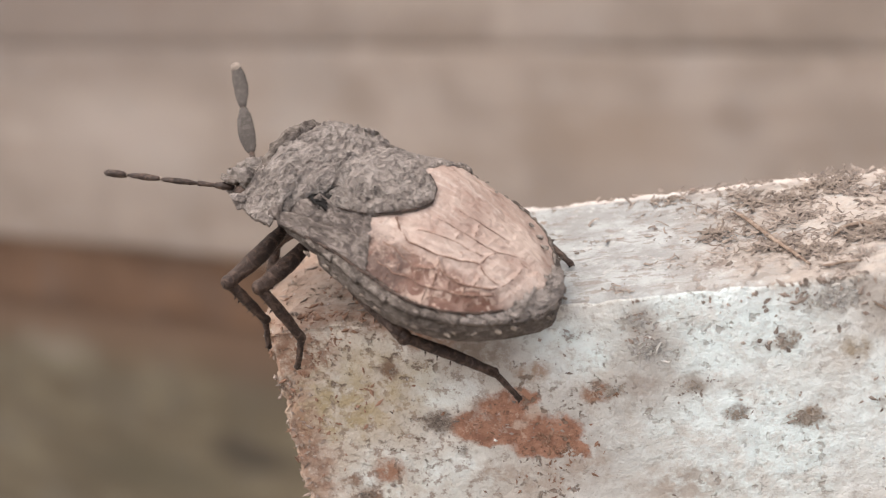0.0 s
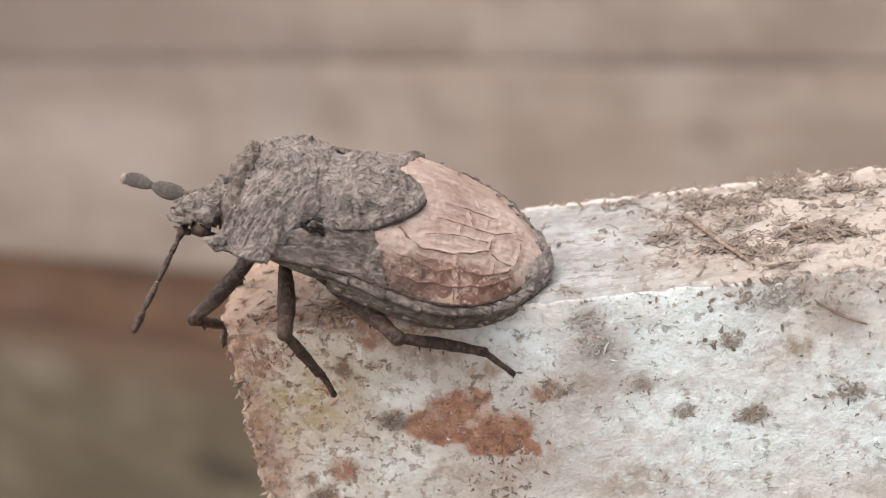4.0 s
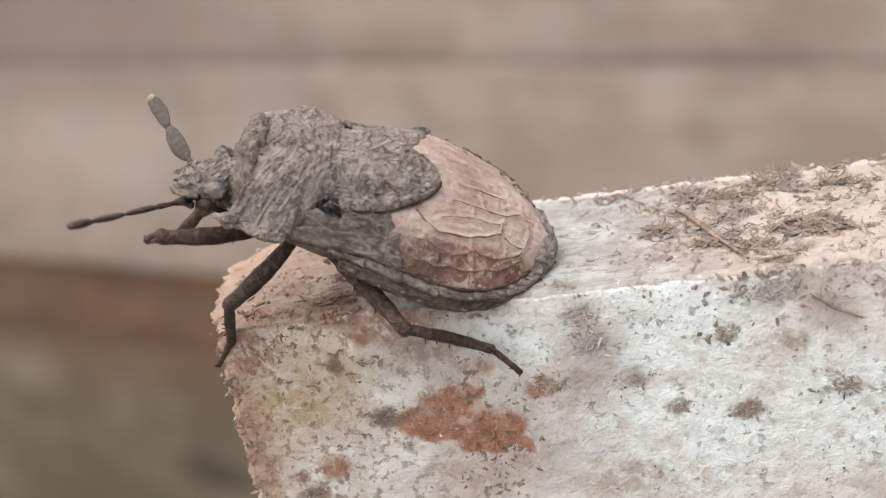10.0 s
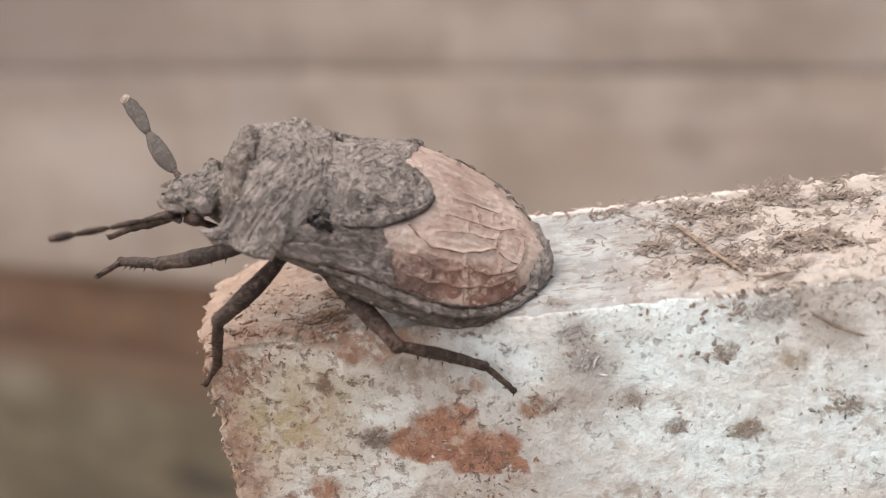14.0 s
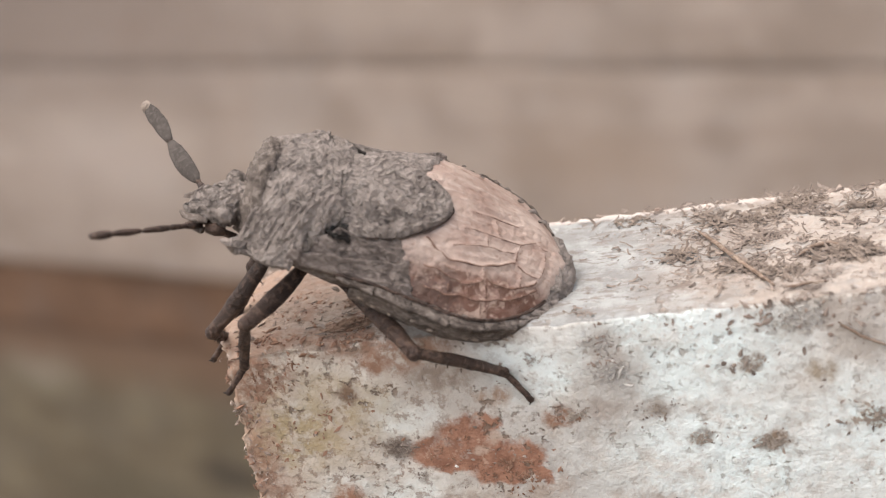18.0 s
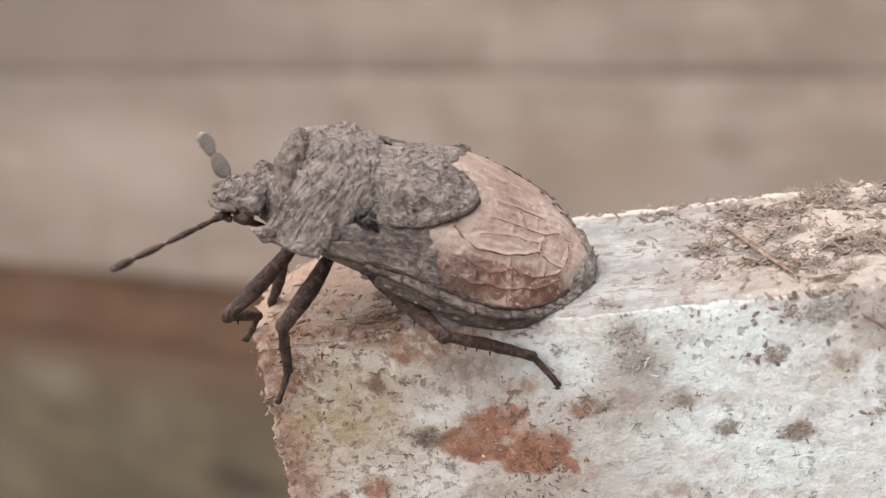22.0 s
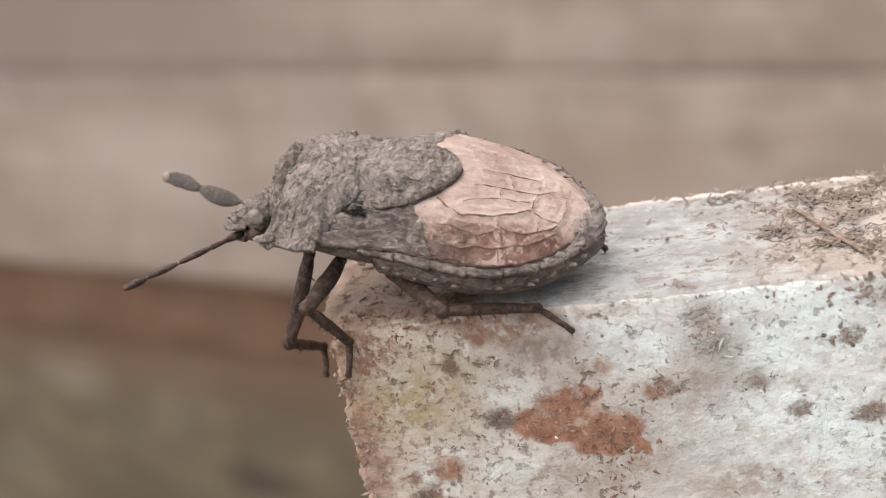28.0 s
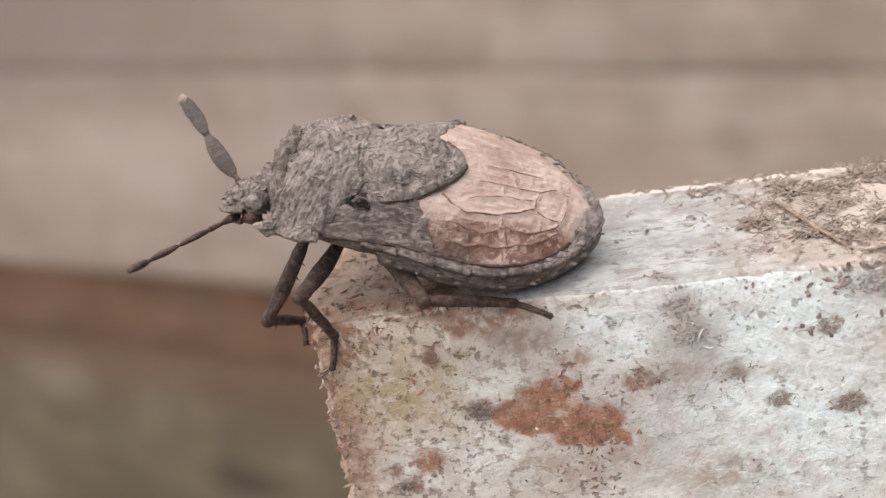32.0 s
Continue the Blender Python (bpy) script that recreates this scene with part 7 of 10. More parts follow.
    walk(limbs["mid_left_tarsus"], [
        (0, pose(-0.00166, -0.004718, -0.00334, -3.5, 82.3, -83.7)), (0.5, pose(-0.001724, -0.004693, -0.003411, 7.8, 80.8, -72.3)), (1, pose(-0.002478, -0.004693, -0.003694, 13.8, 79.8, -66.1)),
        (1.5, pose(-0.003277, -0.004561, -0.003507, 3.8, 75.8, -76.6)), (2, pose(-0.003578, -0.004514, -0.003072, -4.9, 73.6, -87.5)), (2.5, pose(-0.000784, -0.004668, -0.003606, 82.5, 62.4, 10.0)),
        (3, pose(-0.000761, -0.004834, -0.00331, 83.7, 59.1, 14.4)), (3.5, pose(-0.001069, -0.004925, -0.003711, 72.1, 58.7, 6.5)), (5.5, pose(-0.001451, -0.004733, -0.003951, 46.8, 63.1, -4.9)),
        (6, pose(-0.001422, -0.004843, -0.003995, 24.0, 55.1, -29.8)), (6.5, pose(-0.002132, -0.005046, -0.003074, 40.6, 63.2, -5.8)), (7, pose(-0.002198, -0.00477, -0.003726, 30.8, 62.0, -15.3)),
        (7.2, pose(-0.003091, -0.004548, -0.004493, 30.1, 70.5, -14.3)), (7.35, pose(-0.003748, -0.004423, -0.005078, 39.2, 77.9, -3.4)), (7.5, pose(-0.004396, -0.004321, -0.005666, 79.4, 83.6, 38.4)),
        (7.8, pose(-0.005117, -0.004397, -0.004991, 171.0, 77.0, 130.6)), (8, pose(-0.005188, -0.004704, -0.004575, -171.8, 76.9, 148.1)), (8.5, pose(-0.00514, -0.004183, -0.005232, -120.2, 76.7, -160.0)),
        (9, pose(-0.005183, -0.003594, -0.006031, -87.7, 73.5, -127.2)), (9.5, pose(-0.005146, -0.003671, -0.006028, -89.1, 74.0, -130.7)), (10, pose(-0.005114, -0.003715, -0.005997, -92.2, 75.2, -135.2)),
        (10.5, pose(-0.005164, -0.003744, -0.006006, -97.2, 76.4, -141.5)), (11, pose(-0.005213, -0.003772, -0.006, -101.6, 77.2, -147.5)), (11.5, pose(-0.005143, -0.003932, -0.006023, -107.2, 78.0, -154.6)),
        (12, pose(-0.005199, -0.003936, -0.006032, -114.6, 78.2, -163.5)), (12.5, pose(-0.005219, -0.003851, -0.006028, -124.2, 78.2, -173.9)), (13, pose(-0.00522, -0.004135, -0.00578, -117.8, 77.5, -168.0)),
        (13.5, pose(-0.005216, -0.004265, -0.005713, -111.5, 76.6, -162.2)), (14, pose(-0.005212, -0.004378, -0.005674, -124.0, 80.2, -176.0)), (14.5, pose(-0.005204, -0.004249, -0.0057, -123.2, 80.9, -176.3)),
        (15.5, pose(-0.005294, -0.004098, -0.005886, -114.3, 81.6, -168.3)), (17, pose(-0.005257, -0.004722, -0.004962, -88.0, 79.9, -146.1)), (17.5, pose(-0.005242, -0.004873, -0.004713, -79.4, 78.9, -139.0)),
        (18, pose(-0.005028, -0.004798, -0.004556, -66.5, 65.3, -127.8)), (18.2, pose(-0.004385, -0.004907, -0.004188, -47.0, 79.1, -107.9)), (18.5, pose(-0.003416, -0.005322, -0.003571, 75.9, 74.3, 19.1)),
        (19, pose(-0.004014, -0.004771, -0.004058, 18.0, 72.4, -39.2)), (19.5, pose(-0.004494, -0.005185, -0.004547, 126.0, 83.9, 69.2)), (20, pose(-0.004657, -0.005118, -0.004764, 43.6, 81.7, -13.8)),
        (20.5, pose(-0.004718, -0.005049, -0.004348, 3.2, 85.1, -54.7)), (20.7, pose(-0.003321, -0.005161, -0.004448, 18.9, 71.1, -38.3)), (20.9, pose(-0.001912, -0.005392, -0.004483, 24.9, 58.7, -31.2)),
        (21, pose(-0.001188, -0.005484, -0.004584, 23.9, 52.2, -30.9)), (21.2, pose(-0.002508, -0.005398, -0.004073, 11.9, 66.3, -44.9)), (21.3, pose(-0.003153, -0.005398, -0.00382, 1.4, 74.7, -56.2)),
        (21.5, pose(-0.004453, -0.005244, -0.003599, -72.8, 81.9, -134.0)), (22, pose(-0.004161, -0.004905, -0.005156, -34.3, 59.4, -93.8)), (22.2, pose(-0.00377, -0.004831, -0.00504, -34.3, 61.8, -95.0)),
        (22.5, pose(-0.003166, -0.004868, -0.004736, -42.6, 69.1, -105.8)), (23, pose(-0.003024, -0.00473, -0.00423, -25.0, 54.1, -89.4)), (23.5, pose(-0.002208, -0.004335, -0.004062, -73.5, 72.1, -148.8)),
        (24, pose(-0.002599, -0.004328, -0.0045, -61.8, 81.2, -138.9)), (24.5, pose(-0.003584, -0.004315, -0.004091, -18.1, 74.3, -94.9)), (25, pose(-0.00275, -0.004404, -0.003857, -10.5, 68.8, -86.7)),
        (25.5, pose(-0.002747, -0.004512, -0.003824, -8.8, 69.4, -85.2)), (26, pose(-0.00274, -0.004579, -0.003765, -7.8, 69.5, -85.0)), (26.5, pose(-0.002722, -0.004687, -0.003713, -7.8, 69.3, -84.4)),
        (27.5, pose(-0.002873, -0.00458, -0.00359, -10.8, 66.9, -89.2)), (28.5, pose(-0.002955, -0.004697, -0.003273, -13.0, 65.0, -93.2)), (29, pose(-0.003316, -0.004625, -0.003342, -9.0, 63.9, -89.7)),
        (29.5, pose(-0.0037, -0.004496, -0.003338, -10.8, 58.8, -92.9)), (30, pose(-0.00316, -0.004622, -0.002974, -13.5, 56.2, -97.0)), (30.5, pose(-0.003218, -0.00456, -0.003212, -12.1, 58.5, -95.9)),
        (31, pose(-0.00318, -0.004866, -0.003356, -7.4, 60.1, -91.1)), (31.5, pose(-0.003279, -0.004975, -0.003488, -6.4, 63.6, -89.8)), (32, pose(-0.003332, -0.004901, -0.003566, -5.3, 64.5, -88.7)),
    ])
    walk(limbs["hind_left_femur"], [
        (0, pose(-0.00135, -0.0025, -0.0011, -1.3, 7.5, -14.0)), (0.5, pose(-0.00135, -0.0025, -0.0011, -1.3, 3.4, -14.9)), (1, pose(-0.00135, -0.0025, -0.0011, -0.7, 0.9, -26.5)),
        (1.3, pose(-0.00135, -0.0025, -0.0011, -0.3, -4.6, -35.7)), (1.5, pose(-0.00135, -0.0025, -0.0011, 0.5, -8.0, -41.6)), (2, pose(-0.00135, -0.0025, -0.0011, 2.3, -16.0, -48.6)),
        (2.5, pose(-0.00135, -0.0025, -0.0011, 2.3, -19.0, -47.5)), (3, pose(-0.00135, -0.0025, -0.0011, 1.9, -16.0, -45.8)), (3.5, pose(-0.00135, -0.0025, -0.0011, 1.5, -12.6, -43.6)),
        (4, pose(-0.00135, -0.0025, -0.0011, 1.4, -9.3, -42.0)), (5, pose(-0.00135, -0.0025, -0.0011, -0.6, -5.4, -39.1)), (5.5, pose(-0.00135, -0.0025, -0.0011, -1.5, -3.8, -37.9)),
        (6, pose(-0.00135, -0.0025, -0.0011, -1.1, -6.8, -42.5)), (6.5, pose(-0.00135, -0.0025, -0.0011, -0.5, -10.0, -47.3)), (7, pose(-0.00135, -0.0025, -0.0011, 0.4, -13.1, -52.2)),
        (7.5, pose(-0.00135, -0.0025, -0.0011, -0.2, -11.9, -50.7)), (8, pose(-0.00135, -0.0025, -0.0011, -0.8, -10.7, -49.2)), (8.5, pose(-0.00135, -0.0025, -0.0011, -0.9, -9.3, -48.7)),
        (9, pose(-0.00135, -0.0025, -0.0011, -0.9, -7.8, -48.1)), (9.5, pose(-0.00135, -0.0025, -0.0011, -1.0, -6.4, -47.6)), (10, pose(-0.00135, -0.0025, -0.0011, -1.1, -6.3, -47.4)),
        (10.5, pose(-0.00135, -0.0025, -0.0011, -1.1, -6.3, -47.2)), (11, pose(-0.00135, -0.0025, -0.0011, -1.2, -6.2, -47.0)), (11.5, pose(-0.00135, -0.0025, -0.0011, -1.2, -6.1, -46.8)),
        (12.5, pose(-0.00135, -0.0025, -0.0011, -1.1, -6.0, -47.6)), (13.5, pose(-0.00135, -0.0025, -0.0011, -0.9, -5.7, -48.3)), (14, pose(-0.00135, -0.0025, -0.0011, -1.1, -7.4, -48.0)),
        (14.5, pose(-0.00135, -0.0025, -0.0011, -0.9, -7.5, -48.0)), (15, pose(-0.00135, -0.0025, -0.0011, -0.6, -7.7, -48.1)), (15.5, pose(-0.00135, -0.0025, -0.0011, -0.3, -7.8, -48.1)),
        (16, pose(-0.00135, -0.0025, -0.0011, -0.1, -8.0, -48.1)), (17.5, pose(-0.00135, -0.0025, -0.0011, 1.2, -9.9, -48.1)), (18.5, pose(-0.00135, -0.0025, -0.0011, 2.0, -11.4, -48.2)),
        (19, pose(-0.00135, -0.0025, -0.0011, 2.4, -11.3, -51.1)), (19.5, pose(-0.00135, -0.0025, -0.0011, 2.6, -11.2, -50.8)), (20, pose(-0.00135, -0.0025, -0.0011, 2.8, -11.2, -50.5)),
        (21, pose(-0.00135, -0.0025, -0.0011, 3.1, -11.4, -56.2)), (21.1, pose(-0.00135, -0.0025, -0.0011, 3.1, -11.4, -56.8)), (21.5, pose(-0.00135, -0.0025, -0.0011, 2.9, -16.6, -58.1)),
        (22, pose(-0.00135, -0.0025, -0.0011, -0.1, -13.2, -46.5)), (22.2, pose(-0.001345, -0.00275, -0.000855, -1.7, -2.7, -37.7)), (22.5, pose(-0.001201, -0.003018, -0.000647, -0.7, 20.4, -13.8)),
        (23, pose(-0.001206, -0.003007, -0.00064, -1.8, 15.0, -6.2)), (23.2, pose(-0.00135, -0.0025, -0.0011, -3.3, 6.6, -21.5)), (23.5, pose(-0.001257, -0.002718, -0.00095, -2.8, 1.8, -32.2)),
        (23.65, pose(-0.00135, -0.0025, -0.0011, -2.5, 1.6, -34.4)), (23.8, pose(-0.00135, -0.0025, -0.0011, -2.1, 1.4, -36.7)), (24, pose(-0.00135, -0.0025, -0.0011, -1.7, 1.2, -39.6)),
        (24.5, pose(-0.00135, -0.0025, -0.0011, -2.7, -10.9, -56.0)), (25, pose(-0.00135, -0.0025, -0.0011, -5.1, -10.7, -43.1)), (26, pose(-0.00135, -0.0025, -0.0011, -4.4, -7.5, -44.7)),
        (26.5, pose(-0.00135, -0.0025, -0.0011, -4.2, -5.9, -45.5)), (27, pose(-0.00135, -0.0025, -0.0011, -4.0, -6.8, -45.7)), (28.5, pose(-0.00135, -0.0025, -0.0011, -3.5, -9.2, -46.4)),
        (29, pose(-0.00135, -0.0025, -0.0011, -2.5, -11.2, -53.6)), (29.3, pose(-0.00135, -0.0025, -0.0011, -1.7, -12.2, -57.9)), (29.5, pose(-0.00135, -0.0025, -0.0011, -0.9, -13.6, -61.3)),
        (30, pose(-0.00135, -0.0025, -0.0011, -2.7, -15.6, -55.4)), (30.5, pose(-0.00135, -0.0025, -0.0011, -2.5, -16.1, -56.3)), (31, pose(-0.00135, -0.0025, -0.0011, -2.3, -16.6, -57.3)),
        (32, pose(-0.00135, -0.0025, -0.0011, -1.9, -17.5, -59.2)),
    ])
    walk(limbs["hind_left_tibia"], [
        (0, pose(0.002786, -0.003534, -0.001659, -0.5, 22.7, 36.1)), (0.5, pose(0.002798, -0.003604, -0.001353, -0.9, 24.5, 35.8)), (1, pose(0.002498, -0.004418, -0.00117, -0.1, 27.1, 36.9)),
        (1.3, pose(0.002132, -0.004999, -0.000755, -1.0, 27.5, 35.3)), (1.5, pose(0.001835, -0.005326, -0.000502, -1.5, 27.7, 34.3)), (2, pose(0.001385, -0.0056, 0.000083, -1.9, 28.9, 30.9)),
        (2.5, pose(0.001398, -0.005497, 0.000299, -0.8, 31.1, 32.5)), (3, pose(0.001531, -0.005465, 0.000083, 1.0, 29.2, 35.1)), (3.5, pose(0.001687, -0.005395, -0.000161, -2.9, 20.6, 25.4)),
        (4, pose(0.001805, -0.005339, -0.000406, -2.9, 18.7, 24.1)), (5, pose(0.001973, -0.005198, -0.000693, -3.7, 15.8, 18.9)), (5.5, pose(0.002036, -0.005135, -0.000818, -4.1, 13.9, 15.8)),
        (6, pose(0.001799, -0.005383, -0.000587, -4.3, 15.4, 13.8)), (6.5, pose(0.001523, -0.005612, -0.000355, -3.7, 16.4, 12.8)), (7, pose(0.001219, -0.005808, -0.000126, -2.7, 18.8, 12.7)),
        (7.5, pose(0.001318, -0.005754, -0.000214, -1.7, 16.0, 13.0)), (8, pose(0.00141, -0.0057, -0.000303, -1.1, 15.9, 13.3)), (8.5, pose(0.001451, -0.005688, -0.000407, -0.5, 14.6, 13.2)),
        (9, pose(0.001492, -0.005673, -0.000513, -0.1, 14.4, 13.1)), (9.5, pose(0.001534, -0.005653, -0.000623, 0.3, 14.3, 12.9)), (10, pose(0.001543, -0.005645, -0.000626, 0.5, 14.5, 13.8)),
        (10.5, pose(0.001554, -0.005636, -0.000631, 0.8, 14.7, 14.7)), (11, pose(0.001564, -0.005628, -0.000635, 1.0, 14.9, 15.5)), (11.5, pose(0.001576, -0.005617, -0.00064, 1.2, 15.5, 15.9)),
        (12.5, pose(0.001536, -0.005656, -0.000654, 1.5, 15.4, 16.4)), (13.5, pose(0.001497, -0.005694, -0.00067, 1.3, 15.9, 15.5)), (14, pose(0.001502, -0.00567, -0.000548, 0.8, 15.3, 13.7)),
        (14.5, pose(0.001501, -0.005669, -0.000538, 1.2, 15.4, 14.3)), (15, pose(0.001499, -0.005669, -0.000526, 1.5, 16.3, 15.0)), (15.5, pose(0.001497, -0.005669, -0.000516, 1.9, 17.1, 15.7)),
        (16, pose(0.001494, -0.00567, -0.000505, 1.0, 16.0, 15.8)), (17.5, pose(0.001481, -0.00565, -0.000357, -2.1, 13.9, 15.3)), (18.5, pose(0.001461, -0.005641, -0.000249, -1.4, 14.1, 15.7)),
        (19, pose(0.001299, -0.005781, -0.00026, -1.3, 12.4, 14.6)), (19.5, pose(0.001315, -0.005769, -0.000262, -1.6, 11.9, 14.6)), (20, pose(0.001336, -0.005753, -0.000267, -0.7, 13.8, 15.3)),
        (21, pose(0.000994, -0.006003, -0.000248, -0.5, 14.7, 19.4)), (21.1, pose(0.000959, -0.006026, -0.000247, -0.6, 13.6, 19.0)), (21.5, pose(0.000828, -0.005999, 0.000125, -1.3, 13.7, 15.6)),
        (22, pose(0.001533, -0.005535, -0.000115, -0.7, 13.2, 14.6)), (22.2, pose(0.002028, -0.005512, -0.000501, -1.0, 5.5, 15.3)), (22.5, pose(0.00271, -0.004257, -0.001854, -2.3, -6.1, 8.4)),
        (23, pose(0.002943, -0.003741, -0.001466, -3.6, 1.8, 5.2)), (23.2, pose(0.002626, -0.004062, -0.001591, -3.1, 2.9, 14.5)), (23.5, pose(0.002416, -0.00513, -0.000991, -2.5, 7.7, 23.7)),
        (23.65, pose(0.002195, -0.00493, -0.001218, -1.2, 10.9, 33.4)), (23.8, pose(0.002098, -0.005067, -0.001204, 0.3, 13.2, 42.3)), (24, pose(0.001962, -0.00524, -0.001191, 0.4, 17.0, 43.5)),
        (24.5, pose(0.001009, -0.006002, -0.000286, -2.4, 18.6, 36.4)), (25, pose(0.001735, -0.005386, -0.0003, -4.9, 17.1, 27.8)), (26, pose(0.00168, -0.005499, -0.000535, -4.7, 16.8, 26.3)),
        (26.5, pose(0.001649, -0.005549, -0.000655, -5.0, 14.4, 27.3)), (27, pose(0.001631, -0.005558, -0.000594, -4.3, 13.9, 27.0)), (28.5, pose(0.001575, -0.005577, -0.000416, -2.4, 12.4, 26.1)),
        (29, pose(0.001152, -0.005896, -0.000267, -2.7, 12.1, 24.1)), (29.3, pose(0.000884, -0.006059, -0.000189, -2.4, 14.8, 26.4)), (29.5, pose(0.000655, -0.006166, -0.000087, -2.7, 15.8, 25.9)),
        (30, pose(0.001004, -0.005907, 0.000058, -2.7, 18.6, 22.6)), (30.5, pose(0.000941, -0.005938, 0.000094, -3.0, 19.5, 22.2)), (31, pose(0.000876, -0.005968, 0.000129, -2.1, 16.6, 24.8)),
        (32, pose(0.000747, -0.006023, 0.000196, -2.2, 17.1, 27.0)),
    ])
    walk(limbs["hind_left_tarsus"], [
        (0, pose(0.005918, -0.001252, -0.003279, -0.7, 45.0, 26.5)), (0.5, pose(0.005897, -0.00137, -0.003097, 1.2, 47.3, 30.0)), (1, pose(0.005487, -0.002171, -0.003082, 1.3, 50.7, 29.7)),
        (1.3, pose(0.005172, -0.002845, -0.002692, -2.4, 52.9, 24.2)), (1.5, pose(0.00491, -0.003232, -0.002452, -9.7, 52.3, 14.4)), (2, pose(0.004542, -0.003713, -0.001945, -14.0, 54.4, 5.0)),
        (2.5, pose(0.00443, -0.003563, -0.001871, -15.8, 56.6, 0.7)), (3, pose(0.004532, -0.003358, -0.001964, -15.3, 56.2, -0.5)), (3.5, pose(0.005239, -0.003709, -0.001636, -11.9, 31.6, 0.4)),
        (4, pose(0.005437, -0.003716, -0.001753, -11.5, 32.6, 0.5)), (5, pose(0.005798, -0.003891, -0.001836, -11.2, 33.2, -0.1)), (5.5, pose(0.00596, -0.004026, -0.001826, -11.7, 33.4, -1.5)),
        (6, pose(0.005732, -0.004417, -0.0017, -12.2, 28.5, -5.4)), (6.5, pose(0.005452, -0.004718, -0.00154, -12.2, 27.1, -7.4)), (7, pose(0.005099, -0.004936, -0.001476, -11.7, 25.3, -9.6)),
        (7.5, pose(0.005252, -0.004844, -0.001369, -8.3, 25.9, -10.9)), (8, pose(0.005341, -0.004771, -0.001451, -5.0, 30.1, -8.0)), (8.5, pose(0.005408, -0.004759, -0.001464, -5.0, 29.3, -8.7)),
        (9, pose(0.005454, -0.004752, -0.001561, -3.8, 30.4, -7.7)), (9.5, pose(0.0055, -0.004742, -0.001661, -3.0, 30.0, -7.1)), (10, pose(0.005492, -0.004674, -0.001678, -3.7, 25.3, -9.1)),
        (10.5, pose(0.005484, -0.004607, -0.001695, -2.6, 28.1, -7.4)), (11, pose(0.005475, -0.00454, -0.001712, -3.4, 27.1, -9.8)), (11.5, pose(0.005468, -0.004505, -0.00176, -3.1, 26.7, -10.2)),
        (12.5, pose(0.005421, -0.004514, -0.001769, -2.7, 25.9, -11.1)), (13.5, pose(0.005387, -0.004611, -0.001825, -2.6, 24.7, -12.4)), (14, pose(0.005438, -0.004712, -0.001658, -2.5, 24.5, -12.9)),
        (14.5, pose(0.005424, -0.004666, -0.001653, -2.0, 24.8, -12.9)), (15, pose(0.005392, -0.004625, -0.001703, -0.5, 24.4, -10.3)), (15.5, pose(0.005361, -0.004583, -0.001753, -1.5, 25.5, -12.8)),
        (16, pose(0.005378, -0.004572, -0.001665, -1.5, 26.6, -12.7)), (17.5, pose(0.005415, -0.004576, -0.001364, -1.3, 30.2, -12.1)), (18.5, pose(0.005382, -0.004538, -0.001271, -1.1, 31.7, -12.2)),
        (19, pose(0.005269, -0.004747, -0.001159, -2.0, 30.9, -15.0)), (19.5, pose(0.005293, -0.004736, -0.001129, -1.6, 30.7, -15.2)), (20, pose(0.005269, -0.004677, -0.001272, -0.7, 30.3, -15.3)),
        (21, pose(0.004827, -0.004655, -0.001311, -1.6, 26.1, -19.0)), (21.1, pose(0.004818, -0.004694, -0.001235, -1.5, 26.4, -19.6)), (21.5, pose(0.004758, -0.004902, -0.000872, -1.6, 27.2, -22.2)),
        (22, pose(0.005489, -0.004501, -0.001077, 1.1, 29.5, -17.0)), (22.2, pose(0.00603, -0.004412, -0.000906, 2.5, 32.4, -12.4)), (22.5, pose(0.006776, -0.003657, -0.001412, -3.0, 7.1, -27.6)),
        (23, pose(0.007058, -0.003365, -0.001592, -4.8, 17.3, -20.6)), (23.2, pose(0.006688, -0.003015, -0.0018, 10.7, 44.1, 12.1)), (23.5, pose(0.006204, -0.003467, -0.00155, 28.0, 46.4, 41.2)),
        (23.65, pose(0.00564, -0.00266, -0.002009, 7.7, 39.8, 17.3)), (23.8, pose(0.00512, -0.002313, -0.002163, -7.2, 24.1, -3.1)), (24, pose(0.004876, -0.002475, -0.002416, -9.6, 3.4, -11.2)),
        (24.5, pose(0.004213, -0.003641, -0.001628, -10.5, 7.3, -18.2)), (25, pose(0.005285, -0.003512, -0.001537, -9.1, 16.0, -13.2)), (26, pose(0.005284, -0.003719, -0.001752, -8.4, 4.0, -15.0)),
        (26.5, pose(0.005263, -0.003684, -0.001702, -8.1, 9.2, -14.2)), (27, pose(0.005263, -0.003706, -0.001604, -8.5, 11.8, -16.4)), (28.5, pose(0.005259, -0.003772, -0.001315, -3.3, 34.8, -6.6)),
        (29, pose(0.004899, -0.004217, -0.001149, -6.9, 27.2, -14.0)), (29.3, pose(0.004522, -0.004253, -0.001258, -8.3, 20.7, -18.1)), (29.5, pose(0.004288, -0.004398, -0.001232, -9.2, 15.2, -21.7)),
        (30, pose(0.004678, -0.004378, -0.001284, -8.1, 4.9, -24.2)), (30.5, pose(0.004605, -0.004441, -0.00131, -7.8, 3.0, -24.7)), (31, pose(0.00453, -0.004279, -0.001068, -7.0, -0.4, -21.3)),
        (32, pose(0.004325, -0.004201, -0.001036, -7.0, -2.9, -20.4)),
    ])
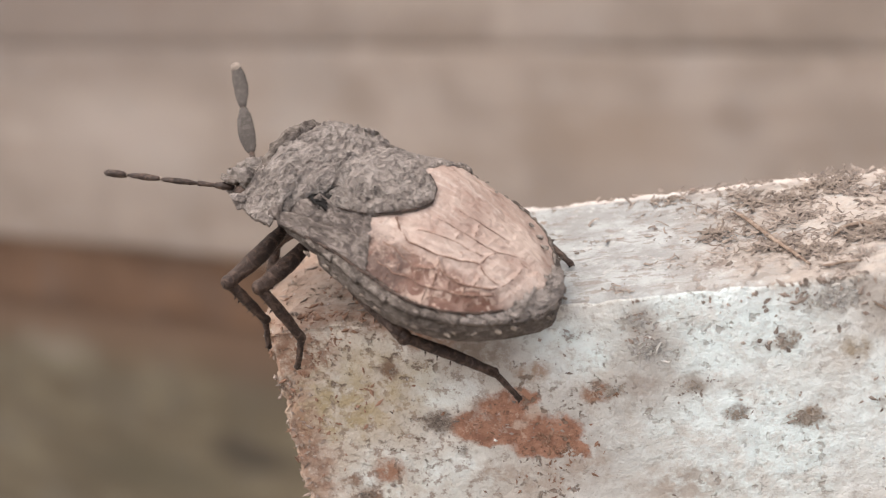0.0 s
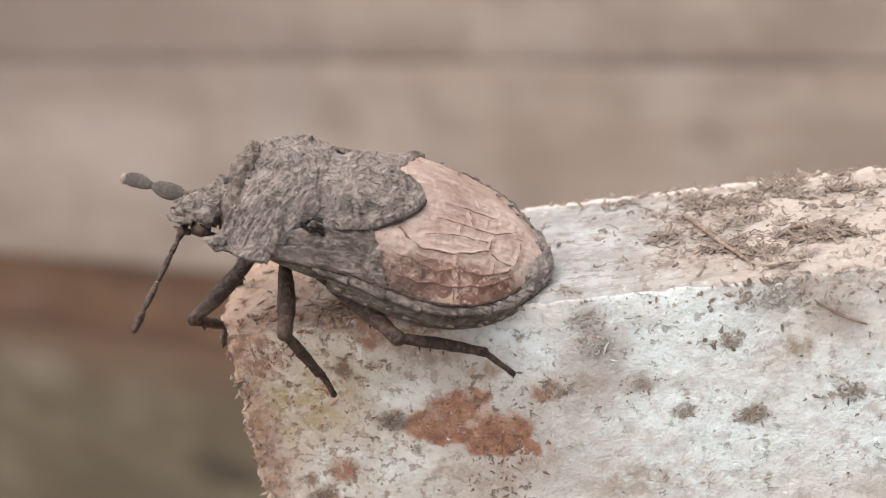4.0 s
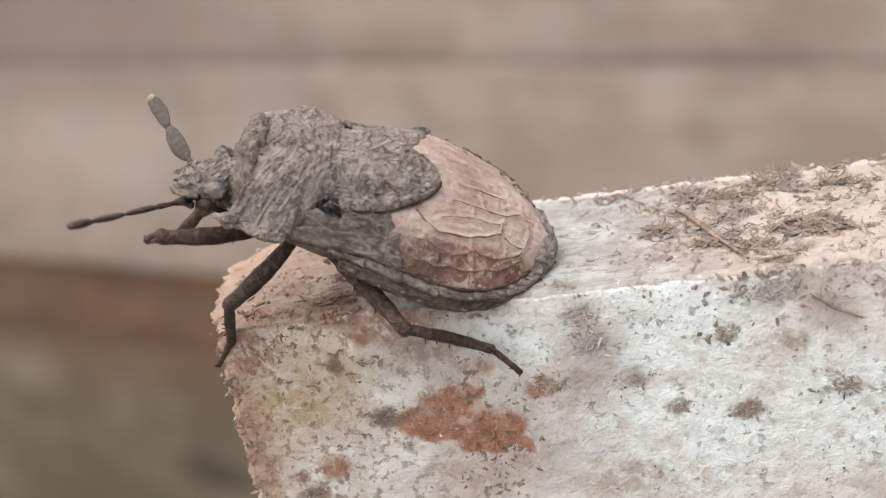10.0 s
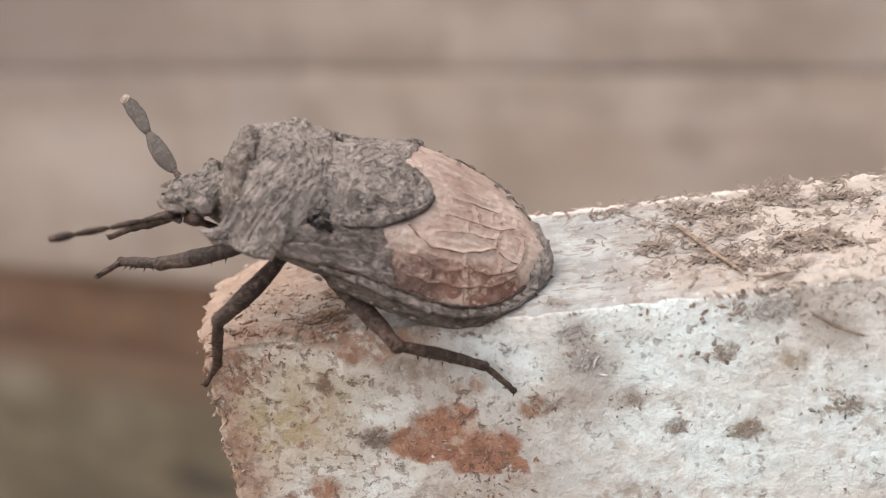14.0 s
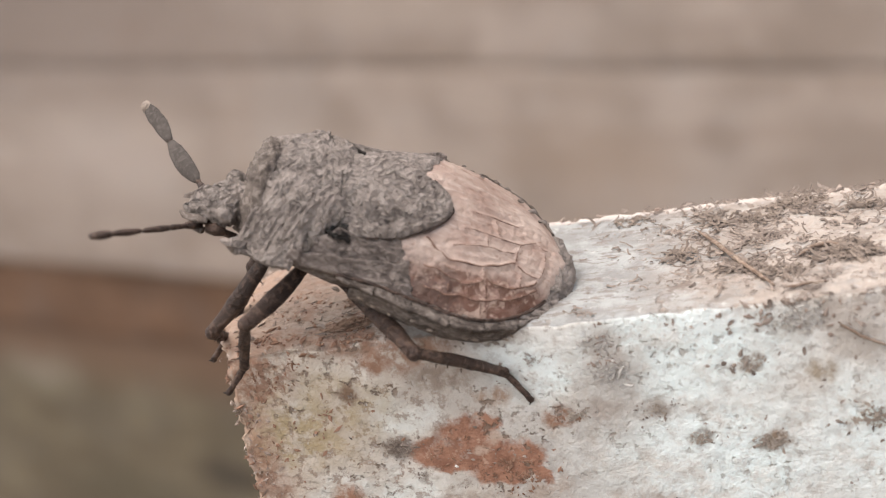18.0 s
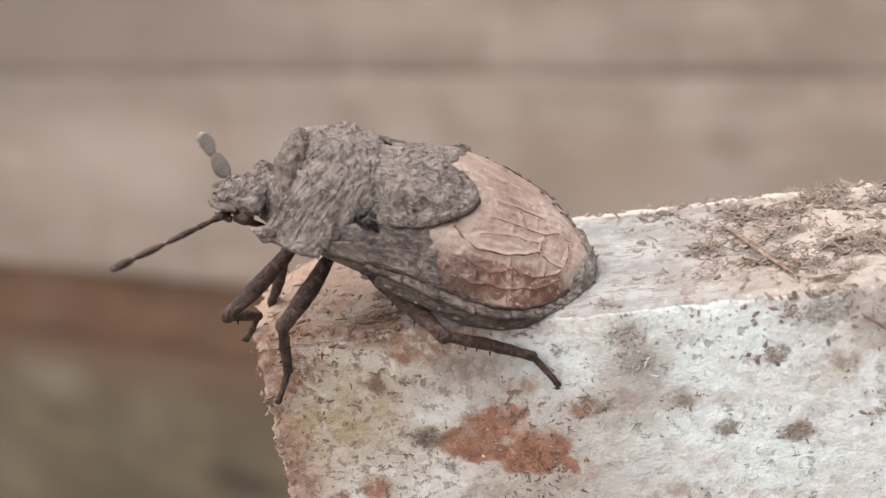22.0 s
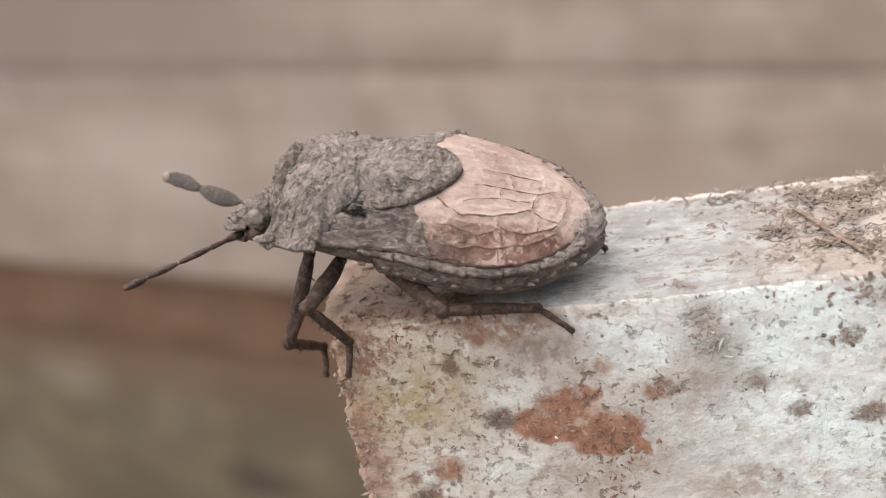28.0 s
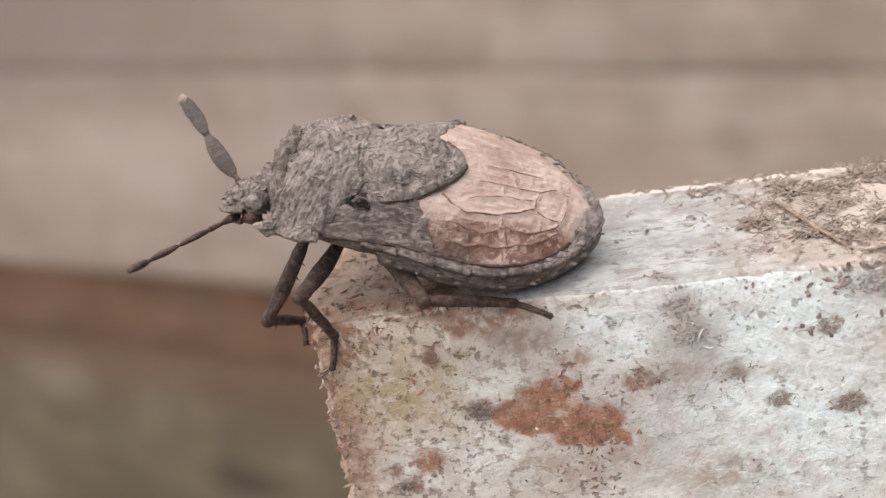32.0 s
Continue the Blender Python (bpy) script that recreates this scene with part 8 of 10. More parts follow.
    walk(limbs["front_right_femur"], [
        (0, pose(-0.0052, 0.0016, -0.001, -2.2, 48.3, -140.3)), (0.5, pose(-0.0052, 0.0016, -0.001, -1.5, 49.2, -140.0)), (1, pose(-0.0052, 0.0016, -0.001, -6.9, 53.7, -148.4)),
        (1.2, pose(-0.0052, 0.0016, -0.001, -9.6, 55.6, -152.2)), (1.3, pose(-0.0052, 0.0016, -0.001, -17.7, 57.8, -164.0)), (1.5, pose(-0.0052, 0.0016, -0.001, -22.3, 60.4, -171.5)),
        (1.8, pose(-0.0052, 0.0016, -0.001, -25.6, 63.7, -177.1)), (2, pose(-0.0052, 0.0016, -0.001, -28.1, 65.7, 178.9)), (2.5, pose(-0.0052, 0.0016, -0.001, -21.8, 64.6, -175.4)),
        (3, pose(-0.0052, 0.0016, -0.001, -26.2, 65.2, 178.8)), (3.5, pose(-0.0052, 0.0016, -0.001, -47.6, 71.5, 151.7)), (5.5, pose(-0.0052, 0.0016, -0.001, -20.8, 69.6, -176.1)),
        (6, pose(-0.0052, 0.0016, -0.001, -15.0, 76.1, -171.5)), (6.5, pose(-0.0052, 0.0016, -0.001, -17.0, 80.4, -171.2)), (7, pose(-0.0052, 0.0016, -0.001, -38.3, 77.9, 167.1)),
        (7.1, pose(-0.0052, 0.0016, -0.001, -39.0, 72.1, 165.4)), (7.2, pose(-0.0052, 0.0016, -0.001, -37.1, 63.6, 166.3)), (7.35, pose(-0.0052, 0.0016, -0.001, -35.5, 50.8, 166.2)),
        (7.5, pose(-0.0052, 0.0016, -0.001, -29.4, 42.3, 171.3)), (7.8, pose(-0.0052, 0.0016, -0.001, -25.4, 36.4, 174.3)), (8, pose(-0.0052, 0.0016, -0.001, -22.9, 32.3, 176.1)),
        (8.25, pose(-0.0052, 0.0016, -0.001, -22.1, 41.5, 178.0)), (8.5, pose(-0.0052, 0.0016, -0.001, -20.7, 50.5, -179.3)), (9, pose(-0.0052, 0.0016, -0.001, -20.3, 47.8, 180.0)),
        (9.5, pose(-0.0052, 0.0016, -0.001, -20.0, 50.4, 179.1)), (10, pose(-0.0052, 0.0016, -0.001, -13.1, 46.0, -173.2)), (10.5, pose(-0.0052, 0.0016, -0.001, -9.5, 44.1, -168.4)),
        (11, pose(-0.0052, 0.0016, -0.001, -3.8, 43.5, -160.7)), (11.5, pose(-0.0052, 0.0016, -0.001, -11.1, 56.5, -171.4)), (12, pose(-0.0052, 0.0016, -0.001, -5.0, 53.7, -164.5)),
        (12.5, pose(-0.0052, 0.0016, -0.001, -11.4, 51.7, -172.5)), (13, pose(-0.0052, 0.0016, -0.001, -16.7, 51.4, 179.6)), (13.5, pose(-0.0052, 0.0016, -0.001, -11.2, 35.0, -173.2)),
        (14, pose(-0.0052, 0.0016, -0.001, -14.1, 36.9, 179.9)), (14.5, pose(-0.0052, 0.0016, -0.001, -15.0, 42.6, 177.1)), (15, pose(-0.0052, 0.0016, -0.001, -13.7, 38.4, 179.1)),
        (15.5, pose(-0.0052, 0.0016, -0.001, -11.8, 41.3, -179.3)), (16, pose(-0.0052, 0.0016, -0.001, -8.7, 50.9, -175.8)), (16.5, pose(-0.0052, 0.0016, -0.001, -2.2, 59.7, -168.6)),
        (17, pose(-0.0052, 0.0016, -0.001, 10.8, 67.1, -154.9)), (17.5, pose(-0.0052, 0.0016, -0.001, 45.5, 72.8, -119.3)), (18.5, pose(-0.0052, 0.0016, -0.001, 32.3, 74.5, -130.6)),
        (19, pose(-0.0052, 0.0016, -0.001, 46.0, 75.1, -115.8)), (19.5, pose(-0.0052, 0.0016, -0.001, 46.4, 76.1, -115.6)), (20, pose(-0.0052, 0.0016, -0.001, 46.1, 76.9, -116.0)),
        (20.5, pose(-0.0052, 0.0016, -0.001, 26.1, 69.6, -135.6)), (20.7, pose(-0.0052, 0.0016, -0.001, 26.5, 66.6, -134.2)), (20.8, pose(-0.0052, 0.0016, -0.001, 11.9, 57.6, -149.8)),
        (20.9, pose(-0.0052, 0.0016, -0.001, 16.4, 67.3, -145.4)), (21, pose(-0.0052, 0.0016, -0.001, 16.2, 69.5, -145.7)), (21.5, pose(-0.0052, 0.0016, -0.001, 12.2, 80.4, -150.5)),
        (22, pose(-0.0052, 0.0016, -0.001, 50.1, 79.4, -110.6)), (22.2, pose(-0.0052, 0.0016, -0.001, 34.8, 74.8, -125.2)), (22.5, pose(-0.0052, 0.0016, -0.001, 20.4, 61.9, -138.5)),
        (22.75, pose(-0.0052, 0.0016, -0.001, -91.8, 49.1, 99.7)), (23, pose(-0.0052, 0.0016, -0.001, -101.6, -6.9, 76.0)), (32, pose(-0.0052, 0.0016, -0.001, -101.6, -6.9, 76.0)),
    ])
    walk(limbs["front_right_tibia"], [
        (0, pose(-0.007041, 0.000072, -0.00369, -1.7, 76.3, -80.3)), (0.5, pose(-0.007002, 0.00009, -0.003726, -4.8, 76.6, -83.8)), (1, pose(-0.007013, 0.000483, -0.003903, -32.6, 79.3, -113.0)),
        (1.2, pose(-0.007, 0.000652, -0.00397, -32.5, 81.0, -113.8)), (1.3, pose(-0.007044, 0.001072, -0.004046, -14.3, 73.1, -95.8)), (1.5, pose(-0.006961, 0.001337, -0.004129, -14.5, 72.2, -96.9)),
        (1.8, pose(-0.006796, 0.001519, -0.004226, -20.6, 75.3, -104.8)), (2, pose(-0.006679, 0.001629, -0.004282, -23.2, 76.9, -108.7)), (2.5, pose(-0.006738, 0.001477, -0.004253, -32.5, 75.4, -120.5)),
        (3, pose(-0.00671, 0.001631, -0.004268, -35.8, 77.1, -124.7)), (3.5, pose(-0.006207, 0.002141, -0.004414, -49.7, 80.8, -142.7)), (5.5, pose(-0.006454, 0.001513, -0.004373, -33.4, 81.3, -121.4)),
        (6, pose(-0.006058, 0.001472, -0.004494, -26.1, 80.4, -115.9)), (6.5, pose(-0.005795, 0.001508, -0.004549, -28.0, 83.4, -115.8)), (7, pose(-0.005936, 0.001769, -0.00452, -42.8, 83.9, -131.1)),
        (7.1, pose(-0.006268, 0.001878, -0.004427, -29.0, 83.4, -117.3)), (7.2, pose(-0.006753, 0.00198, -0.004226, 12.4, 83.1, -75.3)), (7.35, pose(-0.007409, 0.002143, -0.00379, 43.9, 68.4, -42.0)),
        (7.5, pose(-0.007833, 0.002003, -0.003422, 50.6, 59.8, -32.0)), (7.8, pose(-0.008082, 0.00189, -0.003137, 42.4, 65.0, -38.6)), (8, pose(-0.008237, 0.001805, -0.002922, 34.0, 68.1, -46.0)),
        (8.25, pose(-0.007896, 0.001693, -0.003384, -42.7, 75.6, -130.6)), (8.5, pose(-0.007491, 0.001572, -0.003777, -77.4, 55.4, -173.3)), (9, pose(-0.007618, 0.001601, -0.003667, -78.0, 50.1, -178.5)),
        (9.5, pose(-0.007494, 0.001638, -0.003774, -74.4, 51.7, -178.7)), (10, pose(-0.007684, 0.001303, -0.003589, -83.2, 68.1, 170.1)), (10.5, pose(-0.007734, 0.001079, -0.003503, -102.3, 72.0, 148.7)),
        (11, pose(-0.007667, 0.000738, -0.003476, -123.8, 67.3, 123.6)), (11.5, pose(-0.007165, 0.001301, -0.004002, -63.4, 58.4, -170.8)), (12, pose(-0.007256, 0.001029, -0.0039, -50.2, 56.3, -158.4)),
        (12.5, pose(-0.007413, 0.001308, -0.003825, -40.7, 44.6, -148.4)), (13, pose(-0.007446, 0.001615, -0.003813, -31.3, 31.8, -137.8)), (13.5, pose(-0.008127, 0.001252, -0.003067, -45.1, 26.2, -158.0)),
        (14, pose(-0.008078, 0.001603, -0.003162, -51.6, 39.7, -176.4)), (14.5, pose(-0.007848, 0.001736, -0.003435, -49.1, 43.3, -177.8)), (15, pose(-0.00802, 0.001643, -0.003237, -48.3, 43.6, 179.9)),
        (15.5, pose(-0.007903, 0.001567, -0.003377, -41.5, 46.4, -175.1)), (16, pose(-0.007464, 0.001433, -0.003794, -32.8, 56.9, -166.9)), (16.5, pose(-0.006979, 0.001243, -0.004109, -27.1, 64.8, -162.1)),
        (17, pose(-0.006467, 0.001008, -0.004317, -9.1, 74.2, -143.6)), (17.5, pose(-0.00572, 0.000674, -0.00444, 23.1, 78.7, -110.9)), (18.5, pose(-0.005827, 0.000869, -0.004469, 20.6, 78.0, -111.7)),
        (19, pose(-0.005603, 0.000768, -0.004479, 24.0, 79.2, -107.6)), (19.5, pose(-0.005574, 0.000819, -0.004494, 20.3, 79.3, -112.0)), (20, pose(-0.005558, 0.000865, -0.004506, 23.4, 78.7, -109.0)),
        (20.5, pose(-0.006098, 0.000721, -0.004374, 4.4, 69.1, -128.3)), (20.7, pose(-0.006196, 0.000576, -0.004305, 3.0, 69.0, -130.1)), (20.8, pose(-0.006869, 0.000628, -0.004038, 16.0, 70.9, -116.6)),
        (20.9, pose(-0.006341, 0.000812, -0.004322, 14.1, 71.2, -118.5)), (21, pose(-0.006242, 0.00089, -0.004372, 11.9, 70.1, -120.9)), (21.5, pose(-0.005724, 0.001304, -0.004549, 27.5, 81.2, -105.4)),
        (22, pose(-0.005434, 0.000979, -0.004538, 38.0, 78.5, -93.9)), (22.2, pose(-0.005746, 0.000827, -0.004473, 41.7, 77.4, -88.9)), (22.5, pose(-0.006469, 0.000478, -0.004176, 67.2, 74.7, -60.3)),
        (22.75, pose(-0.005599, 0.003925, -0.00372, 98.9, 28.2, -23.3)), (23, pose(-0.004333, 0.005067, -0.000567, 99.6, -21.1, -13.6)), (32, pose(-0.004333, 0.005067, -0.000567, 99.6, -21.1, -13.6)),
    ])
    walk(limbs["front_right_tarsus"], [
        (0, pose(-0.006937, -0.000535, -0.006216, -1.5, 49.5, -4.4)), (0.5, pose(-0.006937, -0.000508, -0.006256, -1.7, 50.1, -4.7)), (1, pose(-0.007202, 0.000037, -0.006457, -6.6, 55.2, -12.4)),
        (1.2, pose(-0.007165, 0.000278, -0.006538, -14.2, 48.5, -22.9)), (1.3, pose(-0.007121, 0.00032, -0.006534, -14.6, 47.2, -24.1)), (1.5, pose(-0.007055, 0.000548, -0.006605, -19.6, 41.7, -32.2)),
        (1.8, pose(-0.006964, 0.00088, -0.006741, -19.0, 47.7, -33.3)), (2, pose(-0.006869, 0.001071, -0.006814, -17.5, 54.1, -33.0)), (2.5, pose(-0.007069, 0.000913, -0.006769, -18.3, 58.2, -36.3)),
        (3, pose(-0.007042, 0.001153, -0.006802, -16.4, 59.8, -36.0)), (3.5, pose(-0.006537, 0.00189, -0.00698, -17.2, 62.8, -41.0)), (5.5, pose(-0.006661, 0.001176, -0.006943, -30.8, 68.8, -52.3)),
        (6, pose(-0.006246, 0.001083, -0.007058, -35.0, 71.7, -59.4)), (6.5, pose(-0.005925, 0.00124, -0.007132, -52.3, 79.6, -76.0)), (7, pose(-0.006118, 0.001561, -0.007105, -48.6, 79.3, -73.0)),
        (7.1, pose(-0.006406, 0.001611, -0.007009, -35.6, 72.7, -60.9)), (7.2, pose(-0.006674, 0.001679, -0.006807, -30.5, 65.6, -57.0)), (7.35, pose(-0.006699, 0.001504, -0.006208, -55.4, 73.6, -84.7)),
        (7.5, pose(-0.006723, 0.001309, -0.005668, -110.3, 77.6, -142.4)), (7.8, pose(-0.007223, 0.001205, -0.005494, -149.0, 73.2, 176.8)), (8, pose(-0.007563, 0.001108, -0.005334, -157.2, 67.9, 167.3)),
        (8.25, pose(-0.008315, 0.001203, -0.005903, -171.7, 62.5, 149.8)), (8.5, pose(-0.008958, 0.0014, -0.005916, -136.5, 59.3, -172.0)), (9, pose(-0.009286, 0.001558, -0.005661, -140.1, 49.5, -179.3)),
        (9.5, pose(-0.009105, 0.001601, -0.005814, -138.4, 49.7, 179.0)), (10, pose(-0.008641, 0.001469, -0.006, -136.1, 30.8, 174.7)), (10.5, pose(-0.008422, 0.001498, -0.005975, -130.0, 26.6, 178.5)),
        (11, pose(-0.008223, 0.001574, -0.005874, -117.1, 0.5, -152.4)), (11.5, pose(-0.00851, 0.001083, -0.006216, -111.9, 58.7, -172.3)), (12, pose(-0.008599, 0.000498, -0.006061, -91.8, 64.5, -153.4)),
        (12.5, pose(-0.008988, 0.000338, -0.005652, -81.5, 54.3, -143.6)), (13, pose(-0.009082, 0.000131, -0.005185, -72.1, 33.8, -130.9)), (13.5, pose(-0.01029, 0.00038, -0.004216, -87.5, 35.6, -150.3)),
        (14, pose(-0.010075, 0.001477, -0.004823, -103.9, 47.0, -178.9)), (14.5, pose(-0.009739, 0.001665, -0.005218, -99.3, 41.0, -179.0)), (15, pose(-0.009904, 0.001646, -0.005029, -98.6, 41.7, 176.5)),
        (15.5, pose(-0.009691, 0.001412, -0.005259, -90.7, 50.2, -178.9)), (16, pose(-0.008846, 0.001113, -0.005973, -79.8, 58.8, -170.3)), (16.5, pose(-0.008033, 0.000902, -0.006462, -42.6, 72.8, -133.2)),
        (17, pose(-0.007037, 0.000587, -0.006819, 4.2, 74.2, -85.5)), (17.5, pose(-0.005901, 0.0002, -0.00699, 22.8, 73.5, -66.4)), (18.5, pose(-0.006028, 0.000366, -0.007012, 17.7, 72.9, -69.8)),
        (19, pose(-0.00575, 0.000305, -0.007033, 16.0, 74.9, -71.1)), (19.5, pose(-0.005755, 0.000371, -0.007049, 15.9, 73.9, -72.0)), (20, pose(-0.005723, 0.000385, -0.007056, 15.1, 74.8, -73.2)),
        (20.5, pose(-0.006672, -0.000006, -0.006803, -27.0, 69.7, -118.1)), (20.7, pose(-0.006795, -0.000136, -0.006732, -22.1, 69.9, -114.4)), (20.8, pose(-0.007249, -0.000132, -0.006495, 12.0, 39.5, -79.9)),
        (20.9, pose(-0.006741, 0.000074, -0.006783, -14.6, 72.7, -108.2)), (21, pose(-0.006697, 0.000132, -0.006817, -7.7, 71.8, -101.6)), (21.5, pose(-0.005829, 0.000922, -0.007119, 31.7, 70.3, -60.0)),
        (22, pose(-0.005469, 0.000462, -0.007086, 27.0, 74.1, -64.0)), (22.2, pose(-0.005734, 0.000259, -0.007011, 40.0, 64.9, -48.5)), (22.5, pose(-0.00613, -0.000117, -0.006685, 54.8, 47.0, -26.0)),
        (22.75, pose(-0.003494, 0.003016, -0.004947, 58.5, 15.5, -19.1)), (23, pose(-0.001975, 0.004497, 0.000369, 58.5, -16.1, -14.3)), (32, pose(-0.001975, 0.004497, 0.000369, 58.5, -16.1, -14.3)),
    ])
    walk(limbs["mid_right_femur"], [
        (0, pose(-0.0037, 0.0019, -0.001, -0.1, 36.6, -173.1)), (0.5, pose(-0.0037, 0.0019, -0.001, -0.8, 37.6, -174.7)), (1, pose(-0.0037, 0.0019, -0.001, -7.8, 39.4, 174.0)),
        (1.5, pose(-0.0037, 0.0019, -0.001, -16.1, 45.0, 156.7)), (2, pose(-0.0037, 0.0019, -0.001, -24.9, 47.9, 140.7)), (2.5, pose(-0.0037, 0.0019, -0.001, -20.9, 46.8, 144.6)),
        (3, pose(-0.0037, 0.0019, -0.001, -22.7, 45.8, 141.0)), (3.5, pose(-0.0037, 0.0019, -0.001, -35.8, 47.9, 118.1)), (5, pose(-0.0037, 0.0019, -0.001, -24.9, 50.6, 128.9)),
        (5.5, pose(-0.0037, 0.0019, -0.001, -20.7, 51.3, 132.8)), (6, pose(-0.0037, 0.0019, -0.001, -24.0, 55.7, 126.5)), (6.5, pose(-0.0037, 0.0019, -0.001, -38.8, 57.6, 105.3)),
        (7, pose(-0.0037, 0.0019, -0.001, -48.6, 57.1, 90.4)), (7.5, pose(-0.0037, 0.0019, -0.001, -41.6, 58.6, 87.2)), (8, pose(-0.0037, 0.0019, -0.001, -32.8, 58.6, 92.3)),
        (9, pose(-0.0037, 0.0019, -0.001, -29.6, 58.7, 91.9)), (9.5, pose(-0.0037, 0.0019, -0.001, -28.1, 58.8, 91.7)), (10.5, pose(-0.0037, 0.0019, -0.001, -24.8, 58.9, 91.5)),
        (12, pose(-0.0037, 0.0019, -0.001, -21.4, 59.5, 90.9)), (13, pose(-0.0037, 0.0019, -0.001, -19.1, 59.8, 90.5)), (13.5, pose(-0.0037, 0.0019, -0.001, -17.9, 60.0, 90.4)),
        (14, pose(-0.0037, 0.0019, -0.001, -16.7, 60.2, 90.3)), (14.5, pose(-0.0037, 0.0019, -0.001, -15.6, 60.3, 90.1)), (15, pose(-0.0037, 0.0019, -0.001, -12.7, 60.3, 92.4)),
        (15.5, pose(-0.0037, 0.0019, -0.001, -9.9, 60.2, 94.6)), (16, pose(-0.0037, 0.0019, -0.001, -2.2, 62.2, 104.0)), (16.5, pose(-0.0037, 0.0019, -0.001, 6.3, 63.5, 114.3)),
        (17, pose(-0.0037, 0.0019, -0.001, 15.8, 64.0, 126.9)), (17.5, pose(-0.0037, 0.0019, -0.001, 24.9, 63.7, 139.3)), (18.5, pose(-0.0037, 0.0019, -0.001, 21.3, 61.0, 141.9)),
        (19, pose(-0.0037, 0.0019, -0.001, 9.2, 65.5, 130.6)), (19.5, pose(-0.0037, 0.0019, -0.001, 7.2, 65.3, 129.4)), (20, pose(-0.0037, 0.0019, -0.001, 5.5, 65.1, 128.4)),
        (20.8, pose(-0.0037, 0.0019, -0.001, 6.0, 61.5, 133.1)), (20.9, pose(-0.0037, 0.0019, -0.001, 6.0, 61.1, 133.6)), (21, pose(-0.0037, 0.0019, -0.001, 3.6, 61.2, 131.5)),
        (21.3, pose(-0.0037, 0.0019, -0.001, -3.4, 61.3, 125.3)), (21.5, pose(-0.0037, 0.0019, -0.001, -8.6, 61.3, 119.4)), (22, pose(-0.0037, 0.0019, -0.001, -2.3, 65.5, 128.1)),
        (22.2, pose(-0.0037, 0.0019, -0.001, 13.0, 63.7, 146.6)), (22.5, pose(-0.0037, 0.0019, -0.001, 30.3, 57.5, 169.2)), (23, pose(-0.0037, 0.0019, -0.001, 28.9, 52.5, 171.0)),
        (23.2, pose(-0.0037, 0.0019, -0.001, 22.6, 47.8, 164.3)), (23.5, pose(-0.0037, 0.0019, -0.001, 15.7, 40.2, 156.6)), (24, pose(-0.0037, 0.0019, -0.001, 17.6, 33.8, 167.7)),
        (24.5, pose(-0.0037, 0.0019, -0.001, 9.2, 40.6, 149.6)), (25, pose(-0.0037, 0.0019, -0.001, 0.3, 41.8, 134.1)), (25.5, pose(-0.0037, 0.0019, -0.001, 1.4, 44.0, 134.8)),
        (26, pose(-0.0037, 0.0019, -0.001, 2.6, 46.4, 135.7)), (26.5, pose(-0.0037, 0.0019, -0.001, 3.3, 47.9, 136.6)), (28.5, pose(-0.0037, 0.0019, -0.001, 8.5, 51.4, 141.9)),
        (29, pose(-0.0037, 0.0019, -0.001, 4.1, 46.5, 136.0)), (29.5, pose(-0.0037, 0.0019, -0.001, 4.8, 49.4, 136.3)), (30, pose(-0.0037, 0.0019, -0.001, 2.7, 53.0, 132.7)),
        (30.5, pose(-0.0037, 0.0019, -0.001, 0.8, 56.2, 130.0)), (31, pose(-0.0037, 0.0019, -0.001, 18.5, 59.2, 152.2)), (31.5, pose(-0.0037, 0.0019, -0.001, 20.0, 59.2, 154.6)),
        (32, pose(-0.0037, 0.0019, -0.001, 21.4, 59.1, 157.0)),
    ])
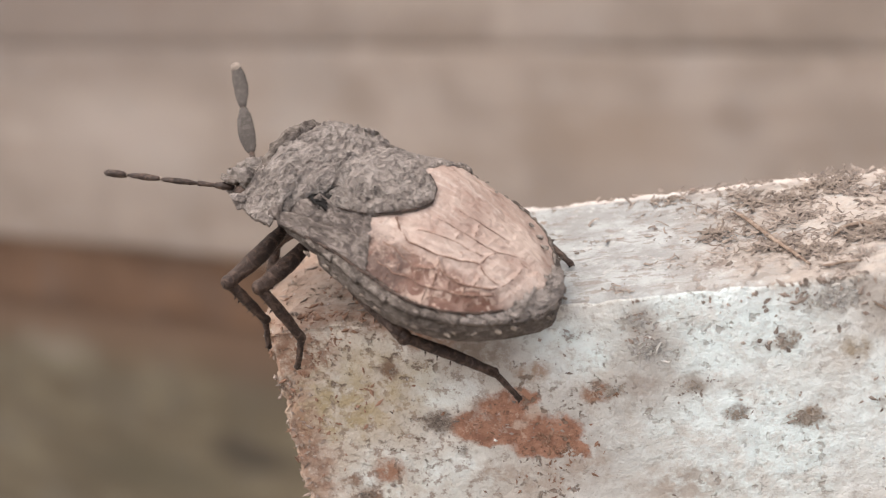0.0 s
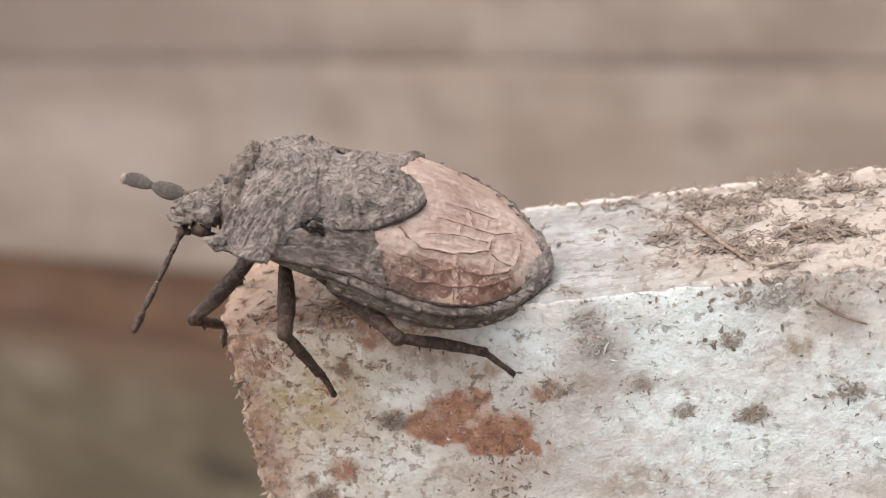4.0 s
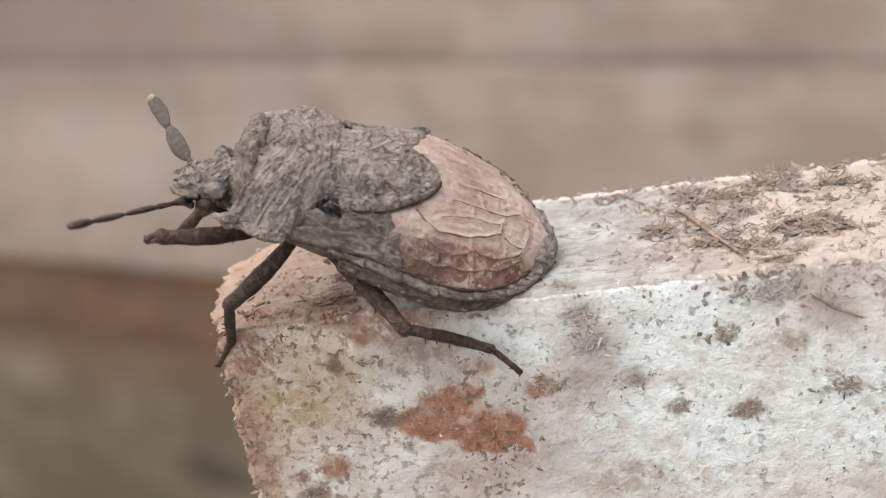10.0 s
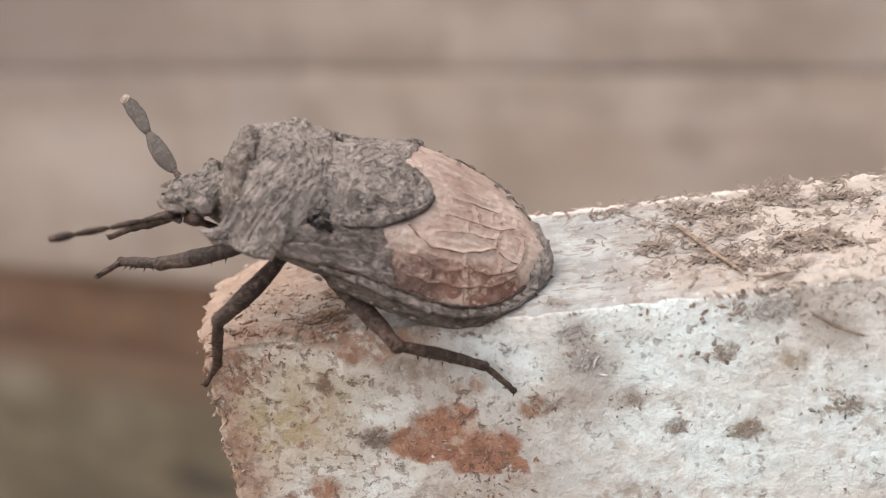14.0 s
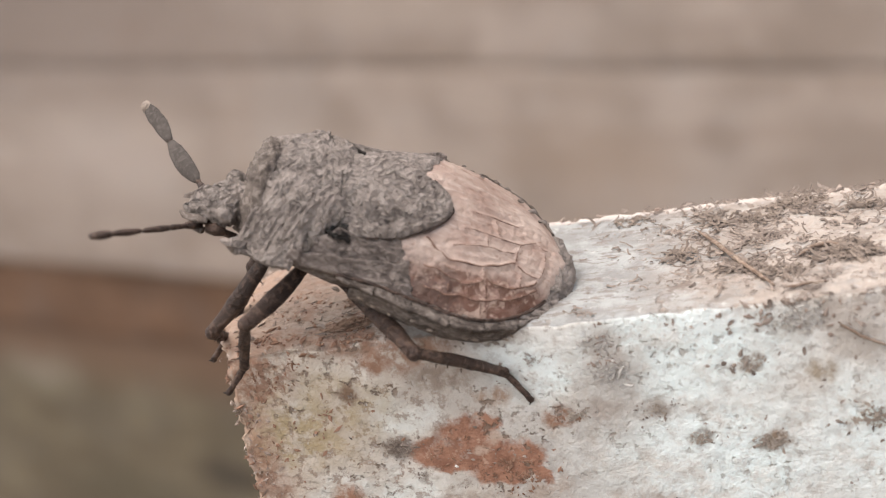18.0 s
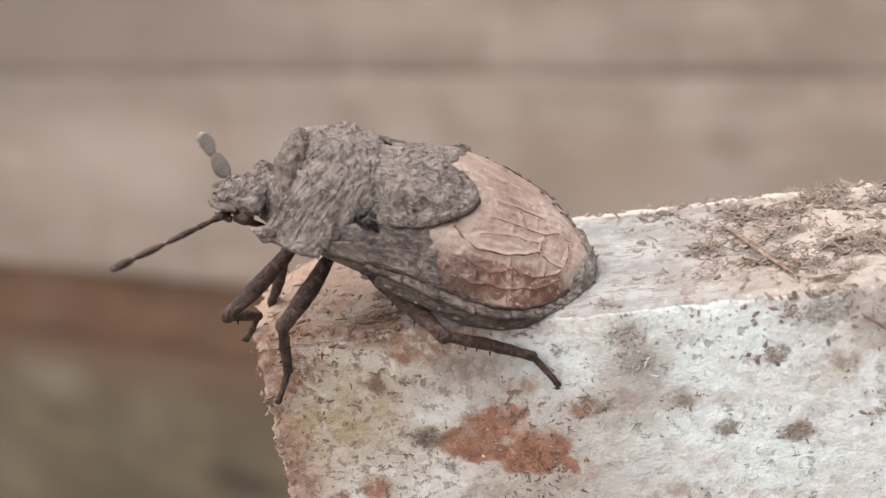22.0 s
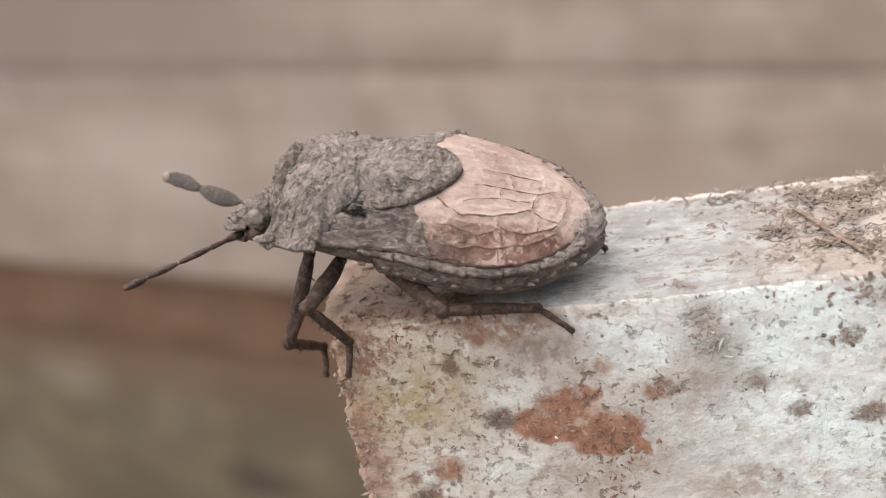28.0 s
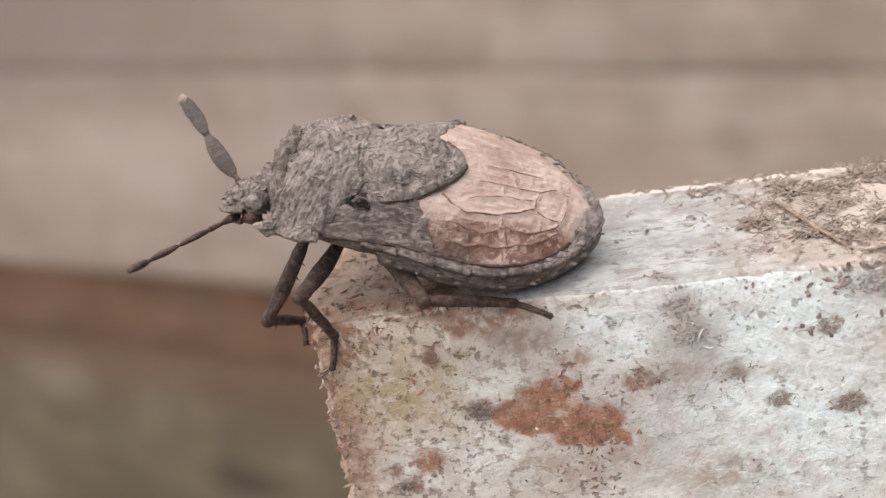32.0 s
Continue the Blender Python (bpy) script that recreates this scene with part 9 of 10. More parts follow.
    walk(limbs["mid_right_tibia"], [
        (0, pose(-0.006488, 0.001564, -0.003089, 0.3, 18.7, 98.0)), (0.5, pose(-0.006462, 0.001644, -0.003135, 0.1, 19.5, 99.2)), (1, pose(-0.00639, 0.002184, -0.003221, -0.7, 23.6, 99.8)),
        (1.5, pose(-0.005973, 0.00288, -0.003475, -3.7, 30.2, 92.3)), (2, pose(-0.005516, 0.003386, -0.003597, -4.5, 35.6, 89.7)), (2.5, pose(-0.005653, 0.003288, -0.003551, -2.0, 37.6, 94.8)),
        (3, pose(-0.005597, 0.003435, -0.003509, -2.2, 37.0, 94.3)), (3.5, pose(-0.004804, 0.003969, -0.003598, -6.2, 38.8, 87.5)), (5, pose(-0.005094, 0.00363, -0.003704, -6.9, 42.7, 82.9)),
        (5.5, pose(-0.005188, 0.003505, -0.003731, -7.2, 44.0, 81.4)), (6, pose(-0.004873, 0.003486, -0.003891, -9.0, 45.8, 77.8)), (6.5, pose(-0.004196, 0.003708, -0.003956, -8.1, 54.2, 77.9)),
        (7, pose(-0.003713, 0.003803, -0.003937, -8.4, 55.9, 76.2)), (7.5, pose(-0.003609, 0.00372, -0.003988, -6.0, 56.2, 75.8)), (8, pose(-0.003772, 0.003721, -0.003988, -3.3, 57.8, 77.2)),
        (9, pose(-0.003761, 0.003718, -0.00399, -4.4, 58.1, 74.8)), (9.5, pose(-0.003754, 0.003713, -0.003993, -5.0, 58.2, 73.6)), (10.5, pose(-0.003747, 0.003706, -0.003998, -2.9, 59.1, 75.2)),
        (12, pose(-0.003728, 0.003679, -0.004014, 0.5, 60.2, 78.1)), (13, pose(-0.003716, 0.003662, -0.004024, 2.7, 60.5, 80.2)), (13.5, pose(-0.003712, 0.003652, -0.00403, 3.8, 60.6, 81.3)),
        (14, pose(-0.003708, 0.003639, -0.004037, 4.0, 59.2, 81.1)), (14.5, pose(-0.003702, 0.003632, -0.004042, 4.2, 57.8, 80.9)), (15, pose(-0.003771, 0.003634, -0.004039, 2.4, 56.5, 78.3)),
        (15.5, pose(-0.00384, 0.003635, -0.004036, 2.0, 58.7, 77.5)), (16, pose(-0.004096, 0.003486, -0.004095, 0.2, 56.5, 76.4)), (16.5, pose(-0.004343, 0.003325, -0.004131, 0.5, 53.9, 78.0)),
        (17, pose(-0.004619, 0.003125, -0.004147, -0.3, 50.0, 78.4)), (17.5, pose(-0.004875, 0.00291, -0.004138, -2.3, 45.8, 77.3)), (18.5, pose(-0.005037, 0.002949, -0.00406, -2.5, 45.3, 77.5)),
        (19, pose(-0.004646, 0.003004, -0.004184, -4.8, 48.4, 74.3)), (19.5, pose(-0.004628, 0.00303, -0.00418, -3.5, 47.6, 76.0)), (20, pose(-0.004616, 0.003054, -0.004175, -4.0, 48.8, 75.3)),
        (20.8, pose(-0.004839, 0.003118, -0.004077, -4.1, 47.0, 75.4)), (20.9, pose(-0.004867, 0.003125, -0.004064, -4.1, 46.7, 75.4)), (21, pose(-0.004817, 0.003161, -0.004068, -3.1, 47.2, 76.9)),
        (21.3, pose(-0.004671, 0.003271, -0.00407, -7.1, 45.6, 70.6)), (21.5, pose(-0.004525, 0.003367, -0.004069, -8.8, 44.9, 67.7)), (22, pose(-0.004595, 0.003042, -0.004185, -6.2, 45.5, 70.8)),
        (22.2, pose(-0.004997, 0.002754, -0.004137, -5.5, 35.8, 72.0)), (22.5, pose(-0.005546, 0.002253, -0.003953, -7.8, 21.1, 68.6)), (23, pose(-0.005805, 0.002232, -0.003776, -9.4, 12.0, 61.2)),
        (23.2, pose(-0.005962, 0.002534, -0.003594, -10.0, 6.3, 56.3)), (23.5, pose(-0.006155, 0.002961, -0.003258, -10.1, -1.4, 47.5)), (24, pose(-0.006544, 0.002518, -0.002945, -8.4, 1.0, 55.0)),
        (24.5, pose(-0.005992, 0.003245, -0.003278, -8.2, 4.1, 43.6)), (25, pose(-0.005516, 0.003775, -0.003332, -8.0, -4.0, 30.2)), (25.5, pose(-0.005474, 0.003684, -0.003433, -7.5, -6.2, 28.2)),
        (26, pose(-0.005428, 0.003589, -0.003533, -7.2, -5.9, 31.2)), (26.5, pose(-0.005406, 0.003513, -0.003596, -7.3, -5.3, 32.3)), (28.5, pose(-0.005417, 0.003246, -0.003737, -4.4, -4.2, 37.3)),
        (29, pose(-0.005434, 0.003573, -0.003539, -3.8, -2.2, 33.2)), (29.5, pose(-0.005347, 0.003473, -0.003657, -3.8, 1.6, 33.3)), (30, pose(-0.005129, 0.003448, -0.003795, -2.5, -1.6, 33.8)),
        (30.5, pose(-0.004953, 0.003393, -0.003907, -2.8, -0.6, 35.9)), (31, pose(-0.005284, 0.002736, -0.004007, -2.6, 1.1, 42.5)), (31.5, pose(-0.005319, 0.002668, -0.004007, -2.7, 2.4, 43.7)),
        (32, pose(-0.005354, 0.002601, -0.004004, -2.8, 3.7, 44.9)),
    ])
    walk(limbs["mid_right_tarsus"], [
        (0, pose(-0.006908, 0.004566, -0.004116, -0.5, 60.7, 55.8)), (0.5, pose(-0.006943, 0.004622, -0.004204, -1.6, 60.0, 54.8)), (1, pose(-0.006891, 0.005073, -0.004503, -4.7, 56.6, 51.2)),
        (1.5, pose(-0.006086, 0.005643, -0.005084, -11.6, 54.1, 41.1)), (2, pose(-0.005504, 0.005988, -0.00546, -12.0, 53.5, 37.5)), (2.5, pose(-0.005866, 0.005816, -0.005502, -9.3, 53.0, 39.5)),
        (3, pose(-0.005788, 0.005983, -0.005436, -7.5, 52.5, 41.0)), (3.5, pose(-0.004693, 0.006459, -0.005604, -5.7, 50.8, 41.8)), (5, pose(-0.004804, 0.005964, -0.005875, -7.5, 53.1, 39.9)),
        (5.5, pose(-0.004842, 0.005783, -0.005952, -7.7, 53.7, 39.5)), (6, pose(-0.0044, 0.005664, -0.006187, -9.9, 52.4, 35.4)), (6.5, pose(-0.003803, 0.005536, -0.006553, 8.3, 55.9, 58.9)),
        (7, pose(-0.003286, 0.005544, -0.006588, 14.3, 56.8, 66.3)), (7.5, pose(-0.003171, 0.005447, -0.006646, 12.5, 56.4, 66.9)), (8, pose(-0.003396, 0.005383, -0.006696, 12.8, 58.0, 67.9)),
        (9, pose(-0.003319, 0.005351, -0.006706, 15.1, 55.8, 71.8)), (9.5, pose(-0.003278, 0.005331, -0.006713, 12.9, 58.1, 69.2)), (10.5, pose(-0.003329, 0.005292, -0.006745, 14.7, 55.2, 72.5)),
        (12, pose(-0.003399, 0.005234, -0.006791, 9.4, 58.2, 67.1)), (13, pose(-0.003449, 0.005216, -0.006809, 6.3, 53.2, 64.1)), (13.5, pose(-0.003475, 0.005204, -0.006818, 2.0, 56.0, 59.1)),
        (14, pose(-0.003455, 0.005258, -0.006786, -3.5, 62.0, 53.1)), (14.5, pose(-0.003432, 0.005314, -0.00675, -1.1, 59.0, 55.7)), (15, pose(-0.003413, 0.005364, -0.006707, 7.7, 58.4, 66.2)),
        (15.5, pose(-0.003482, 0.005258, -0.006771, 8.4, 58.8, 67.3)), (16, pose(-0.003681, 0.005202, -0.006764, 1.8, 56.6, 60.4)), (16.5, pose(-0.00395, 0.005169, -0.006717, -8.4, 53.4, 48.6)),
        (17, pose(-0.004205, 0.005139, -0.0066, -17.5, 50.2, 37.0)), (17.5, pose(-0.004385, 0.005084, -0.006434, -22.8, 48.7, 29.4)), (18.5, pose(-0.004551, 0.005148, -0.006334, -19.7, 48.8, 28.4)),
        (19, pose(-0.004072, 0.005047, -0.006579, -16.3, 49.2, 30.2)), (19.5, pose(-0.004107, 0.005125, -0.006542, -15.5, 49.1, 29.8)), (20, pose(-0.00408, 0.005092, -0.006583, -13.6, 49.2, 30.7)),
        (20.8, pose(-0.004288, 0.005232, -0.006416, -13.9, 50.1, 27.0)), (20.9, pose(-0.004315, 0.005248, -0.006394, -14.9, 50.3, 24.6)), (21, pose(-0.004326, 0.005278, -0.006417, -14.4, 50.4, 24.1)),
        (21.3, pose(-0.003929, 0.005384, -0.006356, -13.3, 49.3, 23.1)), (21.5, pose(-0.003665, 0.005464, -0.006327, -12.5, 48.6, 22.4)), (22, pose(-0.003856, 0.005158, -0.006469, -8.6, 46.9, 26.6)),
        (22.2, pose(-0.004194, 0.005224, -0.006006, -11.6, 50.6, 22.1)), (22.5, pose(-0.004455, 0.005033, -0.005102, -8.3, 60.9, 27.5)), (23, pose(-0.004299, 0.004975, -0.004441, 1.7, 68.1, 40.1)),
        (23.2, pose(-0.004199, 0.005182, -0.003948, 12.9, 68.9, 53.3)), (23.5, pose(-0.003994, 0.005319, -0.003178, 36.0, 64.5, 80.1)), (24, pose(-0.004709, 0.00514, -0.003, 32.4, 62.3, 80.6)),
        (24.5, pose(-0.003682, 0.005448, -0.003508, 15.6, 69.3, 63.6)), (25, pose(-0.002757, 0.005381, -0.003108, 34.0, 68.8, 85.6)), (25.5, pose(-0.00267, 0.005185, -0.003086, 31.7, 69.6, 84.5)),
        (26, pose(-0.002705, 0.005237, -0.003203, 30.4, 69.3, 84.3)), (26.5, pose(-0.002713, 0.005216, -0.003301, 29.0, 70.1, 85.1)), (28.5, pose(-0.002879, 0.005181, -0.003505, 23.1, 73.7, 80.5)),
        (29, pose(-0.002759, 0.005324, -0.003416, 21.7, 72.9, 79.3)), (29.5, pose(-0.002673, 0.005228, -0.003746, 9.3, 75.5, 67.6)), (30, pose(-0.002472, 0.00523, -0.003707, 14.8, 77.3, 73.8)),
        (30.5, pose(-0.002363, 0.005272, -0.003874, 4.3, 77.6, 63.4)), (31, pose(-0.002923, 0.004896, -0.004066, -8.8, 75.9, 49.5)), (31.5, pose(-0.003006, 0.004875, -0.00414, -1.0, 77.5, 57.2)),
        (32, pose(-0.003091, 0.004854, -0.004213, -16.3, 74.5, 41.4)),
    ])
    walk(limbs["hind_right_femur"], [
        (0, pose(-0.00135, 0.0024, -0.0011, -0.5, 10.7, 67.4)), (0.5, pose(-0.00135, 0.0024, -0.0011, -1.2, 11.5, 67.3)), (1, pose(-0.00135, 0.0024, -0.0011, -2.7, 16.8, 62.1)),
        (1.5, pose(-0.00135, 0.0024, -0.0011, -6.3, 19.1, 49.7)), (2, pose(-0.00135, 0.0024, -0.0011, -8.4, 18.9, 40.8)), (2.5, pose(-0.00135, 0.0024, -0.0011, -6.8, 20.5, 44.7)),
        (3, pose(-0.00135, 0.0024, -0.0011, -5.9, 19.9, 45.2)), (3.5, pose(-0.00135, 0.0024, -0.0011, -7.1, 21.2, 40.9)), (4.5, pose(-0.00135, 0.0024, -0.0011, -10.1, 23.3, 31.5)),
        (5, pose(-0.00135, 0.0024, -0.0011, -9.0, 26.6, 31.9)), (5.5, pose(-0.00135, 0.0024, -0.0011, -7.8, 30.1, 32.2)), (6, pose(-0.00135, 0.0024, -0.0011, -8.6, 31.7, 27.9)),
        (6.5, pose(-0.00135, 0.0024, -0.0011, -9.4, 33.3, 23.7)), (7, pose(-0.00135, 0.0024, -0.0011, -8.5, 33.3, 21.4)), (7.1, pose(-0.00135, 0.0024, -0.0011, -8.3, 33.3, 21.0)),
        (7.5, pose(-0.00135, 0.0024, -0.0011, -6.4, 33.2, 20.2)), (8, pose(-0.00135, 0.0024, -0.0011, -3.9, 36.4, 21.0)), (8.5, pose(-0.00135, 0.0024, -0.0011, -3.7, 36.5, 20.5)),
        (9.5, pose(-0.00135, 0.0024, -0.0011, -3.3, 36.7, 19.5)), (10, pose(-0.00135, 0.0024, -0.0011, -3.1, 36.8, 19.1)), (10.5, pose(-0.00135, 0.0024, -0.0011, -2.9, 36.9, 18.6)),
        (11, pose(-0.00135, 0.0024, -0.0011, -2.7, 37.0, 18.1)), (11.5, pose(-0.00135, 0.0024, -0.0011, -2.5, 37.0, 17.6)), (12.5, pose(-0.00135, 0.0024, -0.0011, -1.4, 36.8, 17.9)),
        (13, pose(-0.00135, 0.0024, -0.0011, -0.8, 36.7, 18.1)), (14, pose(-0.00135, 0.0024, -0.0011, -1.9, 37.0, 15.1)), (14.5, pose(-0.00135, 0.0024, -0.0011, -2.5, 36.1, 14.5)),
        (15, pose(-0.00135, 0.0024, -0.0011, -3.1, 35.3, 13.9)), (16, pose(-0.00135, 0.0024, -0.0011, -4.3, 33.5, 12.6)), (17.5, pose(-0.00135, 0.0024, -0.0011, -6.2, 30.6, 10.3)),
        (18.5, pose(-0.00135, 0.0024, -0.0011, -6.9, 30.5, 7.5)), (19, pose(-0.00135, 0.0024, -0.0011, -6.9, 31.0, 6.8)), (19.5, pose(-0.00135, 0.0024, -0.0011, -6.6, 30.1, 6.9)),
        (20, pose(-0.00135, 0.0024, -0.0011, -6.0, 30.5, 7.4)), (20.5, pose(-0.00135, 0.0024, -0.0011, -5.3, 30.8, 8.0)), (21, pose(-0.00135, 0.0024, -0.0011, -5.4, 29.8, 6.5)),
        (21.1, pose(-0.00135, 0.0024, -0.0011, -5.3, 29.7, 6.3)), (21.5, pose(-0.00135, 0.0024, -0.0011, -4.6, 25.1, 5.8)), (22, pose(-0.00135, 0.0024, -0.0011, -4.4, 26.7, 5.1)),
        (22.5, pose(-0.00135, 0.0024, -0.0011, 1.9, 26.4, 21.1)), (23, pose(-0.00135, 0.0024, -0.0011, 3.4, 26.1, 30.3)), (23.5, pose(-0.00135, 0.0024, -0.0011, 5.1, 12.5, 37.4)),
        (24, pose(-0.00135, 0.0024, -0.0011, 6.6, 15.9, 53.2)), (24.5, pose(-0.00135, 0.0024, -0.0011, 1.3, 20.8, 37.3)), (25, pose(-0.00135, 0.0024, -0.0011, -0.7, 14.4, 30.5)),
        (26, pose(-0.00135, 0.0024, -0.0011, -1.1, 17.6, 31.2)), (26.5, pose(-0.00135, 0.0024, -0.0011, -1.3, 19.2, 31.5)), (28.5, pose(-0.00135, 0.0024, -0.0011, -0.8, 23.3, 25.9)),
        (29, pose(-0.00135, 0.0024, -0.0011, -1.9, 23.3, 23.4)), (29.3, pose(-0.00135, 0.0024, -0.0011, -2.6, 23.2, 21.8)), (29.5, pose(-0.00135, 0.0024, -0.0011, -2.7, 23.4, 20.9)),
        (30, pose(-0.00135, 0.0024, -0.0011, -2.9, 23.9, 18.7)), (30.5, pose(-0.00135, 0.0024, -0.0011, -4.1, 24.0, 16.2)), (30.75, pose(-0.00135, 0.0024, -0.0011, -1.3, 23.7, 23.7)),
        (31, pose(-0.00135, 0.0024, -0.0011, 1.4, 23.1, 31.1)), (31.25, pose(-0.00135, 0.0024, -0.0011, -0.4, 27.1, 26.0)), (31.5, pose(-0.00135, 0.0024, -0.0011, -2.7, 30.8, 20.5)),
        (32, pose(-0.00135, 0.0024, -0.0011, -3.9, 30.4, 19.7)),
    ])
    walk(limbs["hind_right_tibia"], [
        (0, pose(0.000273, 0.006302, -0.001895, -1.0, -16.7, -20.6)), (0.5, pose(0.000276, 0.006287, -0.00196, -1.0, -16.8, -20.5)), (1, pose(0.000577, 0.006038, -0.002341, 1.8, -19.0, -25.7)),
        (1.5, pose(0.00128, 0.005498, -0.002504, 3.5, -23.3, -32.5)), (2, pose(0.001728, 0.005061, -0.002491, 5.0, -26.2, -36.2)), (2.5, pose(0.001514, 0.005232, -0.002607, 5.4, -27.1, -37.5)),
        (3, pose(0.001501, 0.005268, -0.002561, 5.7, -26.4, -37.4)), (3.5, pose(0.001681, 0.005023, -0.002658, 4.0, -21.0, -34.6)), (4.5, pose(0.002019, 0.004461, -0.002801, 5.1, -27.9, -40.2)),
        (5, pose(0.001915, 0.004428, -0.003028, 3.7, -28.0, -38.5)), (5.5, pose(0.0018, 0.00438, -0.003256, 2.3, -27.9, -36.5)), (6, pose(0.001884, 0.004114, -0.003357, 1.3, -29.5, -35.6)),
        (6.5, pose(0.001941, 0.003844, -0.003461, 1.9, -30.9, -37.0)), (7, pose(0.001996, 0.00371, -0.003462, 2.8, -31.3, -39.0)), (7.1, pose(0.002004, 0.003686, -0.003464, 2.5, -31.6, -38.9)),
        (7.5, pose(0.002027, 0.003639, -0.003455, 1.2, -32.2, -38.6)), (8, pose(0.00188, 0.00364, -0.003653, 0.2, -33.0, -37.1)), (8.5, pose(0.001887, 0.003612, -0.003658, -0.0, -32.5, -36.6)),
        (9.5, pose(0.001901, 0.003553, -0.003668, -0.4, -31.7, -35.6)), (10, pose(0.001905, 0.003525, -0.003675, -0.6, -32.6, -35.6)), (10.5, pose(0.001911, 0.003495, -0.00368, -0.7, -33.4, -35.6)),
        (11, pose(0.001916, 0.003466, -0.003686, -0.8, -34.3, -35.5)), (11.5, pose(0.001923, 0.003435, -0.003689, -0.6, -34.5, -35.9)), (12.5, pose(0.001924, 0.00346, -0.003678, 0.1, -34.1, -37.2)),
        (13, pose(0.001926, 0.003472, -0.003671, -0.1, -33.4, -37.0)), (14, pose(0.001966, 0.003298, -0.003686, -0.5, -34.1, -36.5)), (14.5, pose(0.002013, 0.003272, -0.003634, -0.2, -35.2, -37.3)),
        (15, pose(0.002057, 0.003245, -0.003583, 1.2, -36.8, -38.8)), (16, pose(0.002147, 0.003185, -0.003476, 2.7, -38.4, -40.8)), (17.5, pose(0.002293, 0.003065, -0.003286, 5.4, -40.9, -44.6)),
        (18.5, pose(0.002323, 0.002884, -0.003282, 5.2, -43.0, -44.3)), (19, pose(0.00231, 0.002839, -0.003314, 4.5, -40.8, -43.6)), (19.5, pose(0.002344, 0.002847, -0.003255, 4.3, -41.0, -43.8)),
        (20, pose(0.002322, 0.002878, -0.003285, 4.8, -40.4, -44.2)), (20.5, pose(0.002307, 0.002913, -0.003303, 5.2, -40.4, -45.6)), (21, pose(0.002356, 0.002822, -0.00324, 6.6, -41.6, -48.5)),
        (21.1, pose(0.002362, 0.002807, -0.003232, 5.8, -41.5, -47.7)), (21.5, pose(0.002525, 0.002792, -0.002923, 6.1, -39.9, -49.3)), (22, pose(0.002475, 0.002742, -0.003035, 2.4, -40.4, -42.9)),
        (22.5, pose(0.002244, 0.003788, -0.003009, -3.3, -32.7, -33.7)), (23, pose(0.001984, 0.004346, -0.002995, -4.0, -28.1, -33.1)), (23.5, pose(0.001986, 0.004949, -0.002027, -3.2, -14.1, -31.8)),
        (24, pose(0.001128, 0.005712, -0.002276, -1.0, -14.2, -37.3)), (24.5, pose(0.00185, 0.004835, -0.002624, -1.0, -19.2, -41.7)), (25, pose(0.00224, 0.004512, -0.002169, -4.3, -12.4, -30.3)),
        (26, pose(0.002154, 0.004525, -0.002402, -4.5, -12.4, -28.5)), (26.5, pose(0.002115, 0.00452, -0.002511, -4.6, -12.7, -27.9)), (28.5, pose(0.002202, 0.004129, -0.002798, -3.7, -16.3, -28.5)),
        (29, pose(0.002276, 0.003968, -0.002799, -3.0, -17.4, -30.8)), (29.3, pose(0.002319, 0.003868, -0.002796, -2.3, -17.7, -34.4)), (29.5, pose(0.002336, 0.003809, -0.002809, -1.8, -17.8, -36.5)),
        (30, pose(0.002373, 0.00366, -0.002843, -3.4, -16.6, -30.3)), (30.5, pose(0.002423, 0.003497, -0.002847, -3.4, -17.6, -30.5)), (30.75, pose(0.002253, 0.003985, -0.002831, -3.7, -32.7, -28.3)),
        (31, pose(0.002036, 0.004442, -0.002789, -5.5, -47.3, -24.6)), (31.25, pose(0.00209, 0.00408, -0.003058, -2.4, -37.1, -28.9)), (31.5, pose(0.002111, 0.003691, -0.003301, -0.8, -26.6, -31.7)),
        (32, pose(0.002141, 0.00365, -0.003277, -1.0, -28.2, -32.4)),
    ])
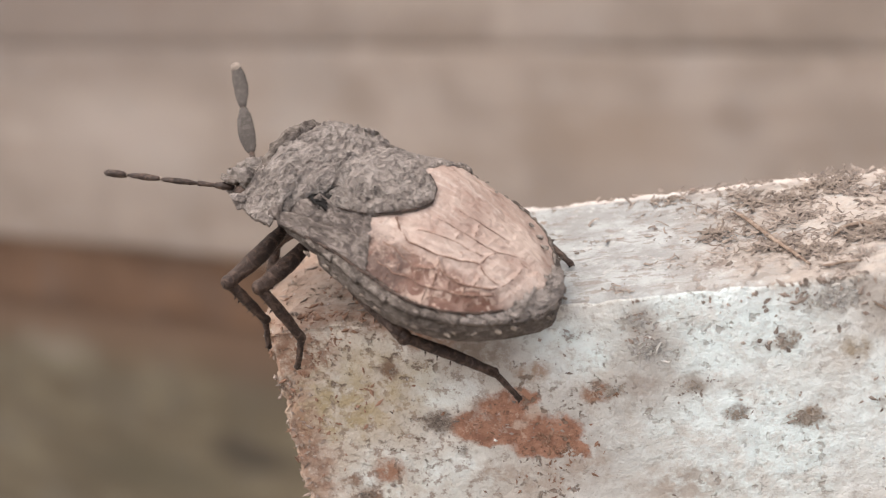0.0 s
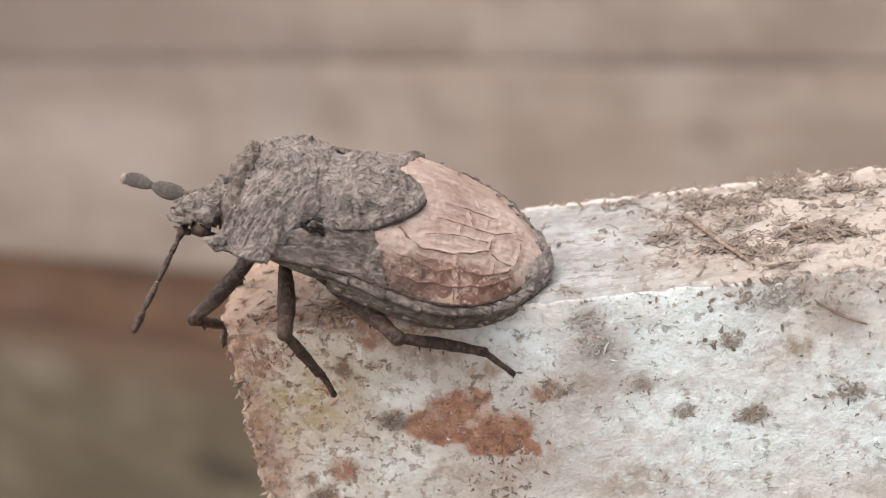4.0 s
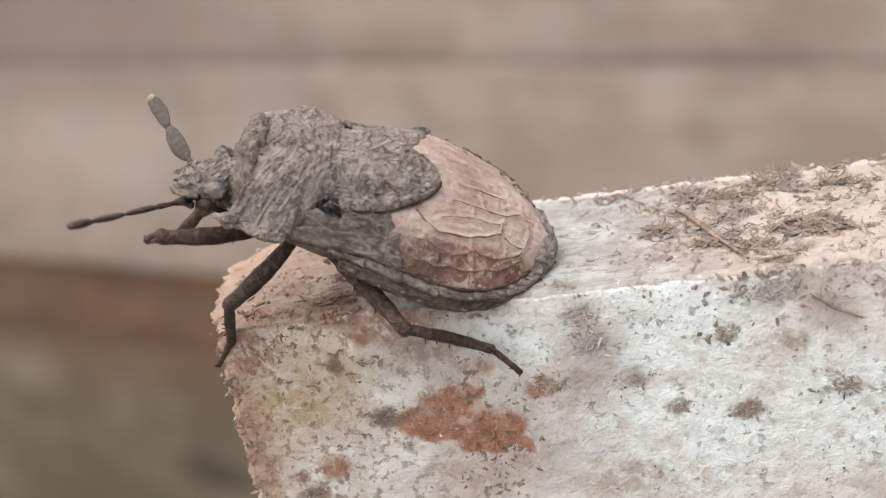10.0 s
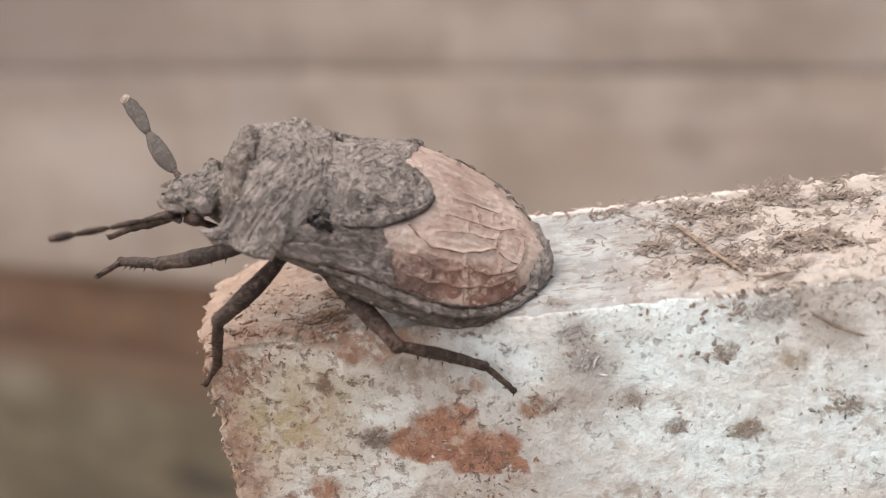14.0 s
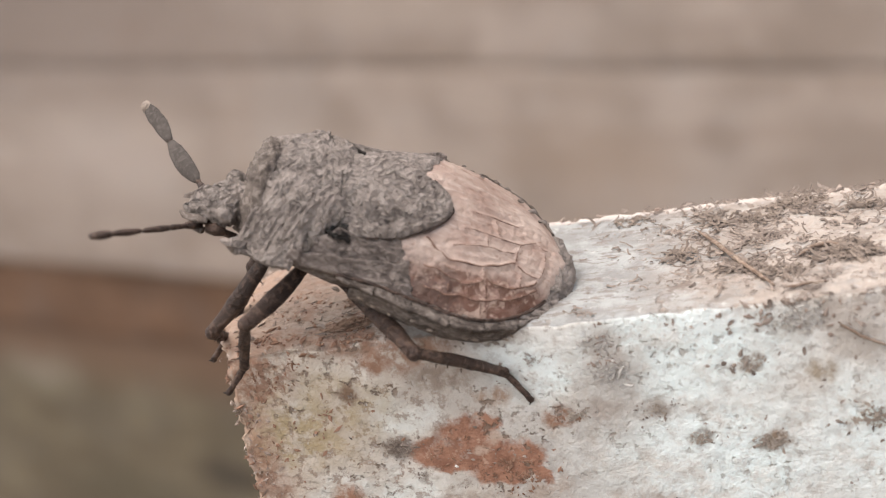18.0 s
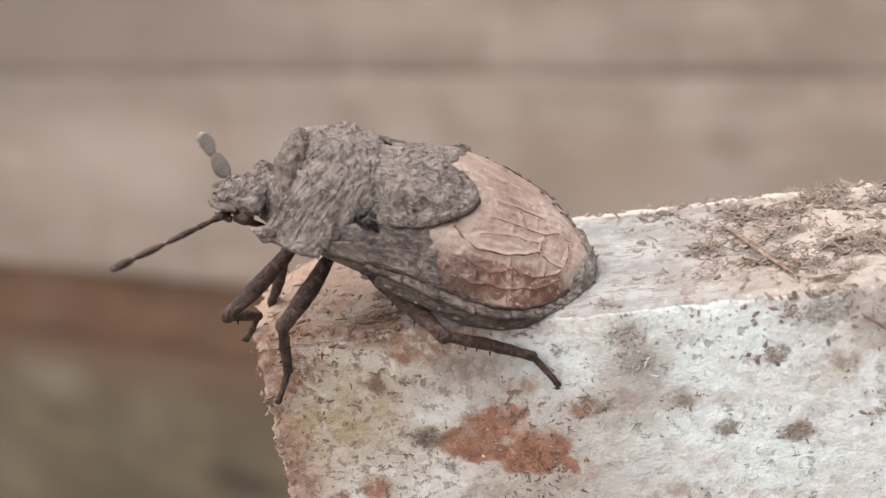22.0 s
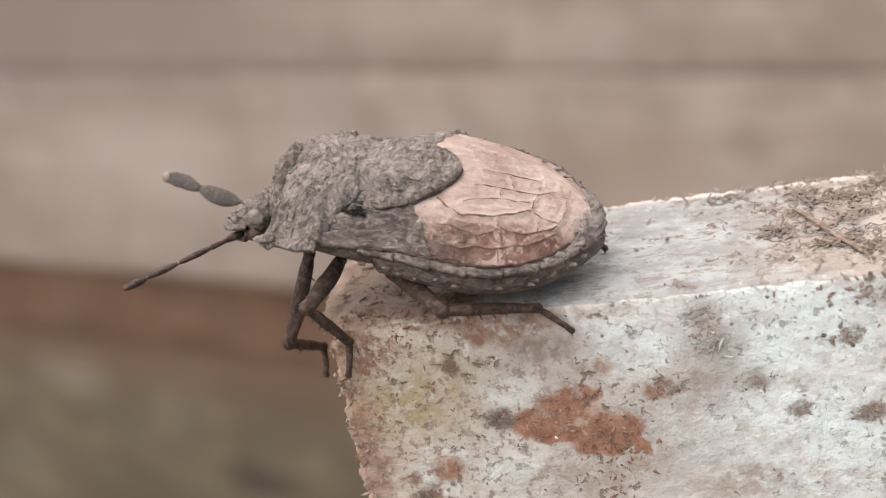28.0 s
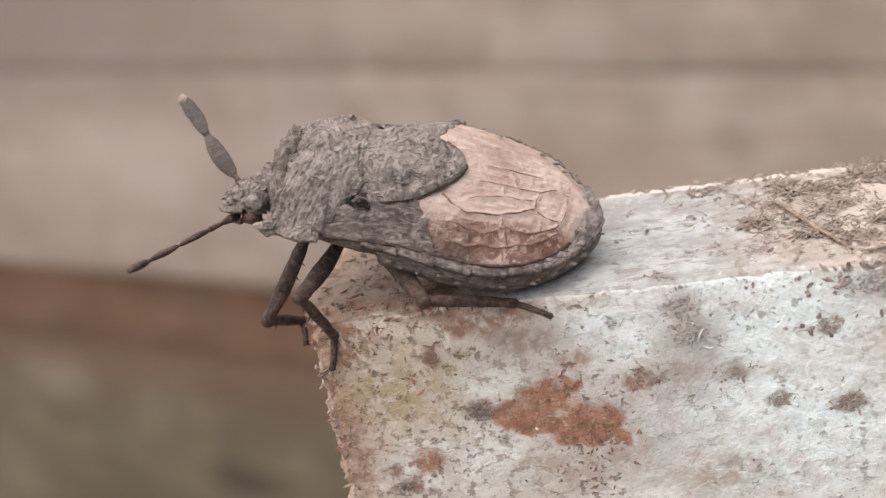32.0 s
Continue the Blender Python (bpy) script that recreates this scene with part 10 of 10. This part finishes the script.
    walk(limbs["hind_right_tarsus"], [
        (0, pose(0.004307, 0.004784, -0.000603, -1.0, 3.3, -17.3)), (0.5, pose(0.004311, 0.004779, -0.000658, -0.9, 3.0, -17.4)), (1, pose(0.004413, 0.004195, -0.000878, 0.2, 2.7, -22.4)),
        (1.5, pose(0.004766, 0.003279, -0.000721, 0.2, -1.1, -31.2)), (2, pose(0.004984, 0.002674, -0.000505, 1.4, -3.5, -36.6)), (2.5, pose(0.004693, 0.002795, -0.000556, 1.9, -4.5, -35.6)),
        (3, pose(0.004702, 0.002818, -0.000559, 2.6, -3.9, -36.4)), (3.5, pose(0.005138, 0.002635, -0.001046, 3.5, -3.6, -43.2)), (4.5, pose(0.005055, 0.001891, -0.000697, 1.5, -4.6, -44.1)),
        (5, pose(0.005023, 0.001956, -0.000913, 0.4, -4.6, -44.0)), (5.5, pose(0.004995, 0.002014, -0.001149, -0.6, -5.1, -44.1)), (6, pose(0.005067, 0.001831, -0.001141, 0.0, -6.9, -46.1)),
        (6.5, pose(0.005027, 0.001522, -0.001152, -0.5, -9.3, -48.5)), (7, pose(0.004984, 0.00129, -0.001123, 0.0, -11.0, -51.7)), (7.1, pose(0.004987, 0.001281, -0.001104, -0.0, -11.2, -51.6)),
        (7.5, pose(0.005003, 0.001266, -0.001055, -0.4, -12.0, -51.2)), (8, pose(0.004891, 0.001362, -0.001204, -1.0, -11.1, -49.7)), (8.5, pose(0.004932, 0.00135, -0.001237, -1.1, -11.9, -48.6)),
        (9.5, pose(0.005014, 0.001323, -0.001305, -1.0, -11.3, -49.5)), (10, pose(0.004988, 0.001317, -0.001253, -1.6, -11.2, -46.6)), (10.5, pose(0.004966, 0.001311, -0.001201, -0.9, -12.6, -49.8)),
        (11, pose(0.004941, 0.001305, -0.001149, -1.2, -11.1, -49.2)), (11.5, pose(0.004924, 0.00126, -0.001137, -1.2, -11.2, -49.2)), (12.5, pose(0.004891, 0.001208, -0.001153, -1.1, -11.4, -49.1)),
        (13, pose(0.004927, 0.00121, -0.001195, -1.2, -11.4, -49.1)), (14, pose(0.004962, 0.001083, -0.001162, -1.3, -11.7, -49.3)), (14.5, pose(0.004939, 0.001043, -0.001042, -1.1, -11.5, -49.6)),
        (15, pose(0.004868, 0.000986, -0.000891, -0.9, -11.2, -49.6)), (16, pose(0.004815, 0.000878, -0.00068, 0.2, -9.4, -52.2)), (17.5, pose(0.004714, 0.00068, -0.000337, 1.7, -9.7, -46.8)),
        (18.5, pose(0.004677, 0.000583, -0.000214, 1.6, -9.1, -46.6)), (19, pose(0.004776, 0.000491, -0.000373, 2.2, -11.0, -49.0)), (19.5, pose(0.004798, 0.000497, -0.000304, 2.3, -10.2, -48.6)),
        (20, pose(0.004778, 0.000486, -0.00037, 2.9, -10.5, -48.6)), (20.5, pose(0.004704, 0.000466, -0.000384, 2.8, -10.4, -49.4)), (21, pose(0.004586, 0.0003, -0.000255, 2.7, -10.4, -50.3)),
        (21.1, pose(0.004633, 0.000315, -0.000251, 2.8, -10.5, -51.0)), (21.5, pose(0.004776, 0.000177, -0.000034, 3.3, -10.7, -53.7)), (22, pose(0.004984, 0.000411, -0.000117, 2.5, -9.9, -48.6)),
        (22.5, pose(0.005396, 0.001688, -0.000578, -0.3, 1.0, -34.8)), (23, pose(0.00531, 0.00218, -0.000874, -1.4, 6.3, -29.5)), (23.5, pose(0.005696, 0.002651, -0.00093, 16.6, 37.9, 12.7)),
        (24, pose(0.004596, 0.003067, -0.00117, 13.9, 32.0, 13.7)), (24.5, pose(0.00502, 0.002005, -0.001143, -2.4, 15.4, -24.1)), (25, pose(0.006035, 0.002295, -0.001203, -2.6, 19.5, -24.4)),
        (26, pose(0.006016, 0.002424, -0.001437, -2.5, 20.2, -24.1)), (26.5, pose(0.005996, 0.002468, -0.001523, -3.2, 19.7, -24.4)), (28.5, pose(0.005999, 0.002069, -0.001534, -2.6, 19.9, -26.7)),
        (29, pose(0.005962, 0.001766, -0.001454, -4.5, 20.2, -32.2)), (29.3, pose(0.005857, 0.001447, -0.00143, -3.9, 18.7, -30.6)), (29.5, pose(0.005781, 0.001262, -0.001433, -4.4, 17.4, -32.3)),
        (30, pose(0.006097, 0.001485, -0.001556, -4.0, 18.0, -32.6)), (30.5, pose(0.006121, 0.001323, -0.001488, -4.2, 16.4, -33.4)), (30.75, pose(0.005587, 0.002187, -0.000401, 8.6, -11.5, -21.3)),
        (31, pose(0.004813, 0.003171, 0.000516, 9.8, -28.8, 10.0)), (31.25, pose(0.005229, 0.002346, -0.00034, 22.4, -11.0, -15.9)), (31.5, pose(0.005536, 0.001578, -0.001286, 25.3, 15.3, -28.4)),
        (32, pose(0.00549, 0.001529, -0.001148, 22.2, 13.6, -28.3)),
    ])
    walk(limbs["left_antenna"], [
        (0, pose(-0.0083, -0.0016, -0.00025, 28.2, 8.9, -162.4)), (0.5, pose(-0.0083, -0.0016, -0.00025, 28.9, 7.4, -164.1)), (1, pose(-0.0083, -0.0016, -0.00025, 23.4, 43.7, -147.6)),
        (1.3, pose(-0.0083, -0.0016, -0.00025, 27.6, 38.6, -152.1)), (1.4, pose(-0.0083, -0.0016, -0.00025, 63.1, 6.0, -91.5)), (1.5, pose(-0.0083, -0.0016, -0.00025, 77.4, -2.9, -72.4)),
        (2, pose(-0.0083, -0.0016, -0.00025, 76.9, -0.3, -79.4)), (2.5, pose(-0.0083, -0.0016, -0.00025, 46.6, -9.5, -110.3)), (3, pose(-0.0083, -0.0016, -0.00025, 45.5, -8.0, -114.0)),
        (3.5, pose(-0.0083, -0.0016, -0.00025, 72.8, 5.2, -91.1)), (5.5, pose(-0.0083, -0.0016, -0.00025, 65.5, 1.9, -105.3)), (6, pose(-0.0083, -0.0016, -0.00025, 69.9, 2.0, -104.1)),
        (6.5, pose(-0.0083, -0.0016, -0.00025, 92.1, -16.1, -85.7)), (7, pose(-0.0083, -0.0016, -0.00025, 82.0, -6.3, -100.0)), (7.2, pose(-0.0083, -0.0016, -0.00025, 66.1, 2.5, -119.7)),
        (7.5, pose(-0.0083, -0.0016, -0.00025, 52.7, -9.5, -133.2)), (7.8, pose(-0.0083, -0.0016, -0.00025, 47.3, -20.8, -132.3)), (8, pose(-0.0083, -0.0016, -0.00025, 55.5, -9.5, -128.0)),
        (8.5, pose(-0.0083, -0.0016, -0.00025, 53.2, -8.8, -131.1)), (9, pose(-0.0083, -0.0016, -0.00025, 54.0, -5.4, -130.5)), (9.5, pose(-0.0083, -0.0016, -0.00025, 48.7, -17.9, -131.9)),
        (10, pose(-0.0083, -0.0016, -0.00025, 48.9, -13.5, -133.5)), (10.5, pose(-0.0083, -0.0016, -0.00025, 43.9, -21.7, -134.9)), (11, pose(-0.0083, -0.0016, -0.00025, 48.7, -15.2, -133.3)),
        (11.5, pose(-0.0083, -0.0016, -0.00025, 67.5, -14.5, -110.9)), (12, pose(-0.0083, -0.0016, -0.00025, 66.6, -15.6, -112.0)), (12.5, pose(-0.0083, -0.0016, -0.00025, 61.0, -2.5, -122.3)),
        (13, pose(-0.0083, -0.0016, -0.00025, 63.0, -3.1, -119.5)), (13.5, pose(-0.0083, -0.0016, -0.00025, 51.8, -6.9, -133.6)), (14, pose(-0.0083, -0.0016, -0.00025, 48.6, -13.8, -136.0)),
        (14.5, pose(-0.0083, -0.0016, -0.00025, 51.2, -10.2, -134.4)), (15, pose(-0.0083, -0.0016, -0.00025, 42.0, -27.7, -132.4)), (15.5, pose(-0.0083, -0.0016, -0.00025, 49.8, -9.7, -136.7)),
        (17.5, pose(-0.0083, -0.0016, -0.00025, 33.4, -25.4, -133.8)), (18, pose(-0.0083, -0.0016, -0.00025, 38.1, -24.4, -127.9)), (18.5, pose(-0.0083, -0.0016, -0.00025, 51.5, -6.2, -123.5)),
        (19, pose(-0.0083, -0.0016, -0.00025, 66.9, 6.4, -113.7)), (19.5, pose(-0.0083, -0.0016, -0.00025, 54.3, -5.7, -123.2)), (20, pose(-0.0083, -0.0016, -0.00025, 56.0, 0.2, -124.9)),
        (20.25, pose(-0.0083, -0.0016, -0.00025, 83.8, -7.5, -101.1)), (20.5, pose(-0.0083, -0.0016, -0.00025, 104.8, -27.7, -81.2)), (20.7, pose(-0.0083, -0.0016, -0.00025, 94.6, -14.7, -84.7)),
        (21, pose(-0.0083, -0.0016, -0.00025, 95.3, -11.7, -84.0)), (21.5, pose(-0.0083, -0.0016, -0.00025, 87.1, -17.1, -95.7)), (22, pose(-0.0083, -0.0016, -0.00025, 53.5, -3.6, -126.2)),
        (22.2, pose(-0.0083, -0.0016, -0.00025, 60.8, -9.0, -105.2)), (22.5, pose(-0.0083, -0.0016, -0.00025, 62.5, -8.5, -91.4)), (23, pose(-0.0083, -0.0016, -0.00025, 38.0, -5.0, -122.9)),
        (23.5, pose(-0.0083, -0.0016, -0.00025, 54.2, 2.4, -83.2)), (23.8, pose(-0.0083, -0.0016, -0.00025, 39.1, -6.0, -86.5)), (24, pose(-0.0083, -0.0016, -0.00025, 34.7, 10.9, -109.4)),
        (24.5, pose(-0.0083, -0.0016, -0.00025, 53.0, 6.9, -102.9)), (25, pose(-0.0083, -0.0016, -0.00025, 29.8, -10.2, -115.5)), (25.5, pose(-0.0083, -0.0016, -0.00025, 33.0, -6.0, -117.8)),
        (26, pose(-0.0083, -0.0016, -0.00025, 31.4, -7.4, -119.8)), (26.5, pose(-0.0083, -0.0016, -0.00025, 32.1, -5.5, -120.4)), (28.5, pose(-0.0083, -0.0016, -0.00025, 34.1, -7.3, -123.6)),
        (29, pose(-0.0083, -0.0016, -0.00025, 49.7, 7.4, -109.1)), (29.3, pose(-0.0083, -0.0016, -0.00025, 49.5, 59.0, -122.5)), (29.5, pose(-0.0083, -0.0016, -0.00025, 48.0, -0.8, -114.4)),
        (29.7, pose(-0.0083, -0.0016, -0.00025, 43.0, -2.8, -120.9)), (30, pose(-0.0083, -0.0016, -0.00025, 54.9, 3.1, -106.1)), (30.5, pose(-0.0083, -0.0016, -0.00025, 35.1, -12.6, -129.7)),
        (31, pose(-0.0083, -0.0016, -0.00025, 37.1, -10.3, -130.7)), (31.5, pose(-0.0083, -0.0016, -0.00025, 44.2, -8.5, -116.5)), (32, pose(-0.0083, -0.0016, -0.00025, 42.8, -9.6, -120.8)),
    ])
    walk(limbs["right_antenna"], [
        (0, pose(-0.00845, 0.0001, 0.0001, -22.1, -15.1, 139.0)), (0.5, pose(-0.00845, 0.0001, 0.0001, -31.3, 0.7, 139.7)), (1, pose(-0.00845, 0.0001, 0.0001, -69.2, 28.5, 160.2)),
        (1.3, pose(-0.00845, 0.0001, 0.0001, -41.3, -5.0, 152.4)), (1.5, pose(-0.00845, 0.0001, 0.0001, -65.3, 29.4, 150.3)), (2, pose(-0.00845, 0.0001, 0.0001, -49.9, 14.9, 141.2)),
        (2.5, pose(-0.00845, 0.0001, 0.0001, -31.2, 1.5, 124.3)), (3, pose(-0.00845, 0.0001, 0.0001, -51.3, 17.6, 136.1)), (3.5, pose(-0.00845, 0.0001, 0.0001, -64.6, 29.3, 139.0)),
        (5.5, pose(-0.00845, 0.0001, 0.0001, -60.6, 29.8, 141.0)), (6, pose(-0.00845, 0.0001, 0.0001, -73.9, 46.9, 146.8)), (6.5, pose(-0.00845, 0.0001, 0.0001, -67.4, 40.2, 141.0)),
        (7, pose(-0.00845, 0.0001, 0.0001, -61.1, 31.9, 133.9)), (7.2, pose(-0.00845, 0.0001, 0.0001, -43.1, 4.6, 132.6)), (7.5, pose(-0.00845, 0.0001, 0.0001, -43.2, 16.8, 107.1)),
        (7.8, pose(-0.00845, 0.0001, 0.0001, -60.7, 27.9, 115.8)), (8, pose(-0.00845, 0.0001, 0.0001, -43.9, 11.8, 115.9)), (8.5, pose(-0.00845, 0.0001, 0.0001, -70.8, 37.4, 132.2)),
        (9, pose(-0.00845, 0.0001, 0.0001, -46.0, 9.4, 124.4)), (9.5, pose(-0.00845, 0.0001, 0.0001, -44.0, 12.3, 112.7)), (10, pose(-0.00845, 0.0001, 0.0001, -47.3, 15.0, 116.4)),
        (10.5, pose(-0.00845, 0.0001, 0.0001, -47.1, 15.3, 116.1)), (11, pose(-0.00845, 0.0001, 0.0001, -49.6, 16.8, 118.2)), (11.5, pose(-0.00845, 0.0001, 0.0001, -60.7, 28.0, 126.7)),
        (12, pose(-0.00845, 0.0001, 0.0001, -43.4, 6.9, 124.2)), (12.5, pose(-0.00845, 0.0001, 0.0001, -47.9, 12.0, 124.3)), (13, pose(-0.00845, 0.0001, 0.0001, -48.9, 11.8, 129.2)),
        (13.5, pose(-0.00845, 0.0001, 0.0001, -48.1, 14.0, 124.7)), (14, pose(-0.00845, 0.0001, 0.0001, -43.6, 9.5, 122.4)), (14.5, pose(-0.00845, 0.0001, 0.0001, -46.9, 11.5, 125.9)),
        (15, pose(-0.00845, 0.0001, 0.0001, -49.3, 13.0, 128.8)), (15.5, pose(-0.00845, 0.0001, 0.0001, -48.6, 13.5, 127.0)), (17.5, pose(-0.00845, 0.0001, 0.0001, -34.5, 3.1, 119.5)),
        (18, pose(-0.00845, 0.0001, 0.0001, -39.2, 5.5, 126.9)), (18.5, pose(-0.00845, 0.0001, 0.0001, -49.2, 19.0, 131.3)), (19, pose(-0.00845, 0.0001, 0.0001, -43.6, 7.6, 135.6)),
        (19.5, pose(-0.00845, 0.0001, 0.0001, -53.1, 24.0, 136.4)), (20, pose(-0.00845, 0.0001, 0.0001, -51.6, 20.8, 133.6)), (20.5, pose(-0.00845, 0.0001, 0.0001, -45.0, 14.0, 124.4)),
        (20.7, pose(-0.00845, 0.0001, 0.0001, -50.9, 21.9, 127.8)), (21, pose(-0.00845, 0.0001, 0.0001, -53.2, 25.5, 131.2)), (21.5, pose(-0.00845, 0.0001, 0.0001, -54.7, 26.1, 131.1)),
        (22, pose(-0.00845, 0.0001, 0.0001, -54.6, 25.9, 111.7)), (22.2, pose(-0.00845, 0.0001, 0.0001, -20.8, -6.8, 106.0)), (22.5, pose(-0.00845, 0.0001, 0.0001, -42.5, 14.5, 126.7)),
        (23, pose(-0.00845, 0.0001, 0.0001, -57.0, 26.2, 135.8)), (23.25, pose(-0.00845, 0.0001, 0.0001, -80.5, 37.2, 141.4)), (23.5, pose(-0.00845, 0.0001, 0.0001, -106.8, 50.0, 141.5)),
        (23.8, pose(-0.00845, 0.0001, 0.0001, -96.5, 42.0, 143.0)), (24, pose(-0.00845, 0.0001, 0.0001, -124.2, 73.5, 153.1)), (24.25, pose(-0.00845, 0.0001, 0.0001, -93.5, 55.8, 161.7)),
        (24.5, pose(-0.00845, 0.0001, 0.0001, -73.0, 38.9, 157.1)), (25, pose(-0.00845, 0.0001, 0.0001, -71.8, 32.4, 151.9)), (25.5, pose(-0.00845, 0.0001, 0.0001, -51.1, 7.5, 152.4)),
        (26, pose(-0.00845, 0.0001, 0.0001, -50.6, 4.6, 155.6)), (26.5, pose(-0.00845, 0.0001, 0.0001, -50.2, 8.2, 151.5)), (28.5, pose(-0.00845, 0.0001, 0.0001, -53.0, 11.5, 147.0)),
        (29, pose(-0.00845, 0.0001, 0.0001, -84.0, 42.9, 150.4)), (29.3, pose(-0.00845, 0.0001, 0.0001, -67.9, 31.6, 154.1)), (29.5, pose(-0.00845, 0.0001, 0.0001, -87.0, 48.1, 145.3)),
        (29.7, pose(-0.00845, 0.0001, 0.0001, -52.6, 12.9, 147.1)), (30, pose(-0.00845, 0.0001, 0.0001, -47.8, 5.9, 144.0)), (30.5, pose(-0.00845, 0.0001, 0.0001, -45.2, 5.8, 136.0)),
        (31, pose(-0.00845, 0.0001, 0.0001, -20.6, -11.2, 116.6)), (31.5, pose(-0.00845, 0.0001, 0.0001, -33.7, 2.4, 124.5)), (32, pose(-0.00845, 0.0001, 0.0001, -31.6, -8.4, 130.2)),
    ])


motions()
